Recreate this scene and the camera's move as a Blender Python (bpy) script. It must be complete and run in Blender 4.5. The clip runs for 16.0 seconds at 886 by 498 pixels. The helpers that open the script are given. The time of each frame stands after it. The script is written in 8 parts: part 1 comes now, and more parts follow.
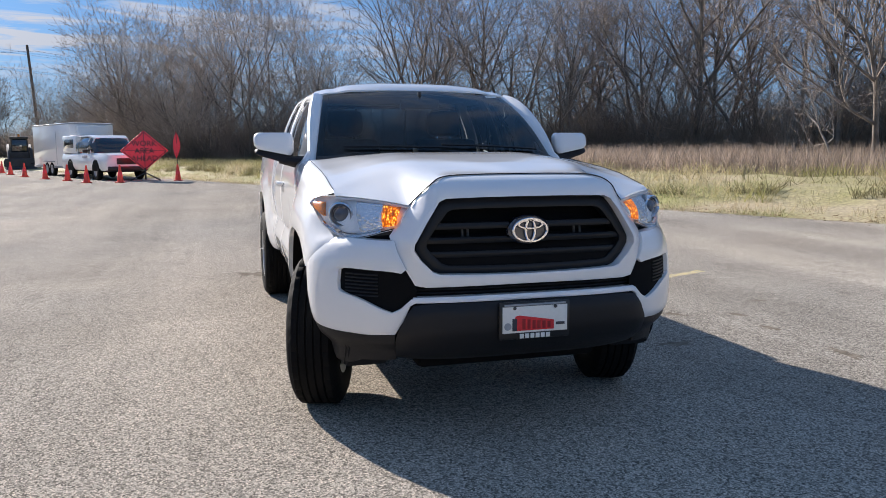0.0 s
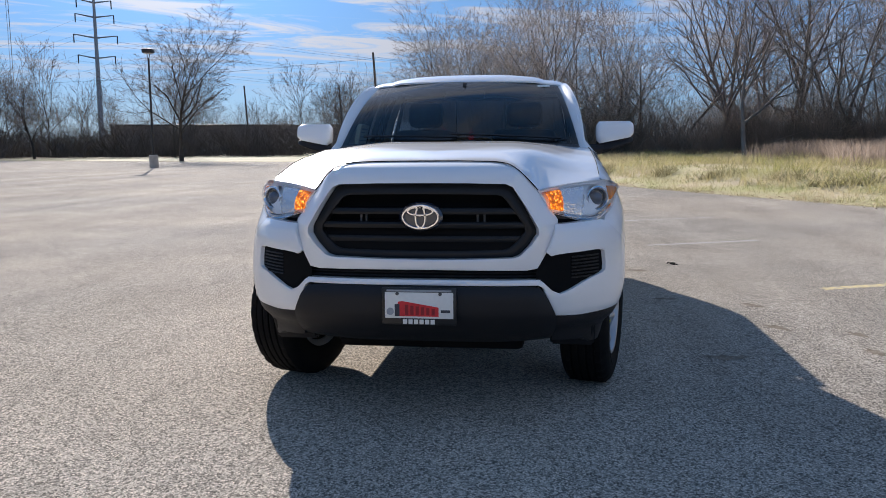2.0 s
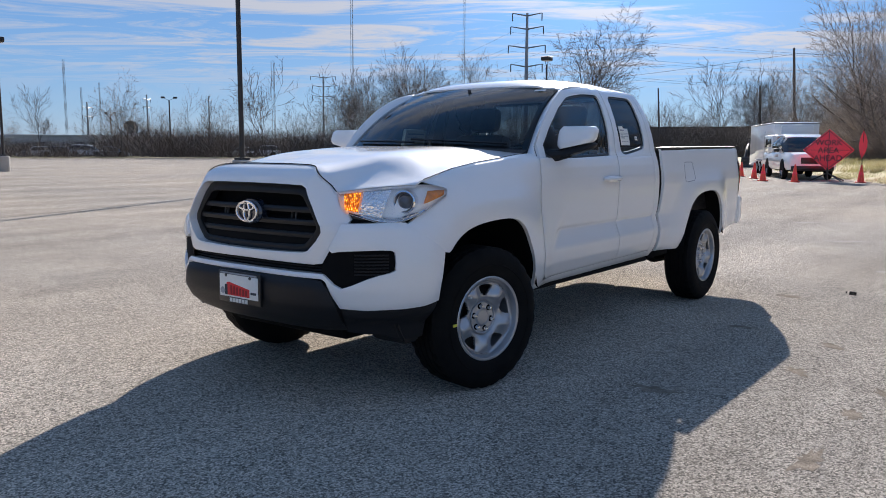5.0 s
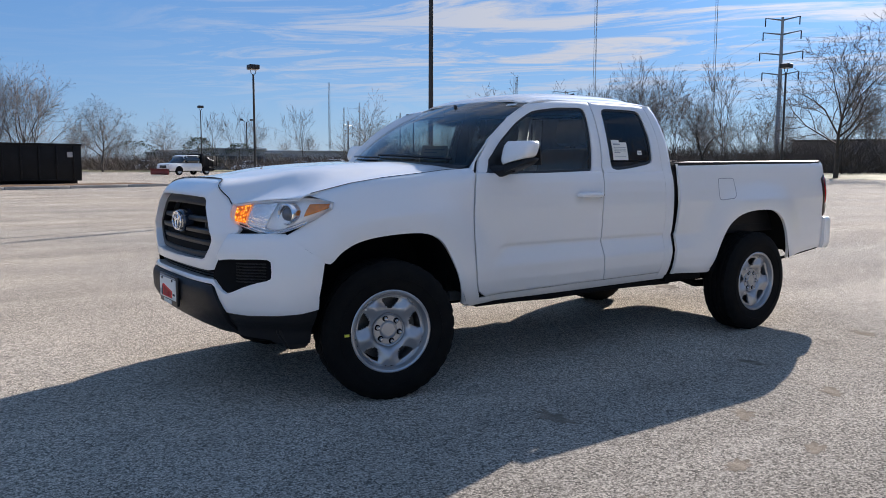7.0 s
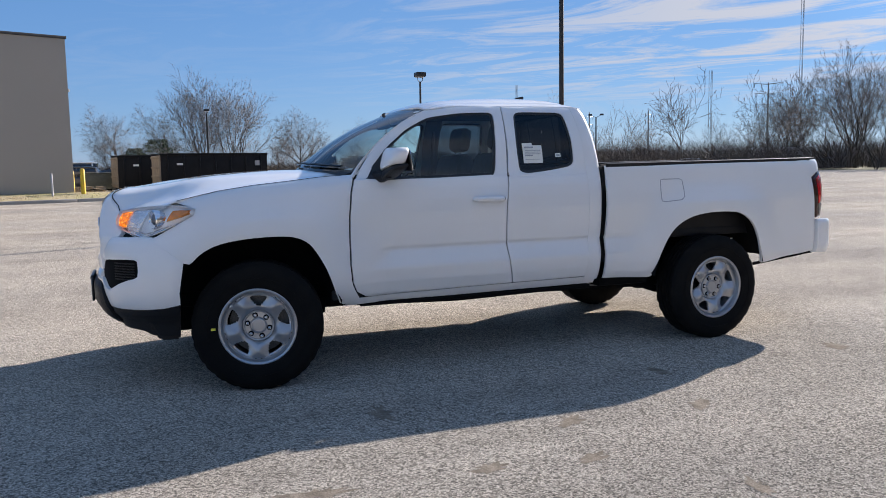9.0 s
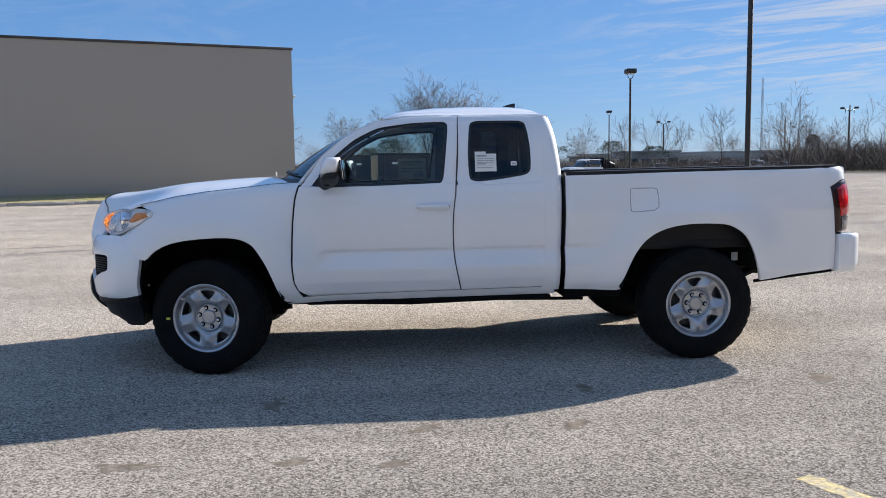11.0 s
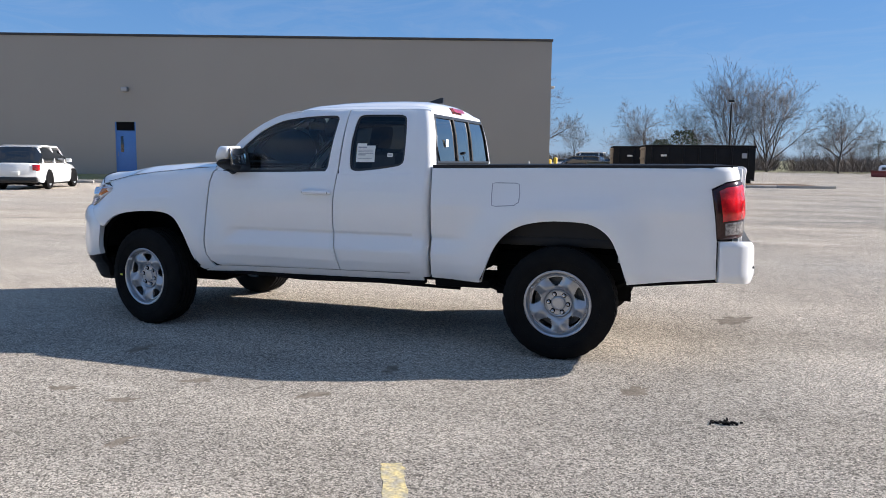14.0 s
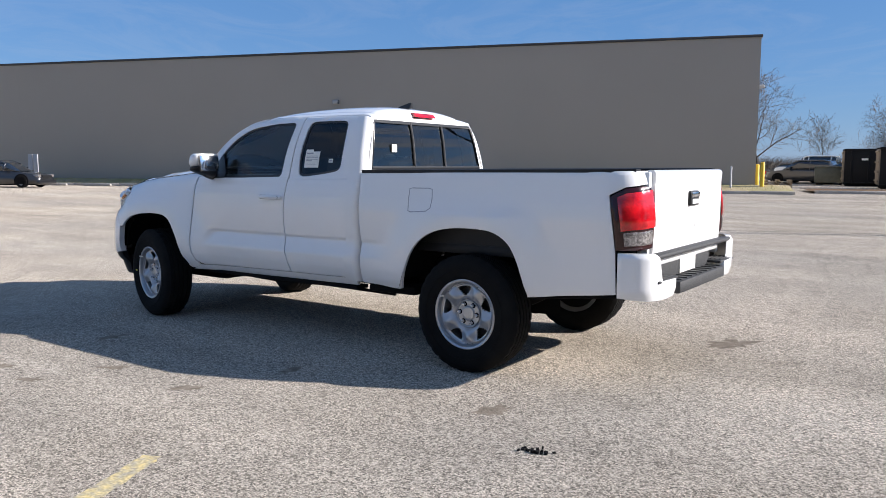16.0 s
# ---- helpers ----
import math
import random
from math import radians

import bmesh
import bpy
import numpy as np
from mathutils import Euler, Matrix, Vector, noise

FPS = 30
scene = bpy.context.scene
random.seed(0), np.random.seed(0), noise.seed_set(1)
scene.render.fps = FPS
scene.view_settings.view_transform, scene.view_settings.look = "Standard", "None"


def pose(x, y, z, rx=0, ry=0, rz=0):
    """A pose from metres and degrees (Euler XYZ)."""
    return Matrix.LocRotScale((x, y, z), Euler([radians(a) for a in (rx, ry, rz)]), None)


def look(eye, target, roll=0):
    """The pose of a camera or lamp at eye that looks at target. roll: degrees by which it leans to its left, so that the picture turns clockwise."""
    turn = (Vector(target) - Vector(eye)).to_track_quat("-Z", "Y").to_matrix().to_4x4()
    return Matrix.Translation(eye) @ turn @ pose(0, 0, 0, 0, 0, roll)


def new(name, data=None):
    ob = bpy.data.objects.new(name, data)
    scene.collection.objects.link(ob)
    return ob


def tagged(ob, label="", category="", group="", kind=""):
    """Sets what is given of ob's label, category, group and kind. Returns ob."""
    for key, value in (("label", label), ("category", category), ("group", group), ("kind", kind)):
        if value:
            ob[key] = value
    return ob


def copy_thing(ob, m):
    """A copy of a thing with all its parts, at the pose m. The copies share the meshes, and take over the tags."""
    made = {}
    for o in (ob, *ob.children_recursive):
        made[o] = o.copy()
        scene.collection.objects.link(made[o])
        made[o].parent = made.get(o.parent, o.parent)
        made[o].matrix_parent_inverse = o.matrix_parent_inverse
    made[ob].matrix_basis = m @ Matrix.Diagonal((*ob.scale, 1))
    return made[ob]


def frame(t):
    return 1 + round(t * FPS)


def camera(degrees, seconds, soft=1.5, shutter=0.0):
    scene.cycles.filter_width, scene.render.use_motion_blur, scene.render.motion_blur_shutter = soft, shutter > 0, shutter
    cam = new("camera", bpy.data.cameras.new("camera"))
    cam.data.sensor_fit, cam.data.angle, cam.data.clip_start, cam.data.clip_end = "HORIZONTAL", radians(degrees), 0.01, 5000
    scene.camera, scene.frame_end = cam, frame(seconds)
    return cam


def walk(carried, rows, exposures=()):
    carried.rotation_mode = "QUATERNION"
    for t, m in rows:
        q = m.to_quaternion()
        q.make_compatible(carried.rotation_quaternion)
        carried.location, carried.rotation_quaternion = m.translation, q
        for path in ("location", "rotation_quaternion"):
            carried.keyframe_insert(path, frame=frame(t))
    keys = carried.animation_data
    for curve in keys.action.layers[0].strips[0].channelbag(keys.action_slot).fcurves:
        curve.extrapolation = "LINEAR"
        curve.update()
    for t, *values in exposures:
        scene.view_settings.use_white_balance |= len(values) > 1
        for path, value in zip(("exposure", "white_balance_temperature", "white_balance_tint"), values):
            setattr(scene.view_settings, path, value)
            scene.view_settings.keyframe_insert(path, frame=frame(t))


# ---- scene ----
cam = camera(58.7, 16.0, soft=0.9)

PATH = [
    (0, (-3.989, 1.282, 1.288), (-2.081, 0.737, 1.037), -0.3),
    (0.5, (-4.065, 0.847, 1.296), (-2.117, 0.472, 1.042), -0.1),
    (1, (-4.192, 0.362, 1.316), (-2.217, 0.188, 1.057), -0.4),
    (1.5, (-4.197, -0.081, 1.293), (-2.214, -0.045, 1.037), -0.4),
    (2, (-4.199, -0.535, 1.242), (-2.233, -0.277, 0.985), -0.4),
    (2.5, (-4.098, -0.936, 1.207), (-2.17, -0.475, 0.942), -0.6),
    (3, (-4.007, -1.366, 1.211), (-2.13, -0.729, 0.942), -0.4),
    (3.5, (-3.949, -1.842, 1.232), (-2.133, -1.05, 0.96), -0.2),
    (3.7, (-3.862, -2.021, 1.216), (-2.073, -1.171, 0.945), -0.1),
    (5.8, (-2.996, -3.706, 1.268), (-1.588, -2.305, 1.039), 0.2),
    (6, (-2.862, -3.803, 1.242), (-1.498, -2.358, 1.018), 0.2),
    (6.5, (-2.495, -4.083, 1.264), (-1.245, -2.538, 1.046), 0.3),
    (7, (-2.152, -4.417, 1.262), (-1.013, -2.787, 1.046), 0.2),
    (7.5, (-1.743, -4.629, 1.258), (-0.715, -2.927, 1.044), -0.0),
    (8, (-1.392, -4.949, 1.242), (-0.469, -3.187, 1.031), -0.3),
    (8.5, (-1.024, -5.223, 1.247), (-0.207, -3.41, 1.037), -0.7),
    (9, (-0.618, -5.454, 1.278), (0.093, -3.597, 1.069), -1.0),
    (9.2, (-0.446, -5.564, 1.268), (0.22, -3.689, 1.068), -1.2),
    (11.3, (1.443, -6.081, 1.317), (1.5, -4.092, 1.11), -0.5),
    (11.5, (1.638, -6.149, 1.295), (1.643, -4.16, 1.086), -0.2),
    (12, (2.122, -6.207, 1.293), (1.991, -4.223, 1.074), 0.1),
    (12.5, (2.606, -6.178, 1.31), (2.349, -4.207, 1.086), 0.3),
    (13, (3.117, -6.186, 1.322), (2.731, -4.237, 1.095), 0.4),
    (13.5, (3.592, -6.051, 1.312), (3.09, -4.128, 1.087), 0.6),
    (14, (4.103, -5.979, 1.315), (3.486, -4.09, 1.088), 0.6),
    (14.5, (4.553, -5.746, 1.303), (3.814, -3.901, 1.076), 0.6),
    (15, (5.031, -5.517, 1.306), (4.164, -3.729, 1.078), 0.4),
    (15.5, (5.488, -5.263, 1.303), (4.486, -3.547, 1.078), 0.3),
    (16, (5.922, -4.99, 1.319), (4.786, -3.359, 1.104), 0.2),
]
walk(cam, [(t, look(eye, target, roll)) for t, eye, target, roll in PATH],
     exposures=((0.0, 0.84, 6450, 14), (3.5, 0.82, 6450, 15), (9.0, 0.93, 6450, 15), (12.5, 1.0, 6300, 13), (16.0, 0.85, 6300, 14)))

# ---- daylight: low winter sun from behind the pickup, thin cirrus ----
SUN = Vector((1.88, 0.90, 1.0)).normalized()
SUN_EL = math.asin(SUN.z)
SUN_AZ = math.atan2(SUN.x, SUN.y)


def link(nt, a, ao, b, bi):
    nt.links.new(a.outputs[ao], b.inputs[bi])


world = bpy.data.worlds.new("world")
scene.world = world
world.use_nodes = True
wn = world.node_tree
wn.nodes.clear()
w_out = wn.nodes.new("ShaderNodeOutputWorld")
w_bg = wn.nodes.new("ShaderNodeBackground")
w_sky = wn.nodes.new("ShaderNodeTexSky")
w_sky.sky_type = "NISHITA"
w_sky.sun_disc = False
w_sky.sun_elevation = SUN_EL
w_sky.sun_rotation = SUN_AZ
w_sky.altitude = 200
w_sky.air_density = 1.0
w_sky.dust_density = 0.0
w_sky.ozone_density = 1.2
w_bg.inputs["Strength"].default_value = 0.072
# cirrus: streaks laid out on a flat layer high above, thicker towards the sun
w_tc = wn.nodes.new("ShaderNodeTexCoord")
w_sep = wn.nodes.new("ShaderNodeSeparateXYZ")
link(wn, w_tc, "Generated", w_sep, 0)
w_mx = wn.nodes.new("ShaderNodeMath")
w_mx.operation = "MAXIMUM"
w_mx.inputs[1].default_value = 0.075
link(wn, w_sep, "Z", w_mx, 0)
w_dv = wn.nodes.new("ShaderNodeVectorMath")
w_dv.operation = "DIVIDE"
link(wn, w_tc, "Generated", w_dv, 0)
w_cmb = wn.nodes.new("ShaderNodeCombineXYZ")
for i in range(3):
    link(wn, w_mx, 0, w_cmb, i)
link(wn, w_cmb, 0, w_dv, 1)
w_map = wn.nodes.new("ShaderNodeMapping")
w_map.vector_type = "TEXTURE"
w_map.inputs["Rotation"].default_value = (0, 0, radians(118))
w_map.inputs["Scale"].default_value = (2.5, 1.45, 1.0)
link(wn, w_dv, 0, w_map, "Vector")
w_n = wn.nodes.new("ShaderNodeTexNoise")
w_n.inputs["Scale"].default_value = 1.6
w_n.inputs["Detail"].default_value = 10
w_n.inputs["Roughness"].default_value = 0.66
w_n.inputs["Distortion"].default_value = 1.1
link(wn, w_map, 0, w_n, "Vector")
w_r = wn.nodes.new("ShaderNodeMapRange")
w_r.inputs["From Min"].default_value = 0.46
w_r.inputs["From Max"].default_value = 0.60
link(wn, w_n, "Fac", w_r, 0)
# a broader mask: plenty of cloud in the sun's quarter, nearly none away from it
w_dot = wn.nodes.new("ShaderNodeVectorMath")
w_dot.operation = "DOT_PRODUCT"
w_dot.inputs[1].default_value = (SUN.x, SUN.y, 0.0)
link(wn, w_tc, "Generated", w_dot, 0)
w_q = wn.nodes.new("ShaderNodeMapRange")
w_q.inputs["From Min"].default_value = 0.55
w_q.inputs["From Max"].default_value = 0.80
w_q.inputs["To Min"].default_value = 0.08
w_q.inputs["To Max"].default_value = 1.0
link(wn, w_dot, "Value", w_q, 0)
w_m = wn.nodes.new("ShaderNodeMath")
w_m.operation = "MULTIPLY"
# and drifts of it higher up, all round, mostly unseen: added to brighten shade
w_high = wn.nodes.new("ShaderNodeMapRange")
w_high.inputs["From Min"].default_value = 0.24
w_high.inputs["From Max"].default_value = 0.55
w_high.inputs["To Max"].default_value = 0.8
link(wn, w_sep, "Z", w_high, 0)
w_any = wn.nodes.new("ShaderNodeMath")
w_any.operation = "MAXIMUM"
link(wn, w_q, 0, w_any, 0)
link(wn, w_high, 0, w_any, 1)
link(wn, w_r, 0, w_m, 0)
link(wn, w_any, 0, w_m, 1)
# no streaks right at the horizon
w_low = wn.nodes.new("ShaderNodeMapRange")
w_low.inputs["From Min"].default_value = 0.055
w_low.inputs["From Max"].default_value = 0.115
link(wn, w_sep, "Z", w_low, 0)
w_m3 = wn.nodes.new("ShaderNodeMath")
w_m3.operation = "MULTIPLY"
link(wn, w_m, 0, w_m3, 0)
link(wn, w_low, 0, w_m3, 1)
w_m2 = wn.nodes.new("ShaderNodeMath")
w_m2.operation = "MULTIPLY"
w_m2.inputs[1].default_value = 0.95
link(wn, w_m3, 0, w_m2, 0)
w_mix = wn.nodes.new("ShaderNodeMix")
w_mix.data_type = "RGBA"
link(wn, w_m2, 0, w_mix, 0)
w_mix.inputs[7].default_value = (4.3, 4.6, 5.1, 1)
w_deep = wn.nodes.new("ShaderNodeMix")
w_deep.data_type = "RGBA"
w_deep.blend_type = "MULTIPLY"
w_deep.inputs[0].default_value = 1.0
w_deep.inputs[7].default_value = (0.78, 0.90, 1.08, 1)
link(wn, w_sky, 0, w_deep, 6)
# high thin haze evens the sky out round the sun
w_even = wn.nodes.new("ShaderNodeMix")
w_even.data_type = "RGBA"
w_even.inputs[0].default_value = 0.68
w_even.inputs[7].default_value = (0.60, 1.88, 4.2, 1)
link(wn, w_deep, 2, w_even, 6)
link(wn, w_even, 2, w_mix, 6)
# thin cloud glows round the sun
w_near = wn.nodes.new("ShaderNodeVectorMath")
w_near.operation = "DOT_PRODUCT"
w_near.inputs[1].default_value = SUN
link(wn, w_tc, "Generated", w_near, 0)
w_pos = wn.nodes.new("ShaderNodeMath")
w_pos.operation = "MAXIMUM"
w_pos.inputs[1].default_value = 0.0
link(wn, w_near, "Value", w_pos, 0)
w_pow = wn.nodes.new("ShaderNodeMath")
w_pow.operation = "POWER"
w_pow.inputs[1].default_value = 40.0
link(wn, w_pos, 0, w_pow, 0)
w_gain = wn.nodes.new("ShaderNodeMath")
w_gain.operation = "MULTIPLY_ADD"
w_gain.inputs[1].default_value = 2.2
w_gain.inputs[2].default_value = 1.0
link(wn, w_pow, 0, w_gain, 0)
w_glow = wn.nodes.new("ShaderNodeVectorMath")
w_glow.operation = "SCALE"
link(wn, w_mix, 2, w_glow, 0)
link(wn, w_gain, 0, w_glow, "Scale")
link(wn, w_glow, 0, w_bg, "Color")
link(wn, w_bg, 0, w_out, 0)

sun = new("sun", bpy.data.lights.new("sun", "SUN"))
sun.data.energy = 5.0
sun.data.angle = radians(0.55)
sun.data.color = (1.0, 0.945, 0.86)
sun.matrix_world = look(SUN * 60, (0, 0, 0))

# ---- materials ----
def material(name, colour, rough=0.5, metal=0.0, spread=0.12, scale=6.0, fine=60.0, bump=0.0, coat=0.0,
             tint=None, spec=0.5, by_object=0.0):
    """A surface with variation at two scales; tint is the second colour that the coarse stains lean to."""
    m = bpy.data.materials.new(name)
    m.use_nodes = True
    nt = m.node_tree
    b = nt.nodes["Principled BSDF"]
    b.inputs["Roughness"].default_value = rough
    b.inputs["Metallic"].default_value = metal
    b.inputs["Coat Weight"].default_value = coat
    b.inputs["Coat Roughness"].default_value = 0.03
    b.inputs["Specular IOR Level"].default_value = spec
    tc = nt.nodes.new("ShaderNodeTexCoord")
    n1 = nt.nodes.new("ShaderNodeTexNoise")
    n1.inputs["Scale"].default_value = scale
    n1.inputs["Detail"].default_value = 5
    link(nt, tc, "Object", n1, "Vector")
    n2 = nt.nodes.new("ShaderNodeTexNoise")
    n2.inputs["Scale"].default_value = fine
    n2.inputs["Detail"].default_value = 3
    link(nt, tc, "Object", n2, "Vector")
    second = tint or [c * (1 - spread) for c in colour]
    mix = nt.nodes.new("ShaderNodeMix")
    mix.data_type = "RGBA"
    mix.inputs[6].default_value = (*colour, 1)
    mix.inputs[7].default_value = (*second, 1)
    rg = nt.nodes.new("ShaderNodeMapRange")
    rg.inputs["From Min"].default_value = 0.35
    rg.inputs["From Max"].default_value = 0.65
    link(nt, n1, "Fac", rg, 0)
    link(nt, rg, 0, mix, 0)
    hs = nt.nodes.new("ShaderNodeHueSaturation")
    link(nt, mix, 2, hs, "Color")
    vr = nt.nodes.new("ShaderNodeMapRange")
    vr.inputs["From Min"].default_value = 0.25
    vr.inputs["From Max"].default_value = 0.75
    vr.inputs["To Min"].default_value = 1 - spread
    vr.inputs["To Max"].default_value = 1 + spread
    link(nt, n2, "Fac", vr, 0)
    if by_object:
        oi = nt.nodes.new("ShaderNodeObjectInfo")
        orr = nt.nodes.new("ShaderNodeMapRange")
        orr.inputs["To Min"].default_value = 1 - by_object
        orr.inputs["To Max"].default_value = 1 + by_object
        link(nt, oi, "Random", orr, 0)
        mu = nt.nodes.new("ShaderNodeMath")
        mu.operation = "MULTIPLY"
        link(nt, vr, 0, mu, 0)
        link(nt, orr, 0, mu, 1)
        link(nt, mu, 0, hs, "Value")
    else:
        link(nt, vr, 0, hs, "Value")
    link(nt, hs, 0, b, "Base Color")
    if bump:
        bp = nt.nodes.new("ShaderNodeBump")
        bp.inputs["Strength"].default_value = bump
        bp.inputs["Distance"].default_value = 0.01
        link(nt, n2, "Fac", bp, "Height")
        link(nt, bp, 0, b, "Normal")
    return m


def glow(name, colour, strength, base):
    m = material(name, base, rough=0.25)
    b = m.node_tree.nodes["Principled BSDF"]
    b.inputs["Emission Color"].default_value = (*colour, 1)
    b.inputs["Emission Strength"].default_value = strength
    return m


def glass(name, tint, gloss=1.0, rough=0.0):
    """A thin pane: tinted see-through with a mirror gloss that grows at grazing angles."""
    m = bpy.data.materials.new(name)
    m.use_nodes = True
    nt = m.node_tree
    nt.nodes.clear()
    out = nt.nodes.new("ShaderNodeOutputMaterial")
    tr = nt.nodes.new("ShaderNodeBsdfTransparent")
    tr.inputs[0].default_value = (*tint, 1)
    gl = nt.nodes.new("ShaderNodeBsdfGlossy")
    gl.inputs["Roughness"].default_value = rough
    fr = nt.nodes.new("ShaderNodeFresnel")
    fr.inputs["IOR"].default_value = 1.5
    mu = nt.nodes.new("ShaderNodeMath")
    mu.operation = "MULTIPLY"
    mu.inputs[1].default_value = gloss
    link(nt, fr, 0, mu, 0)
    mix = nt.nodes.new("ShaderNodeMixShader")
    link(nt, mu, 0, mix, 0)
    link(nt, tr, 0, mix, 1)
    link(nt, gl, 0, mix, 2)
    link(nt, mix, 0, out, 0)
    return m


M_PAINT = material("white_paint", (0.80, 0.80, 0.80), 0.36, spread=0.015, scale=1.5, fine=900, coat=1.0, spec=0.35)
M_PLASTIC = material("black_plastic", (0.012, 0.012, 0.014), 0.5, spread=0.15, scale=5, fine=500, bump=0.12, spec=0.3)
M_GRILLE = material("charcoal_grille_plastic", (0.011, 0.0115, 0.013), 0.4, spread=0.1, scale=5, fine=400, bump=0.05, spec=0.28)
M_BLACK = material("black_void", (0.0035, 0.0035, 0.004), 0.9, spread=0.2, scale=8, fine=80, spec=0.2)
M_TRIM = material("black_trim", (0.012, 0.012, 0.013), 0.35, spread=0.1)
M_CHROME = material("chrome", (0.82, 0.82, 0.84), 0.07, 1.0, spread=0.03)
M_SILVER = material("silver_wheel_paint", (0.42, 0.43, 0.45), 0.28, 0.6, spread=0.05, fine=600)
M_STEEL = material("dull_steel", (0.13, 0.125, 0.12), 0.5, 0.7, spread=0.3, scale=14, fine=120)
M_TYRE = material("tyre_rubber", (0.0055, 0.0055, 0.006), 0.8, spread=0.22, scale=8, fine=160, bump=0.15,
                  tint=(0.009, 0.0088, 0.0085), spec=0.12)
M_GLASS = glass("tinted_glass", (0.80, 0.91, 0.89), 1.5)
M_SHIELD = glass("windscreen_glass", (0.50, 0.56, 0.57))
M_PRIVACY = glass("privacy_glass", (0.10, 0.115, 0.13))
M_BACKGLASS = glass("tinted_back_glass", (0.22, 0.25, 0.27), 2.4)
M_LENS = glass("clear_lens", (0.98, 0.98, 0.98), 0.5)
M_REDLENS = material("red_lens", (0.78, 0.006, 0.012), 0.14, spread=0.3, scale=14, fine=220, coat=1.0, tint=(0.30, 0.0, 0.004))
M_REDDARK = material("smoked_red_lens", (0.030, 0.003, 0.005), 0.22, spread=0.15, coat=0.4, spec=0.3)
M_CLEARLAMP = material("smoked_clear_lamp", (0.10, 0.09, 0.09), 0.18, 0.3, spread=0.5, scale=60, fine=240, coat=0.7, tint=(0.35, 0.33, 0.32))
M_AMBER = material("amber_reflector", (0.85, 0.26, 0.03), 0.2, spread=0.25, scale=60, fine=300, coat=1.0)
M_LIT = glow("lit_amber_lamp", (1.0, 0.27, 0.005), 0.8, (0.75, 0.30, 0.06))
_t = M_LIT.node_tree
_v = _t.nodes.new("ShaderNodeTexVoronoi")
_v.inputs["Scale"].default_value = 75
link(_t, _t.nodes["Texture Coordinate"], "Object", _v, "Vector")
_r = _t.nodes.new("ShaderNodeValToRGB")
for _k, (_p, _c) in enumerate(((0.10, (1.0, 0.62, 0.12, 1)), (0.32, (1.0, 0.30, 0.006, 1)), (0.62, (0.45, 0.07, 0.002, 1)))):
    _e = _r.color_ramp.elements[_k] if _k < 2 else _r.color_ramp.elements.new(_p)
    _e.position, _e.color = _p, _c
link(_t, _v, "Distance", _r, 0)
link(_t, _r, 0, _t.nodes["Principled BSDF"], "Emission Color")
_r = _t.nodes.new("ShaderNodeMapRange")
_r.inputs["From Max"].default_value = 0.6
_r.inputs["To Min"].default_value = 1.5
_r.inputs["To Max"].default_value = 0.15
link(_t, _v, "Distance", _r, 0)
link(_t, _r, 0, _t.nodes["Principled BSDF"], "Emission Strength")
M_PROJECTOR = material("projector_glass", (0.10, 0.10, 0.12), 0.05, 0.3, spread=0.1, coat=1.0)
M_REFLECTOR = material("headlamp_reflector", (0.95, 0.95, 0.95), 0.16, 0.08, spread=0.05, scale=50, fine=200)
M_FACETS = material("faceted_reflector", (0.94, 0.94, 0.95), 0.10, 0.75, spread=0.05, scale=50, fine=200)
_t = M_FACETS.node_tree
_v = _t.nodes.new("ShaderNodeTexVoronoi")
_v.inputs["Scale"].default_value = 70
link(_t, _t.nodes["Texture Coordinate"], "Object", _v, "Vector")
_b = _t.nodes.new("ShaderNodeBump")
_b.inputs["Strength"].default_value = 0.9
_b.inputs["Distance"].default_value = 0.006
link(_t, _v, "Distance", _b, "Height")
link(_t, _b, 0, _t.nodes["Principled BSDF"], "Normal")
M_SEAT = material("dark_grey_cloth", (0.085, 0.086, 0.09), 0.9, spread=0.2, scale=20, fine=500)
M_DASH = material("dark_dashboard_plastic", (0.045, 0.046, 0.05), 0.7, spread=0.15)
M_PAPER = material("white_paper", (0.78, 0.77, 0.72), 0.7, spread=0.04)
M_INK = material("dark_print", (0.05, 0.05, 0.06), 0.7, spread=0.1)
M_PRINTRED = material("red_print", (0.72, 0.03, 0.035), 0.6, spread=0.1)
M_WEDGEINK = material("dark_red_print", (0.30, 0.012, 0.016), 0.6, spread=0.1)
M_PRINTGREY = material("grey_print", (0.35, 0.36, 0.38), 0.6, spread=0.1)
M_STEP = material("dark_step_plastic", (0.030, 0.031, 0.033), 0.65, spread=0.2, scale=10, fine=300, bump=0.2)
M_BARK = material("bark", (0.27, 0.228, 0.192), 0.9, spread=0.3, scale=2.0, fine=25, bump=0.5, tint=(0.13, 0.107, 0.09), by_object=0.25)
M_TWIG = material("bare_twigs", (0.38, 0.315, 0.265), 0.9, spread=0.25, scale=0.5, fine=10, tint=(0.24, 0.195, 0.165), by_object=0.4)
# bark, twigs and brush again for far off, darkened to stand as backlit silhouettes
M_BARKSHADED = material("shaded_bark", (0.075, 0.064, 0.055), 0.9, spread=0.3, scale=2.0, fine=25, bump=0.5, tint=(0.04, 0.034, 0.03), by_object=0.25)
M_TWIGSHADED = material("shaded_twigs", (0.15, 0.122, 0.103), 0.9, spread=0.25, scale=0.5, fine=10, tint=(0.09, 0.073, 0.062), by_object=0.3)
M_HEDGE = material("shaded_hedge_brush", (0.115, 0.092, 0.077), 0.9, spread=0.3, scale=0.4, fine=6, tint=(0.06, 0.05, 0.042))
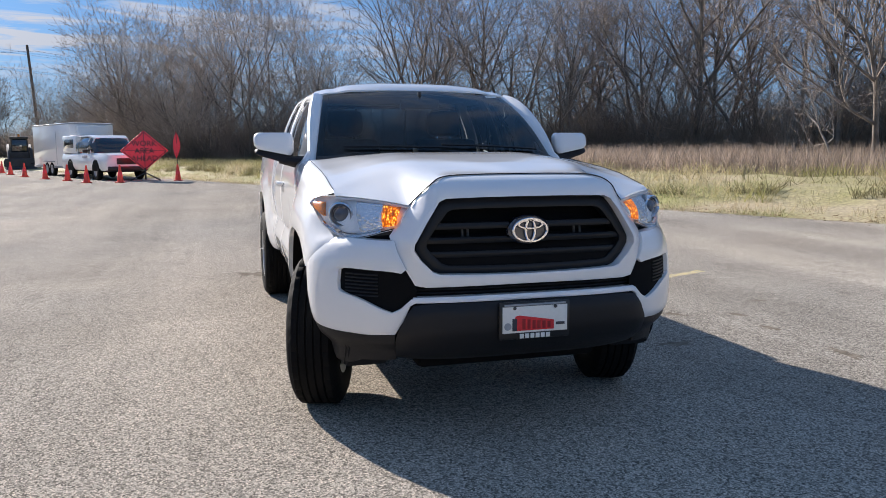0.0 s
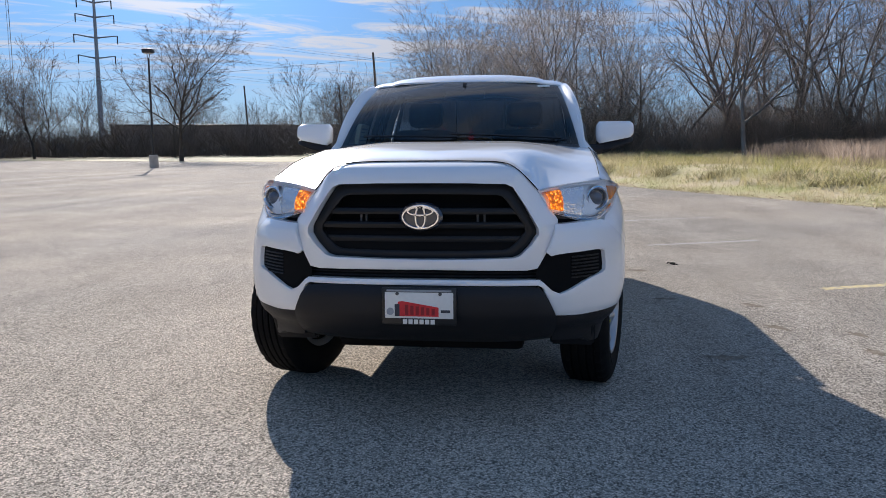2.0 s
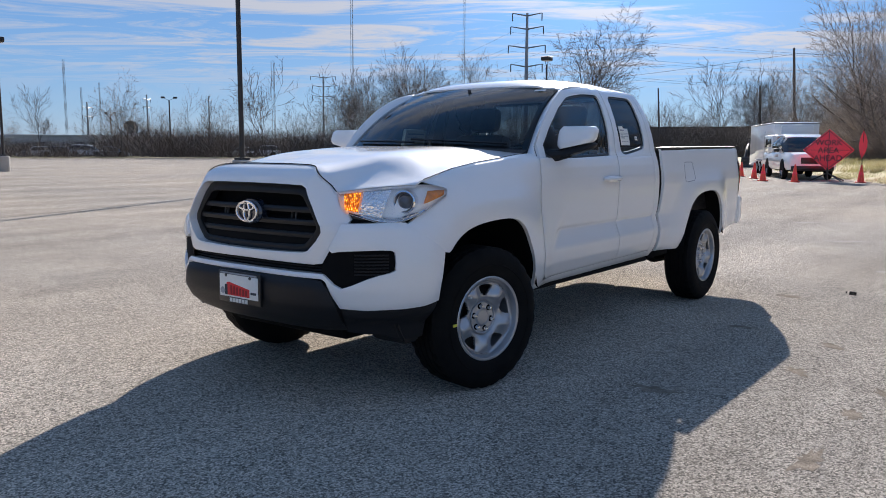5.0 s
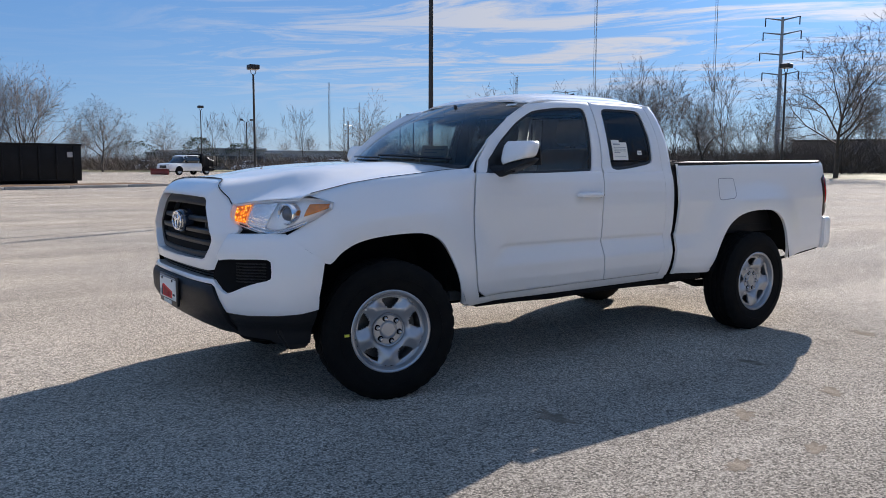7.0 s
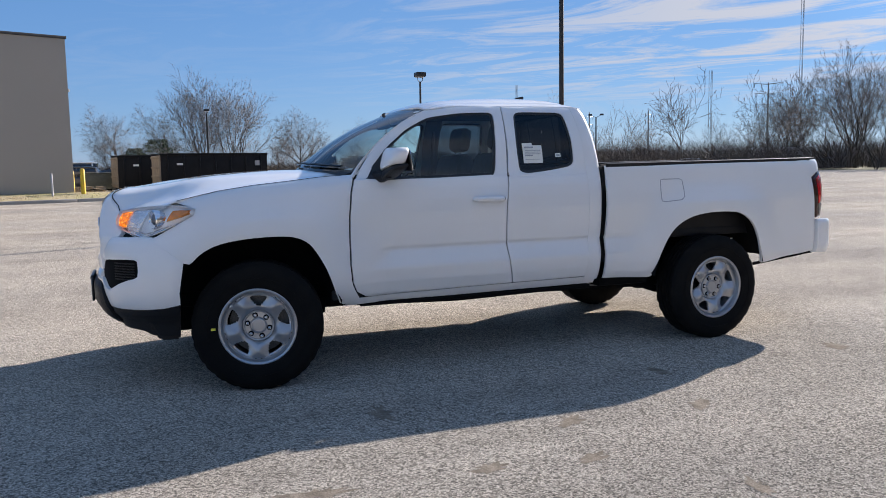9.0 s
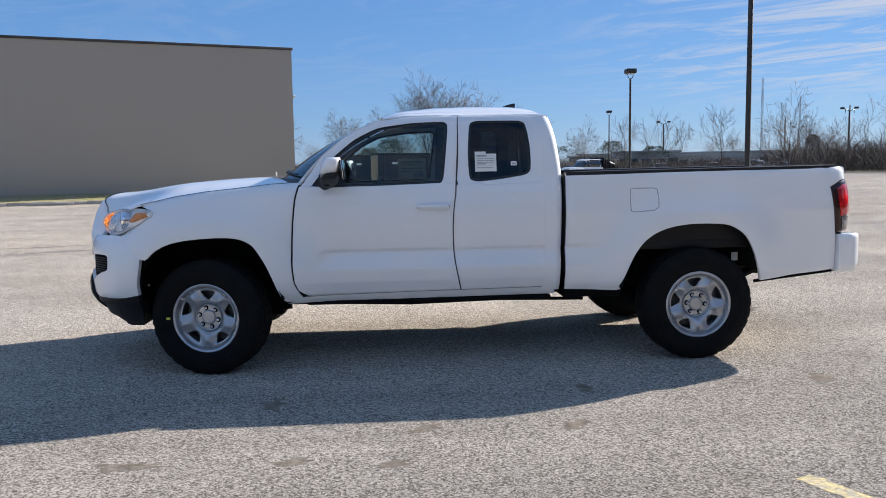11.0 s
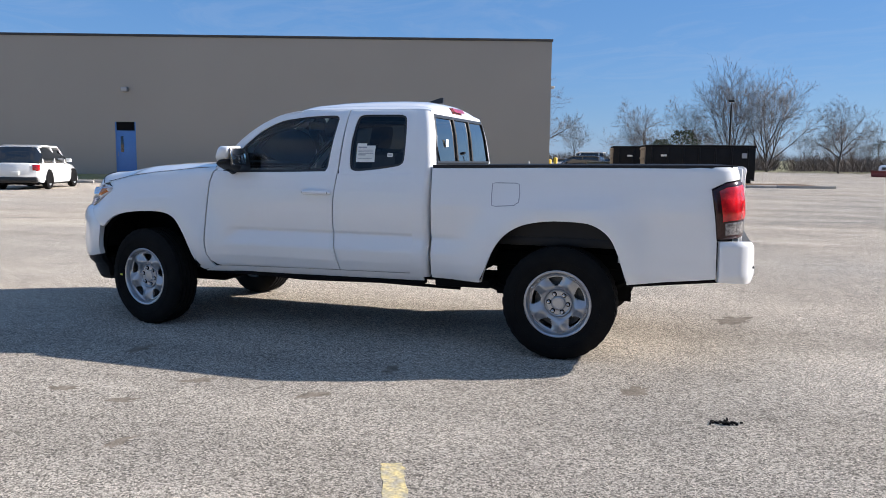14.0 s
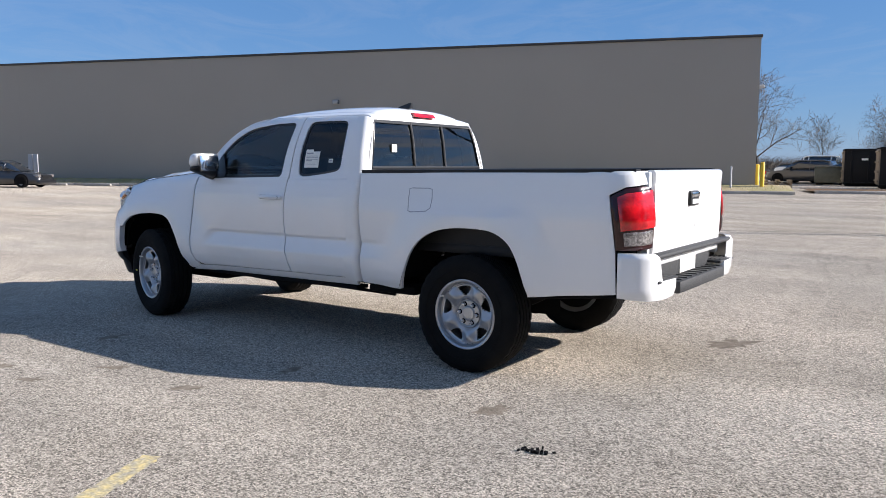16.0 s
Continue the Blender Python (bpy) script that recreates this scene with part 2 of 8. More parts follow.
M_BRUSH = material("dry_brush", (0.32, 0.26, 0.215), 0.9, spread=0.3, scale=0.4, fine=6, tint=(0.17, 0.137, 0.115))
M_GRASS = material("winter_grass", (0.40, 0.325, 0.20), 0.9, spread=0.4, scale=0.45, fine=14, tint=(0.30, 0.28, 0.10), bump=0.6)
M_TURF = material("green_winter_turf", (0.15, 0.16, 0.06), 0.9, spread=0.35, scale=0.2, fine=6, tint=(0.24, 0.20, 0.10), bump=0.5)
M_BLADE = material("grass_blades", (0.50, 0.41, 0.265), 0.85, spread=0.35, scale=0.45, fine=12, tint=(0.27, 0.285, 0.11))
M_STRAW = material("straw_grass", (0.50, 0.42, 0.27), 0.9, spread=0.35, scale=0.6, fine=10, tint=(0.30, 0.29, 0.10))
M_REED = material("dry_reeds", (0.40, 0.32, 0.26), 0.9, spread=0.3, scale=0.5, fine=8, tint=(0.27, 0.21, 0.165))
def thin(m, share=0.45):
    """Lets light through thin blades."""
    nt = m.node_tree
    b = nt.nodes["Principled BSDF"]
    tr = nt.nodes.new("ShaderNodeBsdfTranslucent")
    nt.links.new(b.inputs["Base Color"].links[0].from_socket, tr.inputs[0])
    mx = nt.nodes.new("ShaderNodeMixShader")
    mx.inputs[0].default_value = share
    link(nt, b, 0, mx, 1)
    link(nt, tr, 0, mx, 2)
    link(nt, mx, 0, nt.nodes["Material Output"], 0)


for _m in (M_BLADE, M_STRAW, M_REED):
    thin(_m)
thin(M_BRUSH, 0.3)
M_CONCRETE = material("concrete", (0.36, 0.34, 0.31), 0.85, spread=0.18, scale=3, fine=50, bump=0.25)
M_POLE = material("dark_bronze_pole", (0.03, 0.028, 0.027), 0.5, 0.3, spread=0.15)
M_GALV = material("galvanised_steel", (0.30, 0.31, 0.32), 0.5, 0.6, spread=0.15)
M_WALL = material("taupe_painted_wall", (0.33, 0.30, 0.26), 0.85, spread=0.035, scale=0.25, fine=40, bump=0.1)
M_CAP = material("dark_roof_edge", (0.035, 0.033, 0.032), 0.5, spread=0.1)
M_BLUE = material("blue_door_paint", (0.075, 0.20, 0.48), 0.45, spread=0.06)
M_ORANGE = material("fluorescent_orange", (0.85, 0.075, 0.045), 0.55, spread=0.06)
M_SIGN = material("fluorescent_red_vinyl", (0.95, 0.055, 0.085), 0.55, spread=0.05)
M_YELLOW = material("yellow_paint", (0.72, 0.46, 0.02), 0.5, spread=0.12)
M_WORN = material("worn_yellow_line", (0.62, 0.50, 0.24), 0.85, spread=0.4, scale=22, fine=70, tint=(0.38, 0.34, 0.26), spec=0.1)
M_BIN = material("black_container_paint", (0.009, 0.009, 0.010), 0.6, spread=0.3, scale=2, fine=30, spec=0.2)
M_BINEND = material("weathered_tan_steel", (0.23, 0.185, 0.13), 0.8, spread=0.25, scale=3, fine=30)
M_GREENBIN = material("green_bin_paint", (0.10, 0.105, 0.08), 0.5, spread=0.2)
M_CARWHITE = material("white_car_paint", (0.78, 0.78, 0.77), 0.35, spread=0.02, coat=1.0)
M_CARBLACK = material("black_car_paint", (0.012, 0.012, 0.014), 0.3, spread=0.05, coat=1.0)
M_CARGREY = material("grey_car_paint", (0.20, 0.21, 0.23), 0.3, 0.4, spread=0.05, coat=1.0)
M_CARGLASS = material("dark_car_glass", (0.012, 0.014, 0.017), 0.06, spread=0.1, coat=1.0)
M_MACHINE = material("dirty_dark_machine_paint", (0.035, 0.034, 0.033), 0.6, spread=0.35, scale=4, fine=40)
M_BRICK = material("distant_dark_brick", (0.15, 0.125, 0.112), 0.9, spread=0.15, scale=0.3, fine=4)
M_PALE = material("distant_pale_cladding", (0.42, 0.42, 0.42), 0.8, spread=0.08, scale=0.2, fine=3)
M_MULCH = material("brown_mulch", (0.20, 0.135, 0.085), 0.95, spread=0.4, scale=3, fine=40, tint=(0.10, 0.07, 0.05), bump=0.5, spec=0.05)
M_EVERGREEN = material("evergreen", (0.045, 0.06, 0.03), 0.9, spread=0.3, scale=1, fine=20)
M_WOODPOLE = material("weathered_wood_pole", (0.11, 0.09, 0.075), 0.9, spread=0.2)


def asphalt_material():
    """Worn pale aggregate asphalt: grit, blotches, faint lanes of wear; dry grass takes over far outside the lot."""
    m = bpy.data.materials.new("worn_asphalt")
    m.use_nodes = True
    nt = m.node_tree
    b = nt.nodes["Principled BSDF"]
    tc = nt.nodes.new("ShaderNodeTexCoord")

    def tex(scale, detail=4, rough=0.55, stretch=None):
        n = nt.nodes.new("ShaderNodeTexNoise")
        n.inputs["Scale"].default_value = scale
        n.inputs["Detail"].default_value = detail
        n.inputs["Roughness"].default_value = rough
        if stretch:
            mp = nt.nodes.new("ShaderNodeMapping")
            mp.inputs["Scale"].default_value = stretch
            mp.inputs["Rotation"].default_value = (0, 0, radians(-18))
            link(nt, tc, "Object", mp, 0)
            link(nt, mp, 0, n, "Vector")
        else:
            link(nt, tc, "Object", n, "Vector")
        return n

    def ramp(node, a, c, lo, hi, out="Fac"):
        r = nt.nodes.new("ShaderNodeMapRange")
        r.inputs["From Min"].default_value = a
        r.inputs["From Max"].default_value = c
        r.inputs["To Min"].default_value = lo
        r.inputs["To Max"].default_value = hi
        link(nt, node, out, r, 0)
        return r

    def mul(x, y):
        k = nt.nodes.new("ShaderNodeMath")
        k.operation = "MULTIPLY"
        link(nt, x, 0, k, 0)
        link(nt, y, 0, k, 1)
        return k

    vo = nt.nodes.new("ShaderNodeTexVoronoi")
    vo.inputs["Scale"].default_value = 118
    link(nt, tc, "Object", vo, "Vector")
    cell = nt.nodes.new("ShaderNodeSeparateColor")
    link(nt, vo, "Color", cell, 0)
    grit = ramp(cell, 0.0, 1.0, 0.32, 1.70, out=0)
    pits = ramp(tex(160, 3, 0.7), 0.40, 0.58, 0.46, 1.20)
    blotch = ramp(tex(0.55, 6, 0.62), 0.3, 0.72, 0.84, 1.12)
    spots = ramp(tex(2.6, 4), 0.60, 0.74, 1.0, 0.80)
    lanes = ramp(tex(0.5, 4, 0.6, (0.05, 1.4, 1)), 0.35, 0.68, 0.82, 1.12)
    v = mul(mul(mul(grit, pits), mul(blotch, spots)), lanes)
    mix = nt.nodes.new("ShaderNodeMix")
    mix.data_type = "RGBA"
    mix.inputs[6].default_value = (0.50, 0.435, 0.355, 1)
    mix.inputs[7].default_value = (0.44, 0.395, 0.335, 1)
    warm = ramp(tex(0.16, 3), 0.42, 0.62, 0, 1)
    link(nt, warm, 0, mix, 0)
    hs = nt.nodes.new("ShaderNodeHueSaturation")
    link(nt, mix, 2, hs, "Color")
    link(nt, v, 0, hs, "Value")
    link(nt, hs, 0, b, "Base Color")
    b.inputs["Roughness"].default_value = 0.88
    b.inputs["Specular IOR Level"].default_value = 0.02
    b.inputs["Diffuse Roughness"].default_value = 0.3
    bp = nt.nodes.new("ShaderNodeBump")
    bp.inputs["Strength"].default_value = 0.5
    bp.inputs["Distance"].default_value = 0.004
    h = mul(grit, pits)
    link(nt, h, 0, bp, "Height")
    link(nt, bp, 0, b, "Normal")
    return m


M_ASPHALT = asphalt_material()

# ---- mesh tools ----
def finish(me, mat, angle=35):
    me.materials.append(mat)
    me.polygons.foreach_set("use_smooth", [True] * len(me.polygons))
    me.set_sharp_from_angle(angle=radians(angle))
    me.update()


def solid(name, verts, faces, mat, parent=None, label="", angle=35):
    me = bpy.data.meshes.new(name)
    me.from_pydata([tuple(v) for v in verts], [], faces)
    bm = bmesh.new()
    bm.from_mesh(me)
    bmesh.ops.recalc_face_normals(bm, faces=bm.faces)
    bm.to_mesh(me)
    bm.free()
    finish(me, mat, angle)
    ob = new(name, me)
    if parent:
        ob.parent = parent
    if label:
        ob["label"] = label
    return ob


def part(name, bm, mat, parent=None, label="", angle=35):
    me = bpy.data.meshes.new(name)
    bm.to_mesh(me)
    bm.free()
    finish(me, mat, angle)
    ob = new(name, me)
    if parent:
        ob.parent = parent
    if label:
        ob["label"] = label
    return ob


def thing(name, label, category, group="", kind="", at=None):
    ob = new(name)
    ob.empty_display_size = 0.1
    if at is not None:
        ob.matrix_world = at
    return tagged(ob, label, category, group, kind)


def add_box(bm, lo, hi, bevel=0.0, m=None):
    g = bmesh.ops.create_cube(bm, size=1.0)["verts"]
    c = [(a + b) / 2 for a, b in zip(lo, hi)]
    d = [b - a for a, b in zip(lo, hi)]
    bmesh.ops.scale(bm, vec=d, verts=g)
    bmesh.ops.translate(bm, vec=c, verts=g)
    if bevel:
        es = list({e for v in g for e in v.link_edges})
        r = bmesh.ops.bevel(bm, geom=es, offset=bevel, segments=2, profile=0.5, affect="EDGES")
        g = list({v for f in r["faces"] for v in f.verts} | {v for v in g if v.is_valid})
    if m is not None:
        bmesh.ops.transform(bm, matrix=m, verts=g)
    return g


def box_part(name, lo, hi, mat, parent=None, bevel=0.01, label="", m=None):
    bm = bmesh.new()
    add_box(bm, lo, hi, bevel, m)
    return part(name, bm, mat, parent, label)


def add_tube(bm, pts, radii, sides=8, cap=True):
    """A tapered tube along points."""
    rings = []
    pts = [Vector(p) for p in pts]
    for i, p in enumerate(pts):
        d = (pts[min(i + 1, len(pts) - 1)] - pts[max(i - 1, 0)]).normalized()
        a = d.orthogonal().normalized() if abs(d.z) > 0.9 else Vector((0, 0, 1)).cross(d).normalized()
        b = d.cross(a)
        r = radii[i] if isinstance(radii, (list, tuple)) else radii
        rings.append([bm.verts.new(p + r * (math.cos(k * math.tau / sides) * a + math.sin(k * math.tau / sides) * b))
                      for k in range(sides)])
    for r0, r1 in zip(rings, rings[1:]):
        for k in range(sides):
            bm.faces.new((r0[k], r0[(k + 1) % sides], r1[(k + 1) % sides], r1[k]))
    if cap:
        bm.faces.new(rings[0][::-1])
        bm.faces.new(rings[-1])


def tube_part(name, pts, radii, mat, parent=None, sides=10, label=""):
    bm = bmesh.new()
    add_tube(bm, pts, radii, sides)
    return part(name, bm, mat, parent, label)


def lathe(bm, profile, segs=48, axis="y", centre=(0, 0, 0)):
    """Turn a list of (radius, along) round an axis."""
    rings = []
    for r, a in profile:
        ring = []
        for k in range(segs):
            t = k * math.tau / segs
            c, s = r * math.cos(t), r * math.sin(t)
            p = {"y": (c, a, s), "z": (c, s, a), "x": (a, c, s)}[axis]
            ring.append(bm.verts.new(Vector(p) + Vector(centre)))
        rings.append(ring)
    for r0, r1 in zip(rings, rings[1:]):
        for k in range(segs):
            bm.faces.new((r0[k], r0[(k + 1) % segs], r1[(k + 1) % segs], r1[k]))
    return rings


def resample(pts, n):
    """n points evenly along a polyline of any dimension."""
    p = np.array(pts, float)
    s = np.concatenate(([0], np.cumsum(np.linalg.norm(np.diff(p, axis=0), axis=1))))
    t = np.linspace(0, s[-1], n)
    return np.stack([np.interp(t, s, p[:, i]) for i in range(p.shape[1])], 1)


def smooth_line(pts, per=6):
    """A Catmull-Rom curve through points."""
    p = np.array(pts, float)
    p = np.vstack((2 * p[0] - p[1], p, 2 * p[-1] - p[-2]))
    out = []
    for i in range(1, len(p) - 2):
        for t in np.linspace(0, 1, per, endpoint=False):
            a, b, c, d = p[i - 1], p[i], p[i + 1], p[i + 2]
            out.append(0.5 * (2 * b + (c - a) * t + (2 * a - 5 * b + 4 * c - d) * t * t + (3 * b - a - 3 * c + d) * t ** 3))
    out.append(p[-2])
    return np.array(out)


def coons(bottom, right, top, left, nu, nv):
    """A grid between four lines; bottom and top run the same way, left and right from bottom to top."""
    b, t, l, r = resample(bottom, nu), resample(top, nu), resample(left, nv), resample(right, nv)
    u = np.linspace(0, 1, nu)[:, None, None]
    v = np.linspace(0, 1, nv)[None, :, None]
    g = (1 - v) * b[:, None] + v * t[:, None] + (1 - u) * l[None] + u * r[None]
    g -= (1 - u) * (1 - v) * b[0] + u * (1 - v) * b[-1] + (1 - u) * v * t[0] + u * v * t[-1]
    return g


def strip(outer, inner, per, across, closed=False):
    """A grid between two keyed lines with as many keys each."""
    def dense(p):
        p = [np.array(q, float) for q in p]
        if closed:
            p.append(p[0])
        out = [a + (b - a) * k / per for a, b in zip(p, p[1:]) for k in range(per)]
        if not closed:
            out.append(p[-1])
        return np.array(out)
    a, b = dense(outer), dense(inner)
    v = np.linspace(0, 1, across)[None, :, None]
    return a[:, None] * (1 - v) + b[:, None] * v


def sheet(name, grid, place, mat, parent, label="", flange=0.022, lip=0.003, closed=False, angle=40):
    """A pressed panel: the grid put in place by place(p, depth), its rim rolled in and turned back by a flange."""
    nu, nv = grid.shape[:2]
    verts = [place(grid[i, j], 0.0) for i in range(nu) for j in range(nv)]
    at = lambda i, j: (i % nu) * nv + j
    faces = [(at(i, j), at(i + 1, j), at(i + 1, j + 1), at(i, j + 1))
             for i in range(nu if closed else nu - 1) for j in range(nv - 1)]
    loops = []
    if closed:
        loops = [[(i, 0) for i in range(nu)], [(i, nv - 1) for i in range(nu)][::-1]]
    else:
        loops = [[(i, 0) for i in range(nu)] + [(nu - 1, j) for j in range(1, nv)]
                 + [(i, nv - 1) for i in range(nu - 2, -1, -1)] + [(0, j) for j in range(nv - 2, 0, -1)]]
    if flange:
        for lp in loops:
            base = len(verts)
            for i, j in lp:
                verts.append(place(grid[i, j], flange))
            n = len(lp)
            for k in range(n):
                i, j = lp[k]
                i2, j2 = lp[(k + 1) % n]
                faces.append((at(i, j), at(i2, j2), base + (k + 1) % n, base + k))
        if lip:
            for lp in loops:
                for i, j in lp:
                    verts[at(i, j)] = place(grid[i, j], lip)
    return solid(name, verts, faces, mat, parent, label, angle)


def lerp_table(table, x):
    xs, ys = zip(*table)
    return float(np.interp(x, xs, ys))


def smoothstep(t):
    t = min(1.0, max(0.0, t))
    return t * t * (3 - 2 * t)

# ---- the pickup: nose towards -x, its left flank towards -y, front axle over the origin ----
pickup = thing("pickup_truck", "white extended-cab pickup truck with black grille and steel wheels", "pickup truck")

_plan = smooth_line([(-0.885, 0), (-0.882, 0.20), (-0.870, 0.38), (-0.838, 0.53), (-0.768, 0.675), (-0.660, 0.782), (-0.52, 0.843),
                     (-0.38, 0.862), (-0.15, 0.868), (0.5, 0.868), (2.0, 0.868), (3.5, 0.868), (4.0, 0.866), (4.15, 0.857),
                     (4.25, 0.832), (4.315, 0.785), (4.347, 0.72), (4.362, 0.64), (4.366, 0.3), (4.366, 0.0)], 24)
_arc = np.concatenate(([0], np.cumsum(np.linalg.norm(np.diff(_plan, axis=0), axis=1))))
_front = int(np.argmax(_plan[:, 1] > 0.8675))


def q_y(y):
    """Way round the outline at which the nose is y out."""
    return math.copysign(float(np.interp(abs(y), _plan[:_front, 1], _arc[:_front])), y)


def q_x(x):
    return float(np.interp(x, _plan[:, 0], _arc))


def q_r(y):
    """Way round the outline at which the tail is y out."""
    k = len(_plan) - 1 - int(np.argmax(_plan[::-1, 1] > 0.8))
    return float(np.interp(-abs(y), -_plan[k:, 1], _arc[k:]))


ARCH_F = [(-0.433, 0.528), (-0.412, 0.68), (-0.355, 0.780), (-0.272, 0.842), (-0.158, 0.876), (0.01, 0.892), (0.165, 0.890),
          (0.258, 0.862), (0.326, 0.798), (0.412, 0.645), (0.475, 0.467)]
ARCH_R = [(2.706, 0.484), (2.755, 0.63), (2.81, 0.743), (2.884, 0.827), (2.996, 0.887), (3.146, 0.916), (3.32, 0.919),
          (3.446, 0.902), (3.545, 0.840), (3.605, 0.74), (3.648, 0.607), (3.668, 0.523)]
ARCH_F, ARCH_R = smooth_line(ARCH_F, 4), smooth_line(ARCH_R, 4)

BELT = [(-0.7, 1.085), (-0.43, 1.110), (-0.2, 1.160), (0.0, 1.188), (0.18, 1.205), (0.4, 1.228), (0.6, 1.238), (2.3, 1.25), (4.4, 1.28)]
DOOR_PLAIN = [(0.42, -0.10), (0.46, -0.07), (0.51, -0.036), (0.58, -0.012), (0.645, -0.001), (0.70, 0.002), (0.80, -0.002), (0.9, -0.006), (1.0, -0.008),
              (1.08, -0.012), (1.15, -0.023), (1.20, -0.038), (1.24, -0.056), (1.30, -0.067), (1.365, -0.080), (1.45, -0.106),
              (1.55, -0.148), (1.63, -0.192), (1.665, -0.222), (1.70, -0.27)]
DOOR = DOOR_PLAIN[:5] + [(0.66, 0.001), (0.68, -0.002), (0.762, -0.026), (0.778, -0.029), (0.792, -0.020), (0.85, -0.014), (0.92, -0.009)] + DOOR_PLAIN[8:]
BED = [(0.42, -0.10), (0.47, -0.06), (0.53, -0.03), (0.60, -0.013), (0.72, -0.004), (0.85, -0.002), (1.0, 0.004), (1.08, -0.002),
       (1.15, -0.014), (1.22, -0.024), (1.26, -0.032), (1.285, -0.045)]
FENDER_TOP = [(-0.5, 0.0), (-0.2, -0.002), (-0.12, -0.012), (-0.07, -0.027), (-0.03, -0.053), (0.0, -0.085), (0.1, -0.2)]
NOSE_SIDE = [(0.36, -0.12), (0.42, -0.06), (0.47, -0.022), (0.53, -0.004), (0.6, 0.004), (0.7, 0.006), (0.78, 0.004), (0.83, 0.0),
             (0.88, -0.014), (0.92, -0.045), (0.96, -0.07), (1.02, -0.09), (1.08, -0.115)]
NOSE_MID = [(0.34, -0.16), (0.375, -0.12), (0.41, -0.065), (0.45, -0.02), (0.52, 0.018), (0.60, 0.022), (0.64, 0.012), (0.66, 0.0),
            (0.72, -0.006), (0.80, 0.0), (0.91, 0.006), (1.03, -0.018), (1.09, -0.043), (1.12, -0.062), (1.145, -0.090), (1.16, -0.118), (1.172, -0.150), (1.180, -0.185)]


def flare(x, z):
    best = 1.0
    amount = 0.050 if x < 1.5 else 0.038
    for line in (ARCH_F, ARCH_R):
        if line[0][0] - 0.4 < x < line[-1][0] + 0.4:
            best = min(best, float(np.sqrt(((line - (x, z)) ** 2).sum(1)).min()))
    up = 1 - smoothstep((z - 0.98) / 0.20)
    return amount * (1 - smoothstep((best - 0.02) / (0.30 if x < 1.5 else 0.26))) * up


def skin(q, z, depth=0.0, mid=False):
    """A point of the body's skin: way round the outline, height, depth below the skin. mid: the grille's own face."""
    a = abs(q)
    x = float(np.interp(a, _arc, _plan[:, 0]))
    y = float(np.interp(a, _arc, _plan[:, 1]))
    x1, y1 = (float(np.interp(a + 0.01, _arc, _plan[:, i])) for i in (0, 1))
    x0, y0 = (float(np.interp(max(a - 0.01, 0), _arc, _plan[:, i])) for i in (0, 1))
    n = Vector((-(y1 - y0), x1 - x0)).normalized()
    if a < 0.011:
        n = Vector((-1, 0))
    if mid:
        d = lerp_table(NOSE_MID, z)
    else:
        nose = lerp_table(NOSE_SIDE, z)
        crease = smoothstep((x - 0.60 - 0.9 * max(0, z - 0.66)) / 0.12) * (1 - smoothstep((x - 2.35) / 0.3))
        plain = lerp_table(DOOR_PLAIN, z)
        door = plain + (lerp_table(DOOR, z) - plain) * crease
        bed = lerp_table(BED, z)
        low = lerp_table(DOOR_PLAIN[:6], z) if z < 0.7 else 0.0
        fend = min(low, lerp_table(FENDER_TOP, z - lerp_table(BELT, x)))
        if z > 1.2:
            door -= 0.055 * (1 - smoothstep((x - 0.5) / 0.55)) * smoothstep((z - 1.2) / 0.05)
        side = fend + (door - fend) * smoothstep((x - 0.46) / 0.14)
        bed += (lerp_table(DOOR, z) - plain) * (1 - smoothstep((x - 2.36) / 0.32))
        side = side + (bed - side) * (1 if x > 2.325 else 0)
        k = smoothstep((x + 0.62) / 0.30)
        d = nose * (1 - k) + side * k + (flare(x, z) if -0.8 < x < 4.1 and z < 1.15 else 0.0)
    d -= depth
    return Vector((x + n.x * d, math.copysign(y + n.y * d, q), z))


def on_skin(sign=1, up=0.0, mid=False):
    return lambda p, depth: skin(sign * p[0], p[1], depth - up, mid)


def xz(points):
    return [(q_x(x), z) for x, z in points]


def yz(points):
    return [(q_y(y), z) for y, z in points]


FLANKS = ((-1, "left"), (1, "right"))

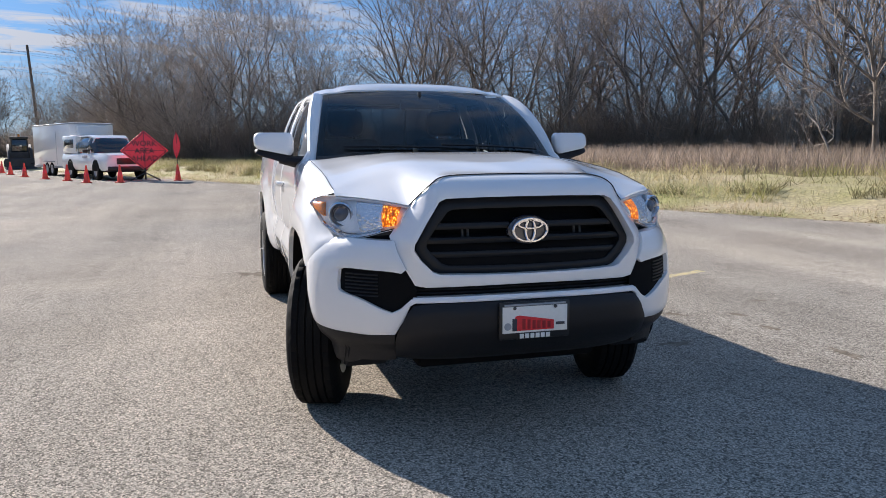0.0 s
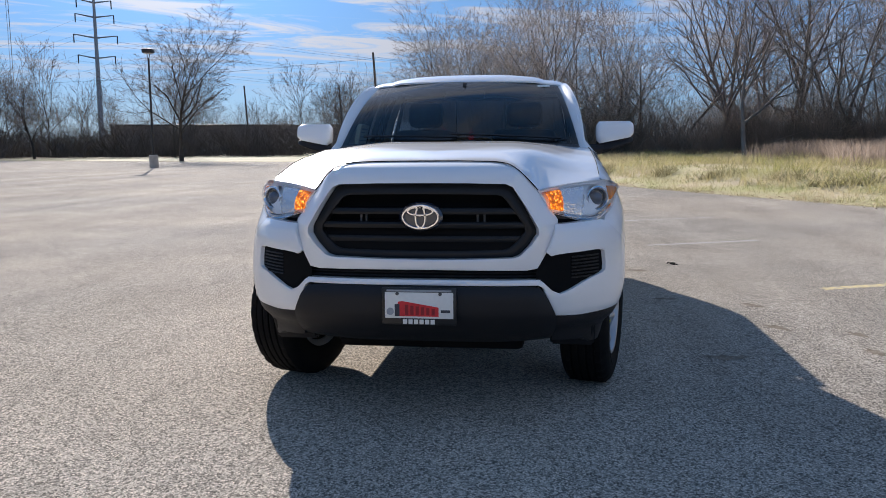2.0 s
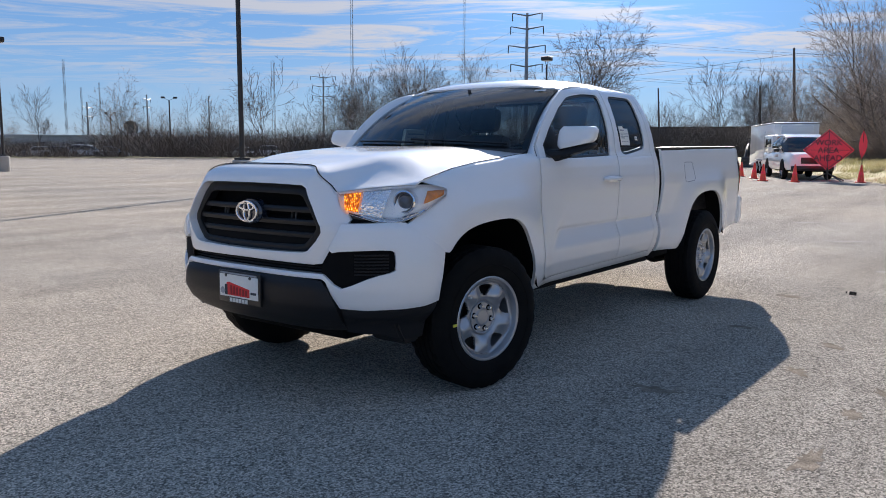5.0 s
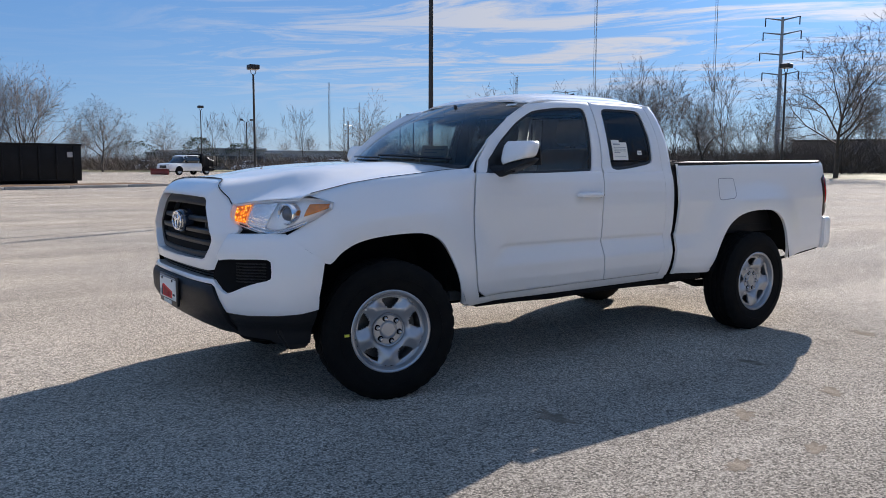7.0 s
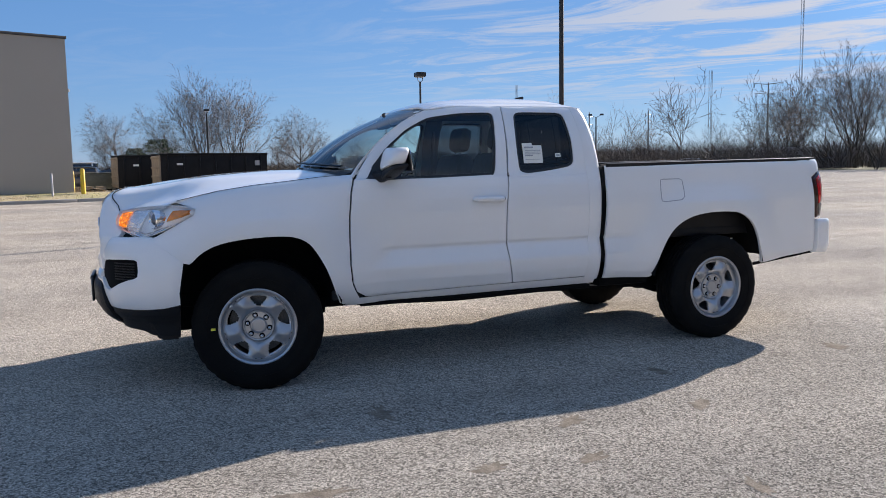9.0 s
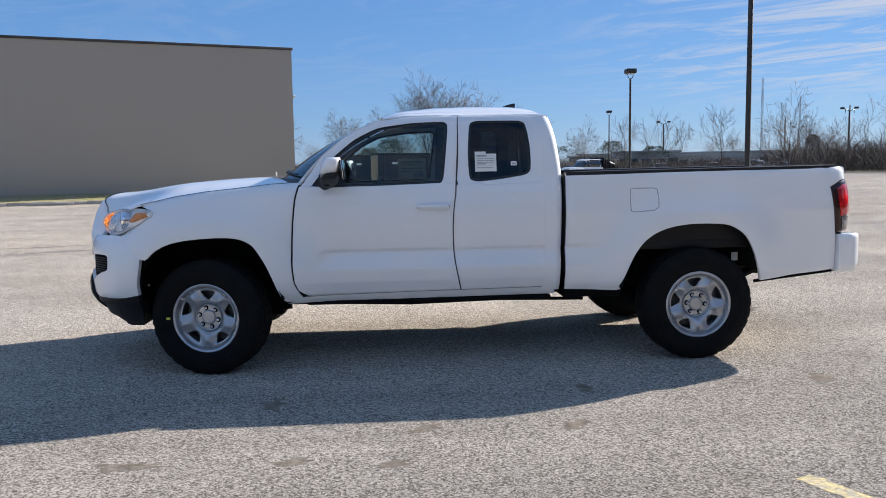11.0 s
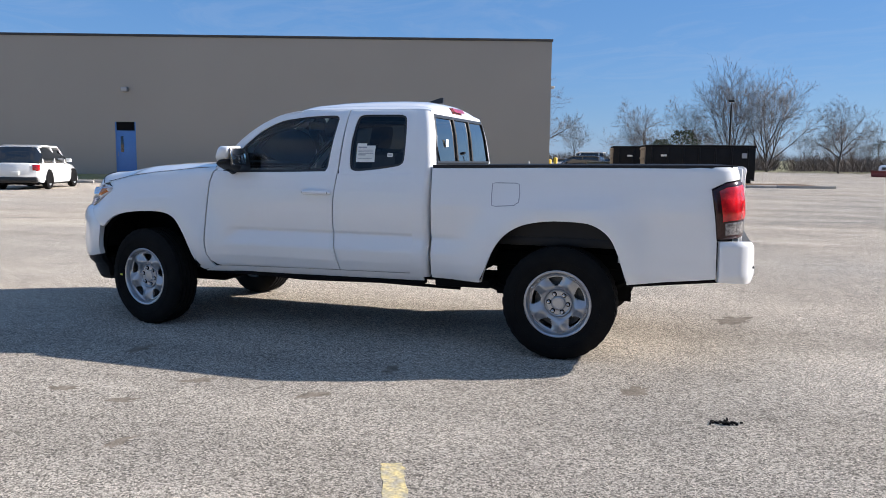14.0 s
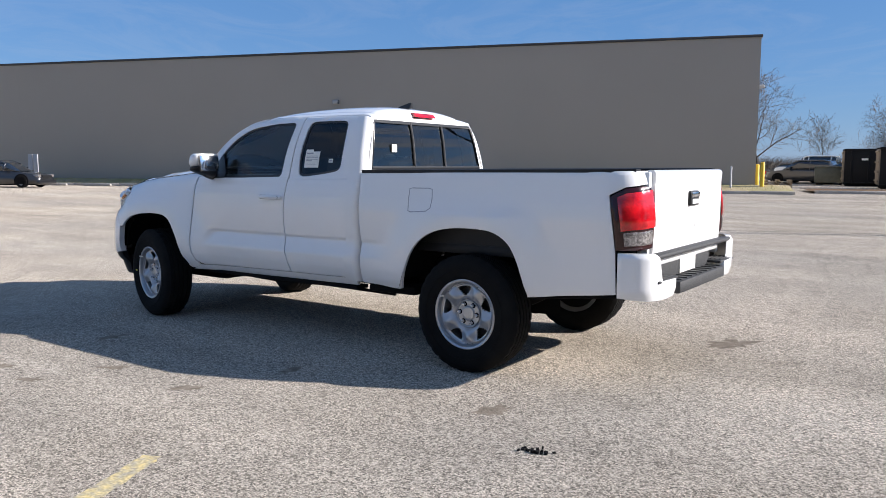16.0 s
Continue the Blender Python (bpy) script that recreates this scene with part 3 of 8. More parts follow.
# ---- front wings ----
DOOR_LINE = [(0.625, 0.497), (0.575, 0.533), (0.549, 0.590), (0.539, 0.70), (0.543, 0.86), (0.549, 0.977), (0.566, 1.128), (0.588, 1.205), (0.606, 1.242)]
SEAM = smooth_line([(0.606, 1.242), (0.668, 1.330), (0.787, 1.447), (0.943, 1.559), (1.099, 1.632), (1.254, 1.657), (1.45, 1.666), (1.645, 1.668)], 4)
B_LINE = smooth_line([(1.637, 0.511), (1.600, 0.703), (1.589, 0.895), (1.597, 1.047), (1.616, 1.199), (1.632, 1.462), (1.645, 1.668)], 4)
GAP = 0.004
for sg, _ in FLANKS:
    arch = [(float(x), float(z)) for x, z in ARCH_F if x > -0.40 and z > 0.47]
    bottom = [(-0.577, 0.903), (-0.502, 0.8475), (-0.4075, 0.7675)] + arch[1:] + [(0.475, 0.467), (0.484, 0.458), (0.55, 0.462), (0.60, 0.485)]
    right = [(0.60, 0.485), (0.569, 0.531), (0.542, 0.590), (0.532, 0.70), (0.536, 0.86), (0.542, 0.977), (0.559, 1.128), (0.580, 1.205), (0.596, 1.236)]
    left = [(-0.577, 0.903), (-0.46, 0.966), (-0.340, 1.034), (-0.343, 1.070), (-0.43, 1.097)]
    top = [(-0.43, 1.097), (-0.425, 1.109), (-0.3, 1.136), (-0.2, 1.158), (0.0, 1.186), (0.18, 1.203), (0.4, 1.226), (0.596, 1.236)]
    sheet("front_wing", coons(xz(bottom), xz(right), xz(top), xz(left), 56, 22), on_skin(sg), M_PAINT, pickup)

# ---- doors ----
WINDOW_F = [(0.672, 1.212), (0.800, 1.385), (0.951, 1.510), (1.105, 1.586), (1.335, 1.617), (1.546, 1.624), (1.577, 1.606), (1.556, 1.428),
            (1.534, 1.244), (1.516, 1.218)]
FRAME_F = [(0.606, 1.212), (0.74, 1.405), (0.922, 1.545), (1.09, 1.628), (1.335, 1.660), (1.57, 1.667), (1.641, 1.665), (1.628, 1.440),
           (1.614, 1.244), (1.611, 1.216)]
WINDOW_R = [(1.70, 1.43), (1.718, 1.605), (1.757, 1.627), (2.06, 1.626), (2.10, 1.605), (2.119, 1.45), (2.118, 1.292), (2.084, 1.262),
            (1.910, 1.236), (1.756, 1.221), (1.706, 1.238), (1.70, 1.33)]
FRAME_R = [(1.637, 1.43), (1.646, 1.64), (1.652, 1.666), (2.10, 1.662), (2.175, 1.655), (2.203, 1.47), (2.212, 1.292), (2.214, 1.215),
           (1.91, 1.208), (1.63, 1.204), (1.622, 1.238), (1.632, 1.33)]


def inset(points, d, closed=False):
    """The line moved d to the inside of the shape that it goes round clockwise."""
    p = np.array(points, float)
    out = []
    n = len(p)
    for i in range(n):
        a = p[(i - 1) % n] if closed or i else p[i]
        b = p[(i + 1) % n] if closed or i < n - 1 else p[i]
        t = (b - a) / np.linalg.norm(b - a)
        out.append((p[i][0] + t[1] * d, p[i][1] - t[0] * d))
    return out


def rounded(points, closed, keep=False, cut=0.3):
    """Three keys for each one: the corner drawn in between its neighbours, or kept where keep is set."""
    p = [np.array(q, float) for q in points]
    out = []
    for i, q in enumerate(p):
        if not closed and i in (0, len(p) - 1):
            out.append(tuple(q))
            continue
        a, b = p[i - 1], p[(i + 1) % len(p)]
        a, b = q + (a - q) * min(cut, 0.05 / np.linalg.norm(a - q)), q + (b - q) * min(cut, 0.05 / np.linalg.norm(b - q))
        out += [tuple(a), tuple(q if keep else q * 0.5 + (a + b) * 0.25), tuple(b)]
    return out


WINDOW_F, FRAME_F = rounded(WINDOW_F, False), rounded(FRAME_F, False, True)
WINDOW_R, FRAME_R = rounded(WINDOW_R, True), rounded(FRAME_R, True, True)


def window(pickup_door, shape, sg, mat, closed):
    ring = list(shape) if closed else list(shape) + [(1.1, 1.206), (0.8, 1.203)]
    inner = inset(ring, 0.016, True)
    sheet("window_seal", strip([(q_x(x), z) for x, z in ring], [(q_x(x), z) for x, z in inner], 4, 3, True),
          on_skin(sg, -0.010), M_TRIM, pickup_door, flange=0.02, closed=True)
    c = np.mean(np.array(inner), 0)
    wide = inset(ring, 0.008, True)
    grid = strip([(q_x(x), z) for x, z in wide], [(q_x(c[0] + (x - c[0]) * 0.02), c[1] + (z - c[1]) * 0.02) for x, z in wide], 4, 8, True)
    ob = sheet("pane", grid, on_skin(sg, -0.016), mat, pickup_door, flange=0, closed=True)
    return ob


for sg, _ in FLANKS:
    bottom = [(0.632, 0.500), (0.66, 0.492), (1.0, 0.500), (1.4, 0.506), (1.629, 0.509)]
    left = [(x + GAP, z) for x, z in DOOR_LINE[:-1]]
    left = [bottom[0]] + left[1:] + [(0.606, 1.212)]
    right = [(x - GAP, z) for x, z in B_LINE if z < 1.19] + [(1.611, 1.216)]
    top = [(0.606, 1.212), (0.672, 1.212), (0.8, 1.203), (1.1, 1.206), (1.516, 1.218), (1.611, 1.216)]
    door = sheet("front_door", coons(xz(bottom), xz(right), xz(top), xz(left), 34, 84), on_skin(sg), M_PAINT, pickup)
    sheet("window_frame", strip([(q_x(x), z) for x, z in FRAME_F], [(q_x(x), z) for x, z in WINDOW_F], 2, 5), on_skin(sg, 0.0), M_PAINT, door)
    window(door, WINDOW_F, sg, M_GLASS, False)
    # handle: a pocket, a bar and a round lock
    bm = bmesh.new()
    add_tube(bm, [skin(sg * q_x(x), z, -0.03 + k) for x, z, k in ((1.352, 1.066, 0.026), (1.372, 1.067, 0.004), (1.46, 1.067, 0.0), (1.545, 1.066, 0.003), (1.578, 1.065, 0.022))],
             [0.010, 0.016, 0.018, 0.018, 0.012], 8)
    part("door_handle", bm, M_PAINT, door)
    bm = bmesh.new()
    c = skin(sg * q_x(1.556), 1.066, -0.036)
    lathe(bm, [(0.0005, -0.004 * sg), (0.010, -0.002 * sg), (0.010, 0.006 * -sg)], 14, "y", c)
    part("door_lock", bm, M_STEEL, door)
    # the black patch in the window's front corner that carries the mirror
    sheet("mirror_base", strip([(q_x(x), z) for x, z in ((0.655, 1.196), (0.725, 1.292), (0.80, 1.375))], [(q_x(x), z) for x, z in ((0.90, 1.203), (0.865, 1.31), (0.825, 1.39))], 6, 5),
          on_skin(sg, 0.002), M_TRIM, door, flange=0.012)
    bottom = [(1.645, 0.511), (1.9, 0.513), (2.19, 0.517)]
    right = [(2.19, 0.517), (2.205, 0.60), (2.214, 0.893), (2.214, 1.215)]
    left = [(x + GAP, z) for x, z in B_LINE if z < 1.19] + [(1.620, 1.204)]
    rear = sheet("rear_door", coons(xz(bottom), xz(right), xz([(1.620, 1.204), (1.91, 1.208), (2.214, 1.215)]), xz(left), 22, 84), on_skin(sg), M_PAINT, pickup)
    sheet("window_frame", strip([(q_x(x), z) for x, z in FRAME_R], [(q_x(x), z) for x, z in WINDOW_R], 2, 5, True), on_skin(sg), M_PAINT, rear, closed=True)
    window(rear, WINDOW_R, sg, M_PRIVACY, True)
    # sill under the doors
    sheet("sill", coons(xz([(0.50, 0.445), (2.27, 0.462)]), xz([(2.27, 0.462), (2.27, 0.513)]), xz([(0.61, 0.489), (0.66, 0.490), (1.4, 0.504), (2.27, 0.513)]),
                        xz([(0.50, 0.445), (0.61, 0.489)]), 30, 5), on_skin(sg, -0.004), M_PAINT, pickup)

# ---- cab corners, back, roof and pillars ----
REAR_X = [(0.45, 2.310), (0.51, 2.312), (0.89, 2.320), (1.20, 2.327), (1.27, 2.330), (1.5, 2.305), (1.6, 2.285), (1.65, 2.268), (1.70, 2.245), (1.74, 2.20)]
R_CORNER = 0.055


def cab_side_y(z):
    return abs(skin(q_x(2.20), z).y)


DOOR_END = [(0.517, 2.194), (0.60, 2.209), (0.893, 2.2175), (1.215, 2.2175), (1.292, 2.2155), (1.47, 2.207), (1.655, 2.180)]


def cab_corner(sg):
    def place(p, depth):
        t, z = p
        x0, y0 = lerp_table(REAR_X, z) - R_CORNER, cab_side_y(z) - R_CORNER
        r = R_CORNER - depth
        if t < 0:
            xe = lerp_table(DOOR_END, z) - 0.016
            return Vector((xe, sg * (abs(skin(q_x(xe), z).y) + 0.0004 - depth), z))
        return Vector((x0 + r * math.sin(t), sg * (y0 + r * math.cos(t)), z))
    return place


for sg, _ in FLANKS:
    zs = np.linspace(0.49, 1.655, 30)
    ts = [-1.0, 0.0] + list(np.linspace(0, math.pi / 2, 9)[1:])
    grid = np.array([[(t, z) for z in zs] for t in ts])
    sheet("cab_corner", grid, cab_corner(sg), M_PAINT, pickup, lip=0)

WIN_B = [(-0.705, 1.278), (-0.640, 1.605), (-0.615, 1.632), (0.615, 1.632), (0.640, 1.605), (0.705, 1.278)]


def cab_back(p, depth):
    return Vector((lerp_table(REAR_X, p[1]) - depth, p[0], p[1]))


yb = lambda z: cab_side_y(z) - R_CORNER + 0.002
outer = [(-yb(1.10), 1.10), (-yb(1.58), 1.58), (-yb(1.655), 1.655), (yb(1.655), 1.655), (yb(1.58), 1.58), (yb(1.10), 1.10)]
back = sheet("cab_back", strip(outer, WIN_B, 8, 5, True), cab_back, M_PAINT, pickup, closed=True)
sheet("lower_wall", coons([(-0.78, 0.50), (0.78, 0.50)], [(0.78, 0.50), (0.78, 1.10)], [(-0.74, 1.10), (0.74, 1.10)], [(-0.78, 0.50), (-0.78, 1.10)], 4, 4), cab_back, M_PAINT, back)
sheet("window_seal", strip(WIN_B, inset(WIN_B, 0.022, True), 8, 3, True), lambda p, d: cab_back(p, d - 0.006), M_TRIM, back, flange=0.015, closed=True)
for y0, y1, nm in ((-0.690, -0.205, "pane"), (0.205, 0.690, "pane"), (-0.196, 0.196, "sliding_pane")):
    lean = lambda y, z: y * (1 - (0.09 if abs(y) > 0.3 else 0.0) * (z - 1.30) / 0.31)
    g = np.array([[(lean(y, z), z) for z in np.linspace(1.292, 1.622, 6)] for y in np.linspace(y0, y1, 6)])
    o = sheet(nm, g, lambda p, d: cab_back(p, d + 0.006), M_BACKGLASS, back, flange=0)
for y in (-0.20, 0.20):
    bm = bmesh.new()
    add_tube(bm, [cab_back((y, z), -0.002) for z in np.linspace(1.295, 1.62, 6)], 0.009, 6)
    part("window_bar", bm, M_STEEL, back)

ROOF_Z = [(1.0, 1.64), (1.11, 1.672), (1.14, 1.688), (1.2, 1.708), (1.295, 1.728), (1.5, 1.748), (1.73, 1.756), (1.95, 1.756), (2.1, 1.748), (2.18, 1.732), (2.225, 1.708), (2.25, 1.68), (2.262, 1.655)]


def shield(u, v):
    """The windscreen's face; u across from -1 to 1, v up from 0 to 1."""
    x = 0.40 + 0.71 * v + u * u * (0.205 * (1 - v) + 0.055 * v) - 0.028 * math.sin(math.pi * v)
    y = u * (0.722 * (1 - v) + 0.602 * v)
    z = 1.262 + 0.408 * v - u * u * (0.012 + 0.018 * v) + 0.030 * math.sin(math.pi * v)
    return Vector((x, y, z))


def roof_edge_y(x):
    return abs(skin(q_x(x), 1.668).y) - 0.004


def roof(p, depth):
    x, u = p
    front = 1.112 + 0.06 * u * u
    x = front + (x - 1.112) / (2.262 - 1.112) * (2.262 - front)
    w = roof_edge_y(x)
    edge = 1.642 + 0.026 * smoothstep((x - front) / 0.12) if x < 2.2 else 1.668 - (x - 2.2) * 0.15
    z = edge + (lerp_table(ROOF_Z, x) - edge) * (1 - abs(u) ** 3.0)
    ridge = 0.008 * math.exp(-((abs(u) - 0.82) / 0.05) ** 2)
    return Vector((x, u * w, z - ridge - depth))


roof_grid = np.array([[(x, u) for u in np.sin(np.linspace(-math.pi / 2, math.pi / 2, 41))] for x in np.concatenate((np.linspace(1.112, 2.1, 24), np.linspace(2.13, 2.262, 9)))])
roof_ob = sheet("roof", roof_grid, roof, M_PAINT, pickup, flange=0.015)
for sg, _ in FLANKS:
    # windscreen pillar, from glass to door seam
    glass_side = [tuple(shield(sg * 1.015, v)) for v in np.linspace(-0.06, 1.0, 14)]
    seam = [tuple(skin(sg * q_x(x), z, -0.002)) for x, z in resample([(0.585, 1.222)] + [(float(x), float(z)) for x, z in SEAM if x < 1.27], 14)]
    g = strip(glass_side, seam, 2, 6)
    centre = Vector((1.3, 0, 1.0))

    def pillar(p, depth, c=centre):
        v = Vector(p)
        return v + (c - v).normalized() * depth
    for i in range(g.shape[0]):
        for j, k in enumerate((0, 0.5, 0.9, 1.0, 0.7, 0)):
            v = Vector(g[i, j])
            g[i, j] = v + (v - centre).normalized() * 0.016 * k
    sheet("windscreen_pillar", g, pillar, M_PAINT, pickup, flange=0.02)
screen_grid = np.array([[(u, v) for v in np.linspace(-0.02, 1.0, 14)] for u in np.linspace(-1, 1, 27)])
pane = sheet("windscreen", screen_grid, lambda p, d: shield(*p) + Vector((d, 0, -d)), M_SHIELD, pickup, flange=0)
pane.visible_shadow = False
frame_grid = strip([(-1.02, -0.03), (-1.02, 1.012), (1.02, 1.012), (1.02, -0.03)], [(-0.955, 0.035), (-0.955, 0.975), (0.955, 0.975), (0.955, 0.035)], 10, 3, True)
sheet("black_border", frame_grid, lambda p, d: shield(*p) + Vector((d + 0.004, 0, -d - 0.003)), M_TRIM, pane, flange=0.006, closed=True)
# cowl, wipers
sheet("cowl", strip([(0.40 + 0.2 * u * u - 0.07, u * 0.735, 1.243 - 0.012 * u * u) for u in np.linspace(-1, 1, 13)],
                    [tuple(shield(u, 0.015)) for u in np.linspace(-1, 1, 13)], 2, 3), lambda p, d: Vector(p) - Vector((0, 0, d)), M_PLASTIC, pickup)
for y0, y1 in ((-0.62, 0.02), (-0.02, 0.58)):
    bm = bmesh.new()
    add_tube(bm, [shield(y / 0.72, 0.05 + 0.035 * (k / 5)) + Vector((-0.012, 0, 0.012)) for k, y in enumerate(np.linspace(y0, y1, 6))], 0.007, 5)
    part("wiper", bm, M_TRIM, pickup)
box_part("inspection_sticker", (0, -0.04, -0.012), (0.001, 0.04, 0.012), M_PAPER, pane, 0,
         m=Matrix.Translation(shield(-0.84, 0.94) + Vector((-0.004, 0, 0.004))) @ pose(0, 0, 0, 0, 60, 8))

# roof fin and high brake lamp
bm = bmesh.new()
prof = [(1.985, 0.0), (2.05, 0.022), (2.10, 0.038), (2.135, 0.046), (2.142, 0.040), (2.140, 0.0)]
l = [bm.verts.new((x, -0.018 * (1 - h / 0.07), 1.748 + h)) for x, h in prof]
r = [bm.verts.new((x, 0.018 * (1 - h / 0.07), 1.748 + h)) for x, h in prof]
bm.faces.new(l)
bm.faces.new(r[::-1])
for k in range(len(prof)):
    bm.faces.new((l[k], r[k], r[(k + 1) % len(prof)], l[(k + 1) % len(prof)]))
bmesh.ops.recalc_face_normals(bm, faces=bm.faces)
part("roof_antenna_fin", bm, M_TRIM, roof_ob, "black shark-fin antenna")
g = np.array([[(y, z) for z in np.linspace(1.668, 1.70, 4)] for y in np.linspace(-0.13, 0.13, 8)])
sheet("high_brake_lamp", g, lambda p, d: Vector((lerp_table(REAR_X, p[1]) + 0.028 - d - 0.35 * (p[1] - 1.66), p[0], p[1] + 0.004)), M_REDLENS, roof_ob, flange=0.03)

# ---- bonnet ----
def mirror_line(half):
    """A closed outline from its left half, top centre first."""
    return half + [(-y, z) for y, z in half[::-1] if abs(y) > 1e-6]


GR_OUT = mirror_line([(0.0, 1.088), (0.20, 1.087), (0.37, 1.083), (0.40, 1.070), (0.455, 0.985), (0.505, 0.895), (0.507, 0.868), (0.478, 0.825), (0.43, 0.778), (0.40, 0.768), (0.20, 0.762), (0.0, 0.760)])
SU_OUT = mirror_line([(0.0, 1.178), (0.20, 1.177), (0.36, 1.170), (0.428, 1.140), (0.500, 1.060), (0.588, 0.925), (0.582, 0.880), (0.545, 0.795), (0.505, 0.722), (0.46, 0.714), (0.20, 0.715), (0.0, 0.716)])
yzc = lambda pts: [(q_y(y), z) for y, z in pts]
def swept(y, z):
    """How far back the surround's rim lies beside the headlamps."""
    return lerp_table([(0.70, 0.0), (0.795, 0.012), (0.88, 0.055), (0.925, 0.085), (1.055, 0.100), (1.115, 0.035), (1.15, 0.0)], z) * smoothstep((abs(y) - 0.34) / 0.14)


HL_TOP = [(-0.728, 0.500, 1.052), (-0.645, 0.598, 1.069), (-0.560, 0.700, 1.081), (-0.490, 0.780, 1.086), (-0.420, 0.832, 1.083), (-0.350, 0.865, 1.066)]
# the bonnet's front edge: along the surround's rim, then over the headlamp
_rim = [skin(q_y(y), z, 0.0, True) + Vector((swept(y, z) + 0.011, 0, 0.004)) for y, z in smooth_line(SU_OUT[:5], 4)]
FRONT = [tuple(p) for p in _rim if p.y < 0.475] + [(x + 0.001, y, z - 0.002) for x, y, z in HL_TOP[:4]] + [(-0.43, 0.80, 1.108)]
FRONT = np.array(sorted(FRONT, key=lambda p: p[1]))
HOOD_C = [(-0.80, 1.160), (-0.75, 1.172), (-0.68, 1.186), (-0.576, 1.200), (-0.366, 1.228), (-0.157, 1.246), (0.053, 1.262), (0.26, 1.272), (0.45, 1.270), (0.6, 1.262)]


def hood_front(y):
    return float(np.interp(abs(y), FRONT[:, 1], FRONT[:, 0]))


def hood_front_z(y):
    return float(np.interp(abs(y), FRONT[:, 1], FRONT[:, 2]))


def hood(p, depth):
    u, t = p
    edge = lambda x: abs(skin(q_x(x), lerp_table(BELT, x)).y) - 0.004
    y = u * 0.78
    xf = hood_front(y)
    xr = 0.36 + 0.19 * u * u
    x = xf + (xr - xf) * t
    wide = edge(max(x, -0.42)) if x > -0.42 else 0.78 + (edge(-0.42) - 0.78)
    y = u * (0.78 + (wide - 0.78) * t)
    zb = lerp_table(BELT, x)
    a = abs(u)
    g = 1 - smoothstep((a - 0.42) / 0.60)
    zc = lerp_table(HOOD_C, x)
    ridge_at = 0.56 + 0.20 * t
    z = zb + (zc - zb) * g + 0.005 * math.exp(-((a - ridge_at) / 0.12) ** 2) - 0.004 * math.exp(-(a / 0.35) ** 2) * (1 - t)
    k = min(1.0, (x - xf) / (0.22 + 0.34 * math.sin(math.pi * min(a, 1.0)) - 0.17 * a ** 4))
    z = hood_front_z(u * 0.78) + (z - hood_front_z(u * 0.78)) * (1 - (1 - k) ** 1.7)
    return Vector((x, y, z - depth))


us = np.concatenate((np.linspace(-1, -0.55, 14), np.linspace(-0.5, 0.5, 17), np.linspace(0.55, 1, 14)))
tt = np.concatenate((np.linspace(0, 0.35, 18), np.linspace(0.39, 1, 18)))
sheet("bonnet", np.array([[(u, t) for t in tt] for u in us]), hood, M_PAINT, pickup, flange=0.012, lip=0.003)

# thin black tubes that draw the shade in the gaps round the bonnet
_shutline = [p + Vector((-0.0060, 0, -0.0015)) for p in _rim if p.y < 0.478]
_shutline += [Vector((x - 0.004, y, z + 0.001)) for x, y, z in HL_TOP[:1]]
for sg, _ in FLANKS:
    bm = bmesh.new()
    add_tube(bm, [Vector((q.x, sg * q.y, q.z)) for q in _shutline], 0.0026, 6)
    part("shut_line_seal", bm, M_BLACK, pickup)
    bm = bmesh.new()
    add_tube(bm, [hood((sg * 1.0, t), 0.001) + Vector((0, sg * 0.001, 0)) for t in np.linspace(0.06, 0.97, 30)], 0.0018, 6)
    part("shut_line_seal", bm, M_BLACK, pickup)

# ---- grille and its surround ----
su_keys = [(q_y(y), z, swept(y, z)) for y, z in SU_OUT]
gr_keys = [(q_y(y), z, 0.0) for y, z in GR_OUT]
su_grid = strip(su_keys, gr_keys, 5, 9, True)
su_grid[:, :, 2] *= np.linspace(1, 0, 9)[None, :] ** 0.35
sheet("grille_surround", su_grid, lambda p, d: skin(p[0], p[1], d, True) + Vector((p[2], 0, 0)), M_PAINT, pickup, flange=0.05, lip=0.004, closed=True)
grille = sheet("grille_frame", strip(yzc([(y * 0.995, 0.925 + (z - 0.925) * 0.99) for y, z in GR_OUT]), yzc([(y * 0.90, 0.925 + (z - 0.925) * (0.70 if z > 0.925 else 0.80)) for y, z in GR_OUT]), 4, 5, True),
               lambda p, d: skin(p[0], p[1], d + 0.040, True), M_GRILLE, pickup, "charcoal plastic grille frame", flange=0.05, lip=0.006, closed=True)
for z in (0.965, 0.905, 0.845):
    w = lerp_table([(0.80, 0.41), (0.90, 0.468), (1.03, 0.42)], z)
    g = np.array([[(q_y(y), z + dz) for dz in (-0.013, -0.005, 0.005, 0.013)] for y in np.linspace(-w, w, 21)])
    sheet("grille_bar", g, lambda p, d: skin(p[0], p[1], d + 0.050, True), M_GRILLE, grille, flange=0.035, lip=0.005)
g = np.array([[(q_y(y), z) for z in (0.76, 0.92, 1.08)] for y in np.linspace(-0.50, 0.50, 15)])
sheet("radiator_screen", g, lambda p, d: skin(p[0], p[1], d + 0.125, True), M_BLACK, grille, flange=0)
for y in (-0.275, -0.245, 0.26, 0.285):
    bm = bmesh.new()
    add_tube(bm, [skin(q_y(y), z, 0.10, True) for z in (0.80, 0.90, 0.955)], 0.006, 6)
    part("radiator_pipe", bm, M_STEEL, grille)


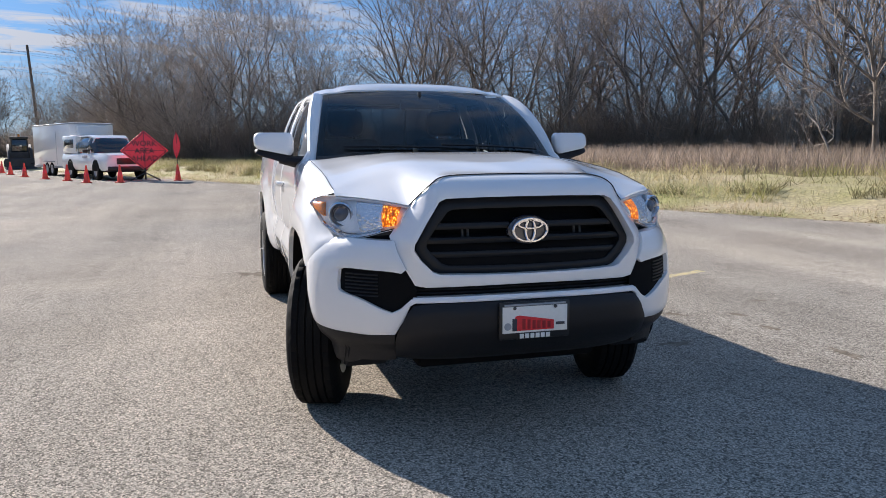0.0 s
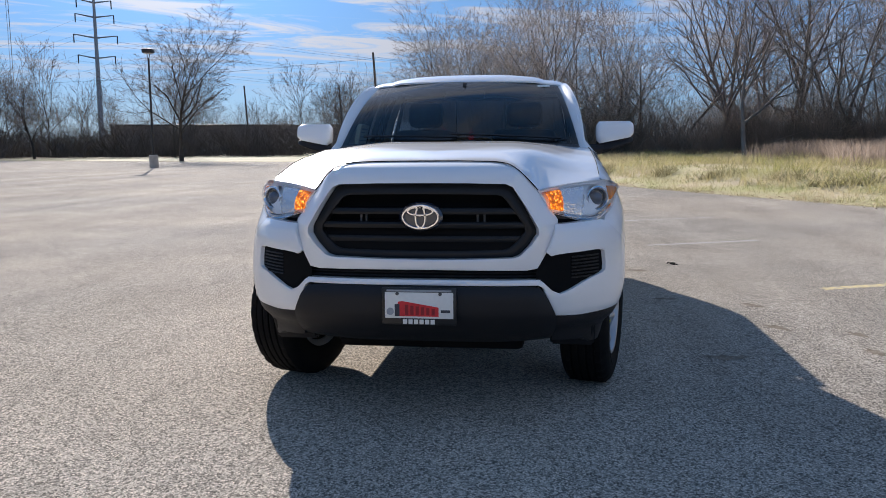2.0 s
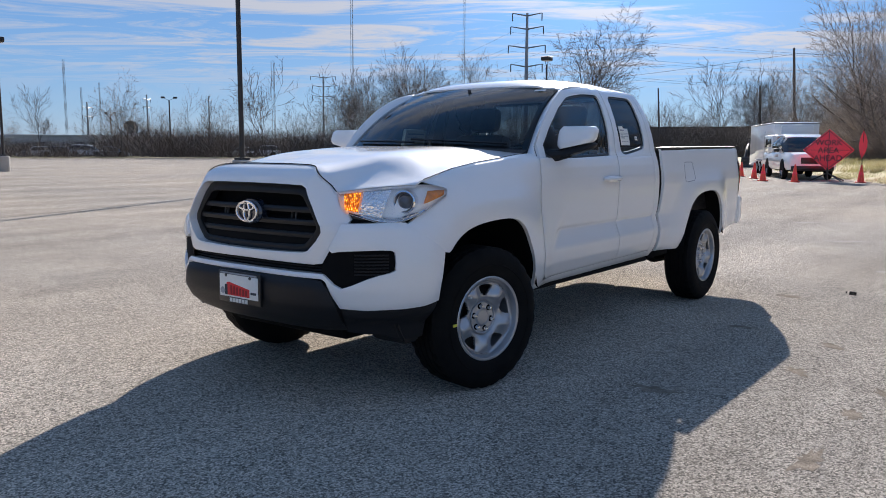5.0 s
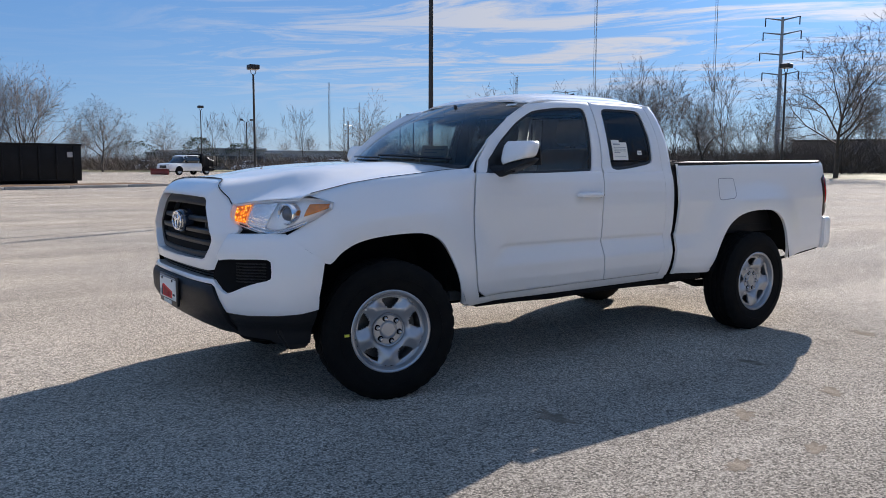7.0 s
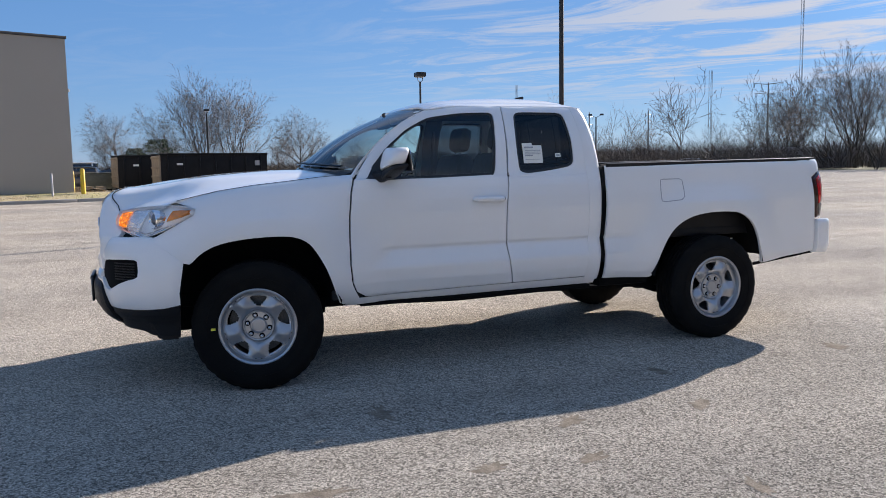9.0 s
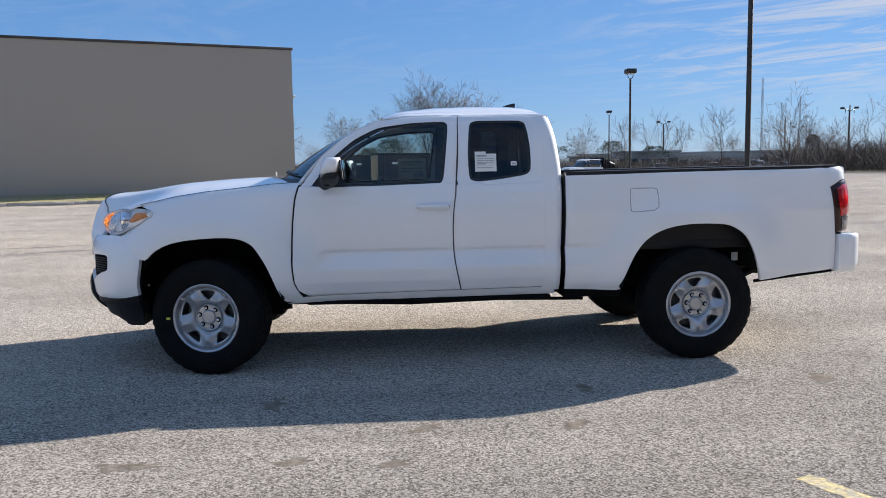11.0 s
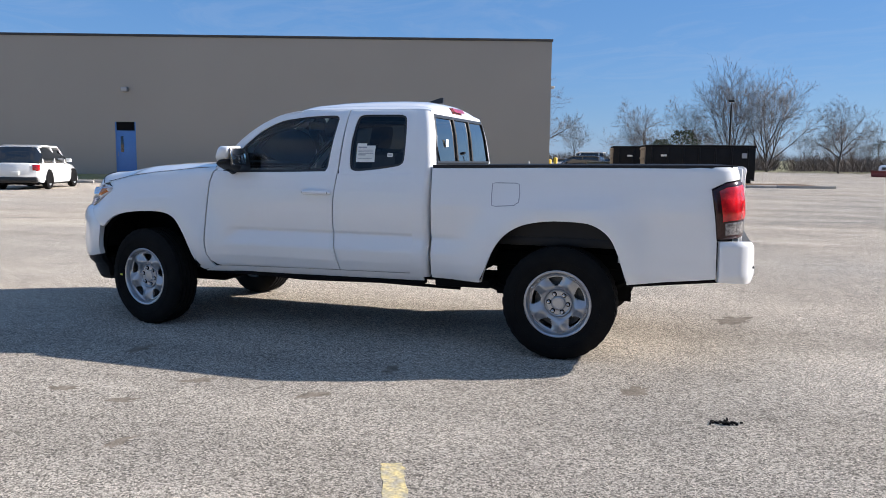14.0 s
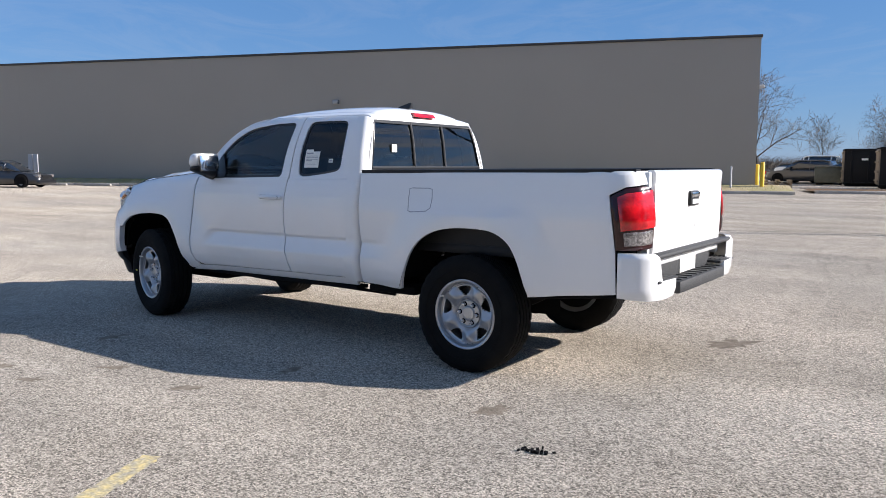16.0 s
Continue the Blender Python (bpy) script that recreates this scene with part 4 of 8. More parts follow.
def ring(bm, ry, rz, cz, fat, up, segs=40):
    loops = []
    for k in range(segs):
        t = k * math.tau / segs
        row = []
        for m in range(6):
            a = m * math.tau / 6
            e = fat * math.cos(a)
            c = skin(q_y(0.0) + 1e-5, 0.945, 0, True)
            row.append(bm.verts.new(Vector((c.x + 0.030 - up - fat * 0.8 * math.sin(a), (ry + e) * math.cos(t), cz + (rz + e) * math.sin(t)))))
        loops.append(row)
    for k in range(segs):
        for m in range(6):
            bm.faces.new((loops[k][m], loops[k][(m + 1) % 6], loops[(k + 1) % segs][(m + 1) % 6], loops[(k + 1) % segs][m]))


bm = bmesh.new()
c = skin(1e-5, 0.945, 0, True)
lathe(bm, [(0.001, 0.008), (0.9, 0.006), (1.0, -0.004), (1.0, -0.05)], 40, "x")
bmesh.ops.scale(bm, vec=(-1, 0.095, 0.064), verts=bm.verts)
bmesh.ops.translate(bm, vec=(c.x + 0.034, 0, 0.943), verts=bm.verts)
bmesh.ops.recalc_face_normals(bm, faces=bm.faces)
badge = part("front_badge", bm, material("dark_badge", (0.02, 0.028, 0.045), 0.15, spread=0.05, coat=1.0), grille, "oval chrome badge on a dark disc")
for ry, rz, cz in ((0.077, 0.049, 0.943), (0.054, 0.0175, 0.968), (0.021, 0.0455, 0.943)):
    bm = bmesh.new()
    ring(bm, ry, rz, cz, 0.0058, 0.012)
    part("chrome_oval", bm, M_CHROME, badge)

# ---- front bumper ----
core = sheet("bumper_core", np.array([[(q, z) for z in np.linspace(0.55, 0.93, 8)] for q in np.linspace(-q_x(-0.45), q_x(-0.45), 45)]),
             on_skin(1, -0.055), M_BLACK, pickup, "black bumper backing", flange=0)
for sg, _ in FLANKS:
    out_keys = yz([(0.540, 0.792), (0.575, 0.860), (0.592, 0.907)]) + [(q_x(-0.63), 0.914), (q_x(-0.58), 0.912)] + [(q_x(-0.50), 0.845), (q_x(-0.41), 0.770), (q_x(-0.428), 0.66), (q_x(-0.438), 0.60), (q_x(-0.436), 0.535)] \
        + [(q_x(-0.52), 0.518), (q_x(-0.62), 0.510)] + yz([(0.70, 0.505), (0.590, 0.512), (0.555, 0.57), (0.525, 0.638), (0.495, 0.655)])
    in_keys = yz([(0.560, 0.775), (0.59, 0.781), (0.63, 0.785)]) + yz([(0.68, 0.787), (0.715, 0.789), (0.752, 0.790), (0.780, 0.788), (0.790, 0.778), (0.792, 0.73), (0.790, 0.695)]) \
        + yz([(0.777, 0.683), (0.745, 0.672), (0.70, 0.652), (0.640, 0.622), (0.600, 0.608), (0.565, 0.625), (0.520, 0.668)])
    sheet("bumper_cover", strip(out_keys, in_keys, 4, 10), on_skin(sg, 0.0), M_PAINT, pickup, flange=0.05, lip=0.003)
    g = np.array([[(q_y(y), z) for z in np.linspace(0.60, 0.80, 9)] for y in np.linspace(0.50, 0.80, 12)])
    bezel = sheet("fog_bezel", g, on_skin(sg, -0.020), M_BLACK, pickup, flange=0)
    for k in range(7):
        tube_part("bezel_rib", [skin(sg * q_y(y), 0.675 + 0.015 * k, 0.017) for y in np.linspace(0.655, 0.775, 6)], 0.0038, M_PLASTIC, bezel, 5)
# thin white lip across the middle, over the black lower bumper
sheet("bumper_lip", np.array([[(q_y(y), z) for z in (0.650, 0.658, 0.666, 0.673)] for y in np.linspace(-0.515, 0.515, 21)]),
      lambda p, d: skin(p[0], p[1], d - 0.006 + abs(p[1] - 0.662) * 0.5, True), M_PAINT, pickup, flange=0.05)
g = np.array([[(q_y(y), z) for z in np.linspace(0.668, 0.722, 5)] for y in np.linspace(-0.55, 0.55, 25)])
slot = sheet("lower_intake", g, lambda p, d: skin(p[0], p[1], d + 0.055, True), M_BLACK, pickup, flange=0)
for z in (0.685, 0.700):
    bm = bmesh.new()
    add_tube(bm, [skin(q_y(y), z, 0.04, True) for y in np.linspace(-0.52, 0.52, 13)], 0.004, 5)
    part("intake_bar", bm, M_PLASTIC, slot)
lo_top = yz([(y, 0.646 if abs(y) < 0.49 else 0.640) for y in np.linspace(-0.51, 0.51, 15)])
lo_bot = [(q_y(y), 0.372 + 0.02 * (abs(y) / 0.6) ** 4) for y in np.linspace(-0.60, 0.60, 15)]
lo_l = yz([(-0.60, 0.392), (-0.585, 0.49), (-0.575, 0.525), (-0.54, 0.60), (-0.51, 0.640)])
lo_r = [(-a, b) for a, b in lo_l]
lower = sheet("lower_bumper", coons(lo_bot, lo_r, lo_top, lo_l, 33, 14), on_skin(1, 0.004, True), M_PLASTIC, pickup, "grained black lower bumper", flange=0.06, lip=0.008)
for sg, _ in FLANKS:
    top = yz([(0.592, 0.508), (0.70, 0.501)]) + [(q_x(-0.62), 0.506), (q_x(-0.52), 0.514), (q_x(-0.44), 0.530)]
    bot = yz([(0.60, 0.388), (0.66, 0.382)]) + [(q_x(-0.68), 0.372), (q_x(-0.62), 0.350), (q_x(-0.55), 0.346), (q_x(-0.45), 0.346)]
    sheet("bumper_corner", coons(bot, [bot[-1], top[-1]], top, [bot[0], top[0]], 22, 8), lambda p, d, s=sg: skin(s * p[0], max(p[1], 0.43), d + 0.004 + 0.04 * max(0, 0.47 - p[1]) / 0.17) + Vector((0, 0, min(0, p[1] - 0.43))), M_PLASTIC, pickup, flange=0.05)
    bm = bmesh.new()
    vs = []
    for y in (0.56, 0.765):
        for x, z in ((-0.62, 0.46), (-0.605, 0.40), (-0.55, 0.318), (-0.44, 0.316), (-0.43, 0.50)):
            vs.append(bm.verts.new((x, sg * y, z)))
    bm.faces.new(vs[:5])
    bm.faces.new(vs[5:][::-1])
    for k in range(5):
        bm.faces.new((vs[k], vs[(k + 1) % 5], vs[5 + (k + 1) % 5], vs[5 + k]))
    bmesh.ops.recalc_face_normals(bm, faces=bm.faces)
    bmesh.ops.bevel(bm, geom=bm.edges[:], offset=0.012, segments=2, affect="EDGES")
    part("air_deflector", bm, M_PLASTIC, pickup)

# dealer plate
plate = box_part("dealer_plate", (-0.9260, -0.162, 0.484), (-0.9100, 0.162, 0.645), M_TRIM, pickup, 0.006, "white dealer plate in a black frame with a red wedge")
box_part("plate_face", (-0.9290, -0.148, 0.513), (-0.9240, 0.148, 0.626), M_PAPER, plate, 0.001)
bm = bmesh.new()
pts = [(0.105, 0.522), (0.090, 0.585), (0.072, 0.588), (-0.085, 0.562), (-0.085, 0.522)]
f = [bm.verts.new((-0.9310, y, z)) for y, z in pts]
b2 = [bm.verts.new((-0.9280, y, z)) for y, z in pts]
bm.faces.new(f)
bm.faces.new(b2[::-1])
for k in range(5):
    bm.faces.new((f[k], f[(k + 1) % 5], b2[(k + 1) % 5], b2[k]))
bmesh.ops.recalc_face_normals(bm, faces=bm.faces)
part("red_wedge", bm, M_PRINTRED, plate)
box_part("dark_wedge_side", (-0.9315, 0.084, 0.522), (-0.9305, 0.105, 0.575), M_INK, plate, 0)
box_part("web_bar", (-0.9305, -0.14, 0.629), (-0.9262, 0.14, 0.637), M_PRINTGREY, plate, 0.001)
for k in range(6):
    box_part("name_bar", (-0.9305, 0.052 - 0.024 * k, 0.488), (-0.9262, 0.070 - 0.024 * k, 0.508), M_PAPER, plate, 0.001)
    box_part("wedge_bar", (-0.9320, 0.046 - 0.023 * k, 0.528), (-0.9308, 0.060 - 0.023 * k, 0.572 - 0.0030 * k), M_WEDGEINK, plate, 0)
box_part("dark_mark", (-0.9305, -0.135, 0.539), (-0.9288, -0.095, 0.551), M_INK, plate, 0)
bm = bmesh.new()
lathe(bm, [(0.0005, -0.9308), (0.016, -0.9306), (0.016, -0.9288)], 20, "x", (0, 0.125, 0.542))
part("round_mark", bm, M_PRINTGREY, plate)
for y in (-0.092, 0.094):
    bm = bmesh.new()
    lathe(bm, [(0.0005, -0.9360), (0.007, -0.9340), (0.008, -0.9280)], 12, "x", (0, y, 0.620))
    part("screw", bm, M_STEEL, plate)
# ---- headlamps ----
HL_BOT = [(-0.748, 0.545, 0.957), (-0.708, 0.615, 0.937), (-0.655, 0.690, 0.912), (-0.605, 0.768, 0.909), (-0.482, 0.838, 0.960), (-0.352, 0.866, 1.030)]
for sg, _ in FLANKS:
    tp = smooth_line([(x, sg * y, z) for x, y, z in HL_TOP], 5)
    bt = smooth_line([(x, sg * y, z) for x, y, z in HL_BOT], 5)
    g = strip([tuple(p) for p in bt], [tuple(p) for p in tp], 1, 9)
    inward = Vector((0.75, -sg * 0.62, 0)).normalized()

    def lens(p, depth, n=inward):
        return Vector(p) + n * depth
    for j, k in enumerate(np.sin(np.linspace(0, math.pi, 9))):
        for i in range(g.shape[0]):
            g[i, j] = Vector(g[i, j]) - inward * 0.022 * k
    lamp = sheet("headlamp", g, lambda p, d: lens(p, d + 0.032), M_REFLECTOR, pickup, "clear headlamp with a lit amber turn lamp", flange=-0.029, lip=0)
    cover = sheet("lamp_cover", g, lens, M_LENS, lamp, flange=0)
    cover.visible_shadow = False
    rim = strip([tuple(p) for p in np.vstack((tp, bt[::-1]))], [tuple(p) for p in np.vstack((tp * 0.993 + g.mean((0, 1)) * 0.007, bt[::-1] * 0.985 + g.mean((0, 1)) * 0.015))], 1, 2, True)
    sheet("lamp_seal", rim, lambda p, d: lens(p, d - 0.002), M_REFLECTOR, lamp, flange=0.02, closed=True)

    def spot(t, h, depth):
        """A place inside the lamp: t along it, h up, depth below the cover."""
        i = t * (g.shape[0] - 1)
        a = g[int(i)] + (g[min(int(i) + 1, g.shape[0] - 1)] - g[int(i)]) * (i - int(i))
        j = h * 8
        return lens(a[int(j)] + (a[min(int(j) + 1, 8)] - a[int(j)]) * (j - int(j)), depth)
    # projector: bezel ring, dark cup and lens ball
    c = spot(0.57, 0.56, 0.016)
    turn = Vector((-1, 0, 0)).rotation_difference(-Vector((0.93, -sg * 0.36, 0))).to_matrix().to_4x4()
    for nm, prof, mat in (("projector_ring", [(0.034, 0.03), (0.041, 0.002), (0.049, -0.006), (0.055, 0.0), (0.056, 0.05)], M_CHROME),
                          ("projector_lens", [(0.0005, -0.010), (0.016, -0.008), (0.028, 0.0), (0.036, 0.014)], M_PROJECTOR)):
        bm = bmesh.new()
        lathe(bm, prof, 28, "x")
        bmesh.ops.transform(bm, matrix=Matrix.Translation(c) @ turn, verts=bm.verts)
        bmesh.ops.recalc_face_normals(bm, faces=bm.faces)
        part(nm, bm, mat, lamp)

    def cell(nm, t0, t1, h0, h1, depth, mat, flute=0):
        rows = np.array([[tuple(spot(t, h, depth - (0.006 if flute and (i + j) % 2 else 0))) for j, h in enumerate(np.linspace(h0, h1, 9))] for i, t in enumerate(np.linspace(t0, t1, 13))])
        sheet(nm, rows, lens, mat, lamp, flange=0.03)
    # turn lamp: upright teeth, their forward faces lit, their outward faces clear
    lit, clear = bmesh.new(), bmesh.new()
    hs = np.linspace(0.16, 0.86, 7)
    teeth = np.linspace(0.05, 0.185, 8)
    for t0, t1 in zip(teeth, teeth[1:]):
        a = [spot(t0, h, 0.007) for h in hs]
        b = [spot(t1, h, 0.007) for h in hs]
        m = [(p + q) / 2 + inward * 0.010 for p, q in zip(a, b)]
        for bmx, l0, l1 in ((clear, a, m), (lit, m, b)):
            v0, v1 = [bmx.verts.new(p) for p in l0], [bmx.verts.new(p) for p in l1]
            for k in range(6):
                bmx.faces.new((v0[k], v1[k], v1[k + 1], v0[k + 1]))
    turn_lamp = part("turn_lamp", lit, M_LIT, lamp, "lit amber turn lamp", 5)
    part("clear_facet", clear, M_LIT, turn_lamp, "", 5)
    cell("high_beam_reflector", 0.20, 0.41, 0.12, 0.88, 0.013, M_FACETS, 1)
    cell("side_reflector", 0.76, 0.965, 0.36, 0.80, 0.008, M_AMBER)
    # stepped chrome shelf along the foot
    sheet("chrome_shelf", np.array([[tuple(spot(t, 0.03 + 0.045 * k, 0.004 + 0.006 * (k % 2) + 0.002 * k)) for k in range(4)] for t in np.linspace(0.22, 0.80, 20)]), lens, M_CHROME, lamp, flange=0.01)
    # dark filler under the lamp's inner end
    sheet("lamp_filler", strip([tuple(Vector(p) + Vector((0.02, 0, 0.004))) for p in bt[:10]], [tuple(Vector(p) + Vector((0.03, sg * 0.01, -0.035))) for p in bt[:10]], 1, 3), lens, M_TRIM, pickup, flange=0.03)

# ---- bed ----
Q_TOP = q_r(0.660)
bed = {}
for sg, nm in FLANKS:
    arch = [(float(x), float(z)) for x, z in ARCH_R]
    bottom = xz([(2.338, 0.492), (2.5, 0.487), (2.69, 0.480)] + arch + [(3.68, 0.526), (3.9, 0.553), (4.215, 0.586)])
    left = xz([(2.338, 0.492), (2.342, 1.262)])
    right = xz([(4.215, 0.586), (4.213, 0.657), (4.207, 0.83), (4.190, 0.97), (4.164, 1.148), (4.215, 1.172), (4.255, 1.192)]) + [(q_r(0.72), 1.207), (Q_TOP, 1.212), (Q_TOP, 1.283)]
    top = xz([(2.342, 1.262), (3.3, 1.272), (4.2, 1.281)]) + [(q_r(0.75), 1.283), (Q_TOP, 1.283)]
    bed[sg] = sheet("bed_side", coons(bottom, right, top, left, 96, 60), on_skin(sg), M_PAINT, pickup)
    # rail cap along the top
    cap_o = [tuple(skin(sg * q_x(x), 1.262 + 0.0095 * (x - 2.34), -0.002) + Vector((0, 0, 0.004))) for x in np.linspace(2.345, 4.315, 14)]
    cap_i = [(x, y - sg * 0.07, z) for x, y, z in cap_o]
    sheet("rail_cap", strip(cap_o, cap_i, 1, 4), lambda p, d: Vector(p) + Vector((0, 0, 0.014 - d)), M_PLASTIC, bed[sg], "black plastic rail cap", flange=0.028, lip=0.005)
    # inner wall
    sheet("inner_wall", coons([(2.36, 0.80), (4.30, 0.80)], [(4.30, 0.80), (4.30, 1.27)], [(2.36, 1.262), (4.30, 1.278)], [(2.36, 0.80), (2.36, 1.262)], 6, 4),
          lambda p, d, s=sg: Vector((p[0], s * (0.745 - d), p[1])), M_PLASTIC, bed[sg], flange=0)
    if sg < 0:
        fl = [(2.772, 1.158), (2.80, 1.164), (2.93, 1.164), (2.958, 1.156), (2.966, 1.09), (2.962, 1.035), (2.93, 1.012), (2.80, 1.002), (2.772, 1.010), (2.768, 1.08)]
        sheet("fuel_door_gap", strip(xz(fl), xz(inset(fl, 0.006, True)), 4, 2, True), on_skin(sg, 0.0012), M_PRINTGREY, bed[sg], flange=0.001, lip=0, closed=True)
    # wheel well liners and hub of the arches
for x0, line, dy in ((0.0, ARCH_F, 0.0), (3.235, ARCH_R, 0.0)):
    for sg, _ in FLANKS:
        pts = resample(line, 30)
        g = np.array([[(p[0] + (p[0] - x0) * (0.05 if k else 0.0), sg * (y if k or p[0] > -0.3 else 0.83), p[1] + (0.06 if k else 0.0)) for k, y in enumerate((0.895, 0.82, 0.60, 0.42))] for p in pts])
        liner = sheet("wheel_well_liner", g, lambda p, d: Vector(p), M_BLACK, pickup, "black wheel well liner", flange=0)
        sheet("inner_panel", np.array([[(p[0], sg * 0.42, z) for z in np.linspace(0.34, p[1] + 0.06, 4)] for p in pts]), lambda p, d: Vector(p), M_BLACK, liner, flange=0)
box_part("bed_floor", (2.36, -0.745, 0.74), (4.31, 0.745, 0.80), M_PLASTIC, pickup, 0.004)
box_part("bed_front_wall", (2.336, -0.80, 0.60), (2.362, 0.80, 1.258), M_PLASTIC, pickup, 0.004)

# tailgate
def gate(p, depth):
    y, z = p
    x = lerp_table([(0.70, 4.350), (0.80, 4.360), (0.95, 4.366), (1.15, 4.366), (1.20, 4.365), (1.235, 4.367), (1.26, 4.370), (1.275, 4.368), (1.288, 4.350)], z)
    # shallow pressed band low on the panel
    x -= 0.006 * smoothstep((z - 0.90) / 0.03) * (1 - smoothstep((z - 1.0) / 0.02)) * (1 - smoothstep((abs(y) - 0.40) / 0.08))
    return Vector((x - depth, y, z))


tailgate = sheet("tailgate", np.array([[(y, z) for z in np.concatenate((np.linspace(0.735, 1.2, 32), np.linspace(1.21, 1.288, 9)))] for y in np.linspace(-0.655, 0.655, 44)]), gate, M_PAINT, pickup, flange=0.04, lip=0.006)
box_part("inner_face", (4.30, -0.65, 0.74), (4.335, 0.65, 1.275), M_PLASTIC, tailgate, 0.004)
hd = box_part("gate_handle", (4.362, -0.085, 1.062), (4.386, 0.085, 1.158), M_TRIM, tailgate, 0.012, "black and chrome gate handle")
box_part("handle_blade", (4.384, -0.075, 1.118), (4.392, 0.075, 1.148), M_CHROME, hd, 0.004)
box_part("handle_recess", (4.383, -0.06, 1.075), (4.389, 0.06, 1.105), M_REFLECTOR, hd, 0.003)
for k in range(6):
    y = -0.30 + k * 0.095
    box_part("pressed_mark", (4.358, y, 0.915), (4.3635, y + 0.065, 0.975), M_PAINT, tailgate, 0.0025)
for sg, _ in FLANKS:
    # body post between bed side and gate
    box_part("corner_post", (4.24, min(sg * 0.658, sg * 0.70), 0.70), (4.342, max(sg * 0.658, sg * 0.70), 1.279), M_PAINT, bed[sg], 0.012)
    # tail lamp wraps the corner
    left = [(q_x(4.211), 0.838), (q_x(4.197), 0.97), (q_x(4.171), 1.138)]
    right = [(q_r(0.662), 0.850), (q_r(0.662), 1.03), (q_r(0.668), 1.204)]
    bot = [(q_x(4.211), 0.838), (q_r(0.75), 0.842), (q_r(0.662), 0.850)]
    top = [(q_x(4.171), 1.138), (q_x(4.215), 1.164), (q_x(4.255), 1.184), (q_r(0.72), 1.200), (q_r(0.668), 1.204)]
    g = coons(bot, right, top, left, 22, 28)
    lampt = sheet("tail_lamp", g, on_skin(sg, 0.004), M_REDDARK, pickup, "red tail lamp with a smoked lower band", flange=0.03, lip=0.006)
    sheet("red_lens", g[3:22, 9:26], on_skin(sg, 0.010), M_REDLENS, lampt, flange=0.008)
    sheet("reversing_lamp", g[4:20, 2:9], on_skin(sg, 0.010), M_CLEARLAMP, lampt, flange=0.008)

# ---- rear bumper ----
CAP = resample(smooth_line([(4.230, 0.863), (4.27, 0.858), (4.34, 0.842), (4.395, 0.806), (4.425, 0.755), (4.440, 0.69), (4.447, 0.60), (4.450, 0.50)], 6), 80)
for sg, _ in FLANKS:
    def cap(p, depth, s=sg):
        t, z = p
        k = min(max(t, 0.0), 1.0) * 79
        a = CAP[int(k)] + (CAP[min(int(k) + 1, 79)] - CAP[int(k)]) * (k - int(k))
        tuck = 0.016 * smoothstep((0.62 - z) / 0.06) + 0.010 * smoothstep((z - 0.80) / 0.025)
        return Vector((a[0] - (tuck + depth) * (0.3 + 0.7 * t), s * (a[1] - (tuck + depth) * (1 - 0.6 * t)), z))
    bot = [(0.0, 0.570), (0.35, 0.560), (0.75, 0.556), (1.0, 0.560)]
    top = [(0.0, 0.824), (0.30, 0.826), (0.46, 0.824), (0.53, 0.800), (0.565, 0.70), (0.60, 0.668), (1.0, 0.664)]
    rear_cap = sheet("bumper_end", coons(bot, [(1.0, 0.560), (1.0, 0.664)], top, [(0.0, 0.570), (0.0, 0.70), (0.0, 0.824)], 40, 16), cap, M_PAINT, pickup, "white bumper end with a cut-out step", flange=0.05, lip=0.006)
    corner = box_part("corner_step", (4.24, min(sg * 0.44, sg * 0.752), 0.655), (4.436, max(sg * 0.44, sg * 0.752), 0.672), M_STEP, rear_cap, 0.005)
    for k in range(5):
        box_part("tread_bar", (4.285 + 0.03 * k, min(sg * 0.50, sg * 0.735), 0.671), (4.297 + 0.03 * k, max(sg * 0.50, sg * 0.735), 0.678), M_STEP, corner, 0.002)
    box_part("step_riser", (4.25, min(sg * 0.43, sg * 0.76), 0.66), (4.30, max(sg * 0.43, sg * 0.76), 0.80), M_STEP, rear_cap, 0.01)
step = box_part("step_pad", (4.25, -0.74, 0.786), (4.418, 0.74, 0.815), M_STEP, pickup, 0.012, "dark grey plastic step pad")
box_part("bumper_bar", (4.25, -0.47, 0.60), (4.345, 0.47, 0.79), M_STEP, step, 0.015)
low = box_part("lower_step", (4.28, -0.46, 0.565), (4.460, 0.46, 0.640), M_STEP, step, 0.014)
for k in range(9):
    box_part("tread_bar", (4.30, -0.40 + 0.10 * k, 0.637), (4.445, -0.385 + 0.10 * k, 0.646), M_STEP, low, 0.003)
paper = box_part("paper_plate", (4.346, -0.152, 0.648), (4.352, 0.152, 0.748), M_PAPER, pickup, 0.001, "blank white temporary plate")

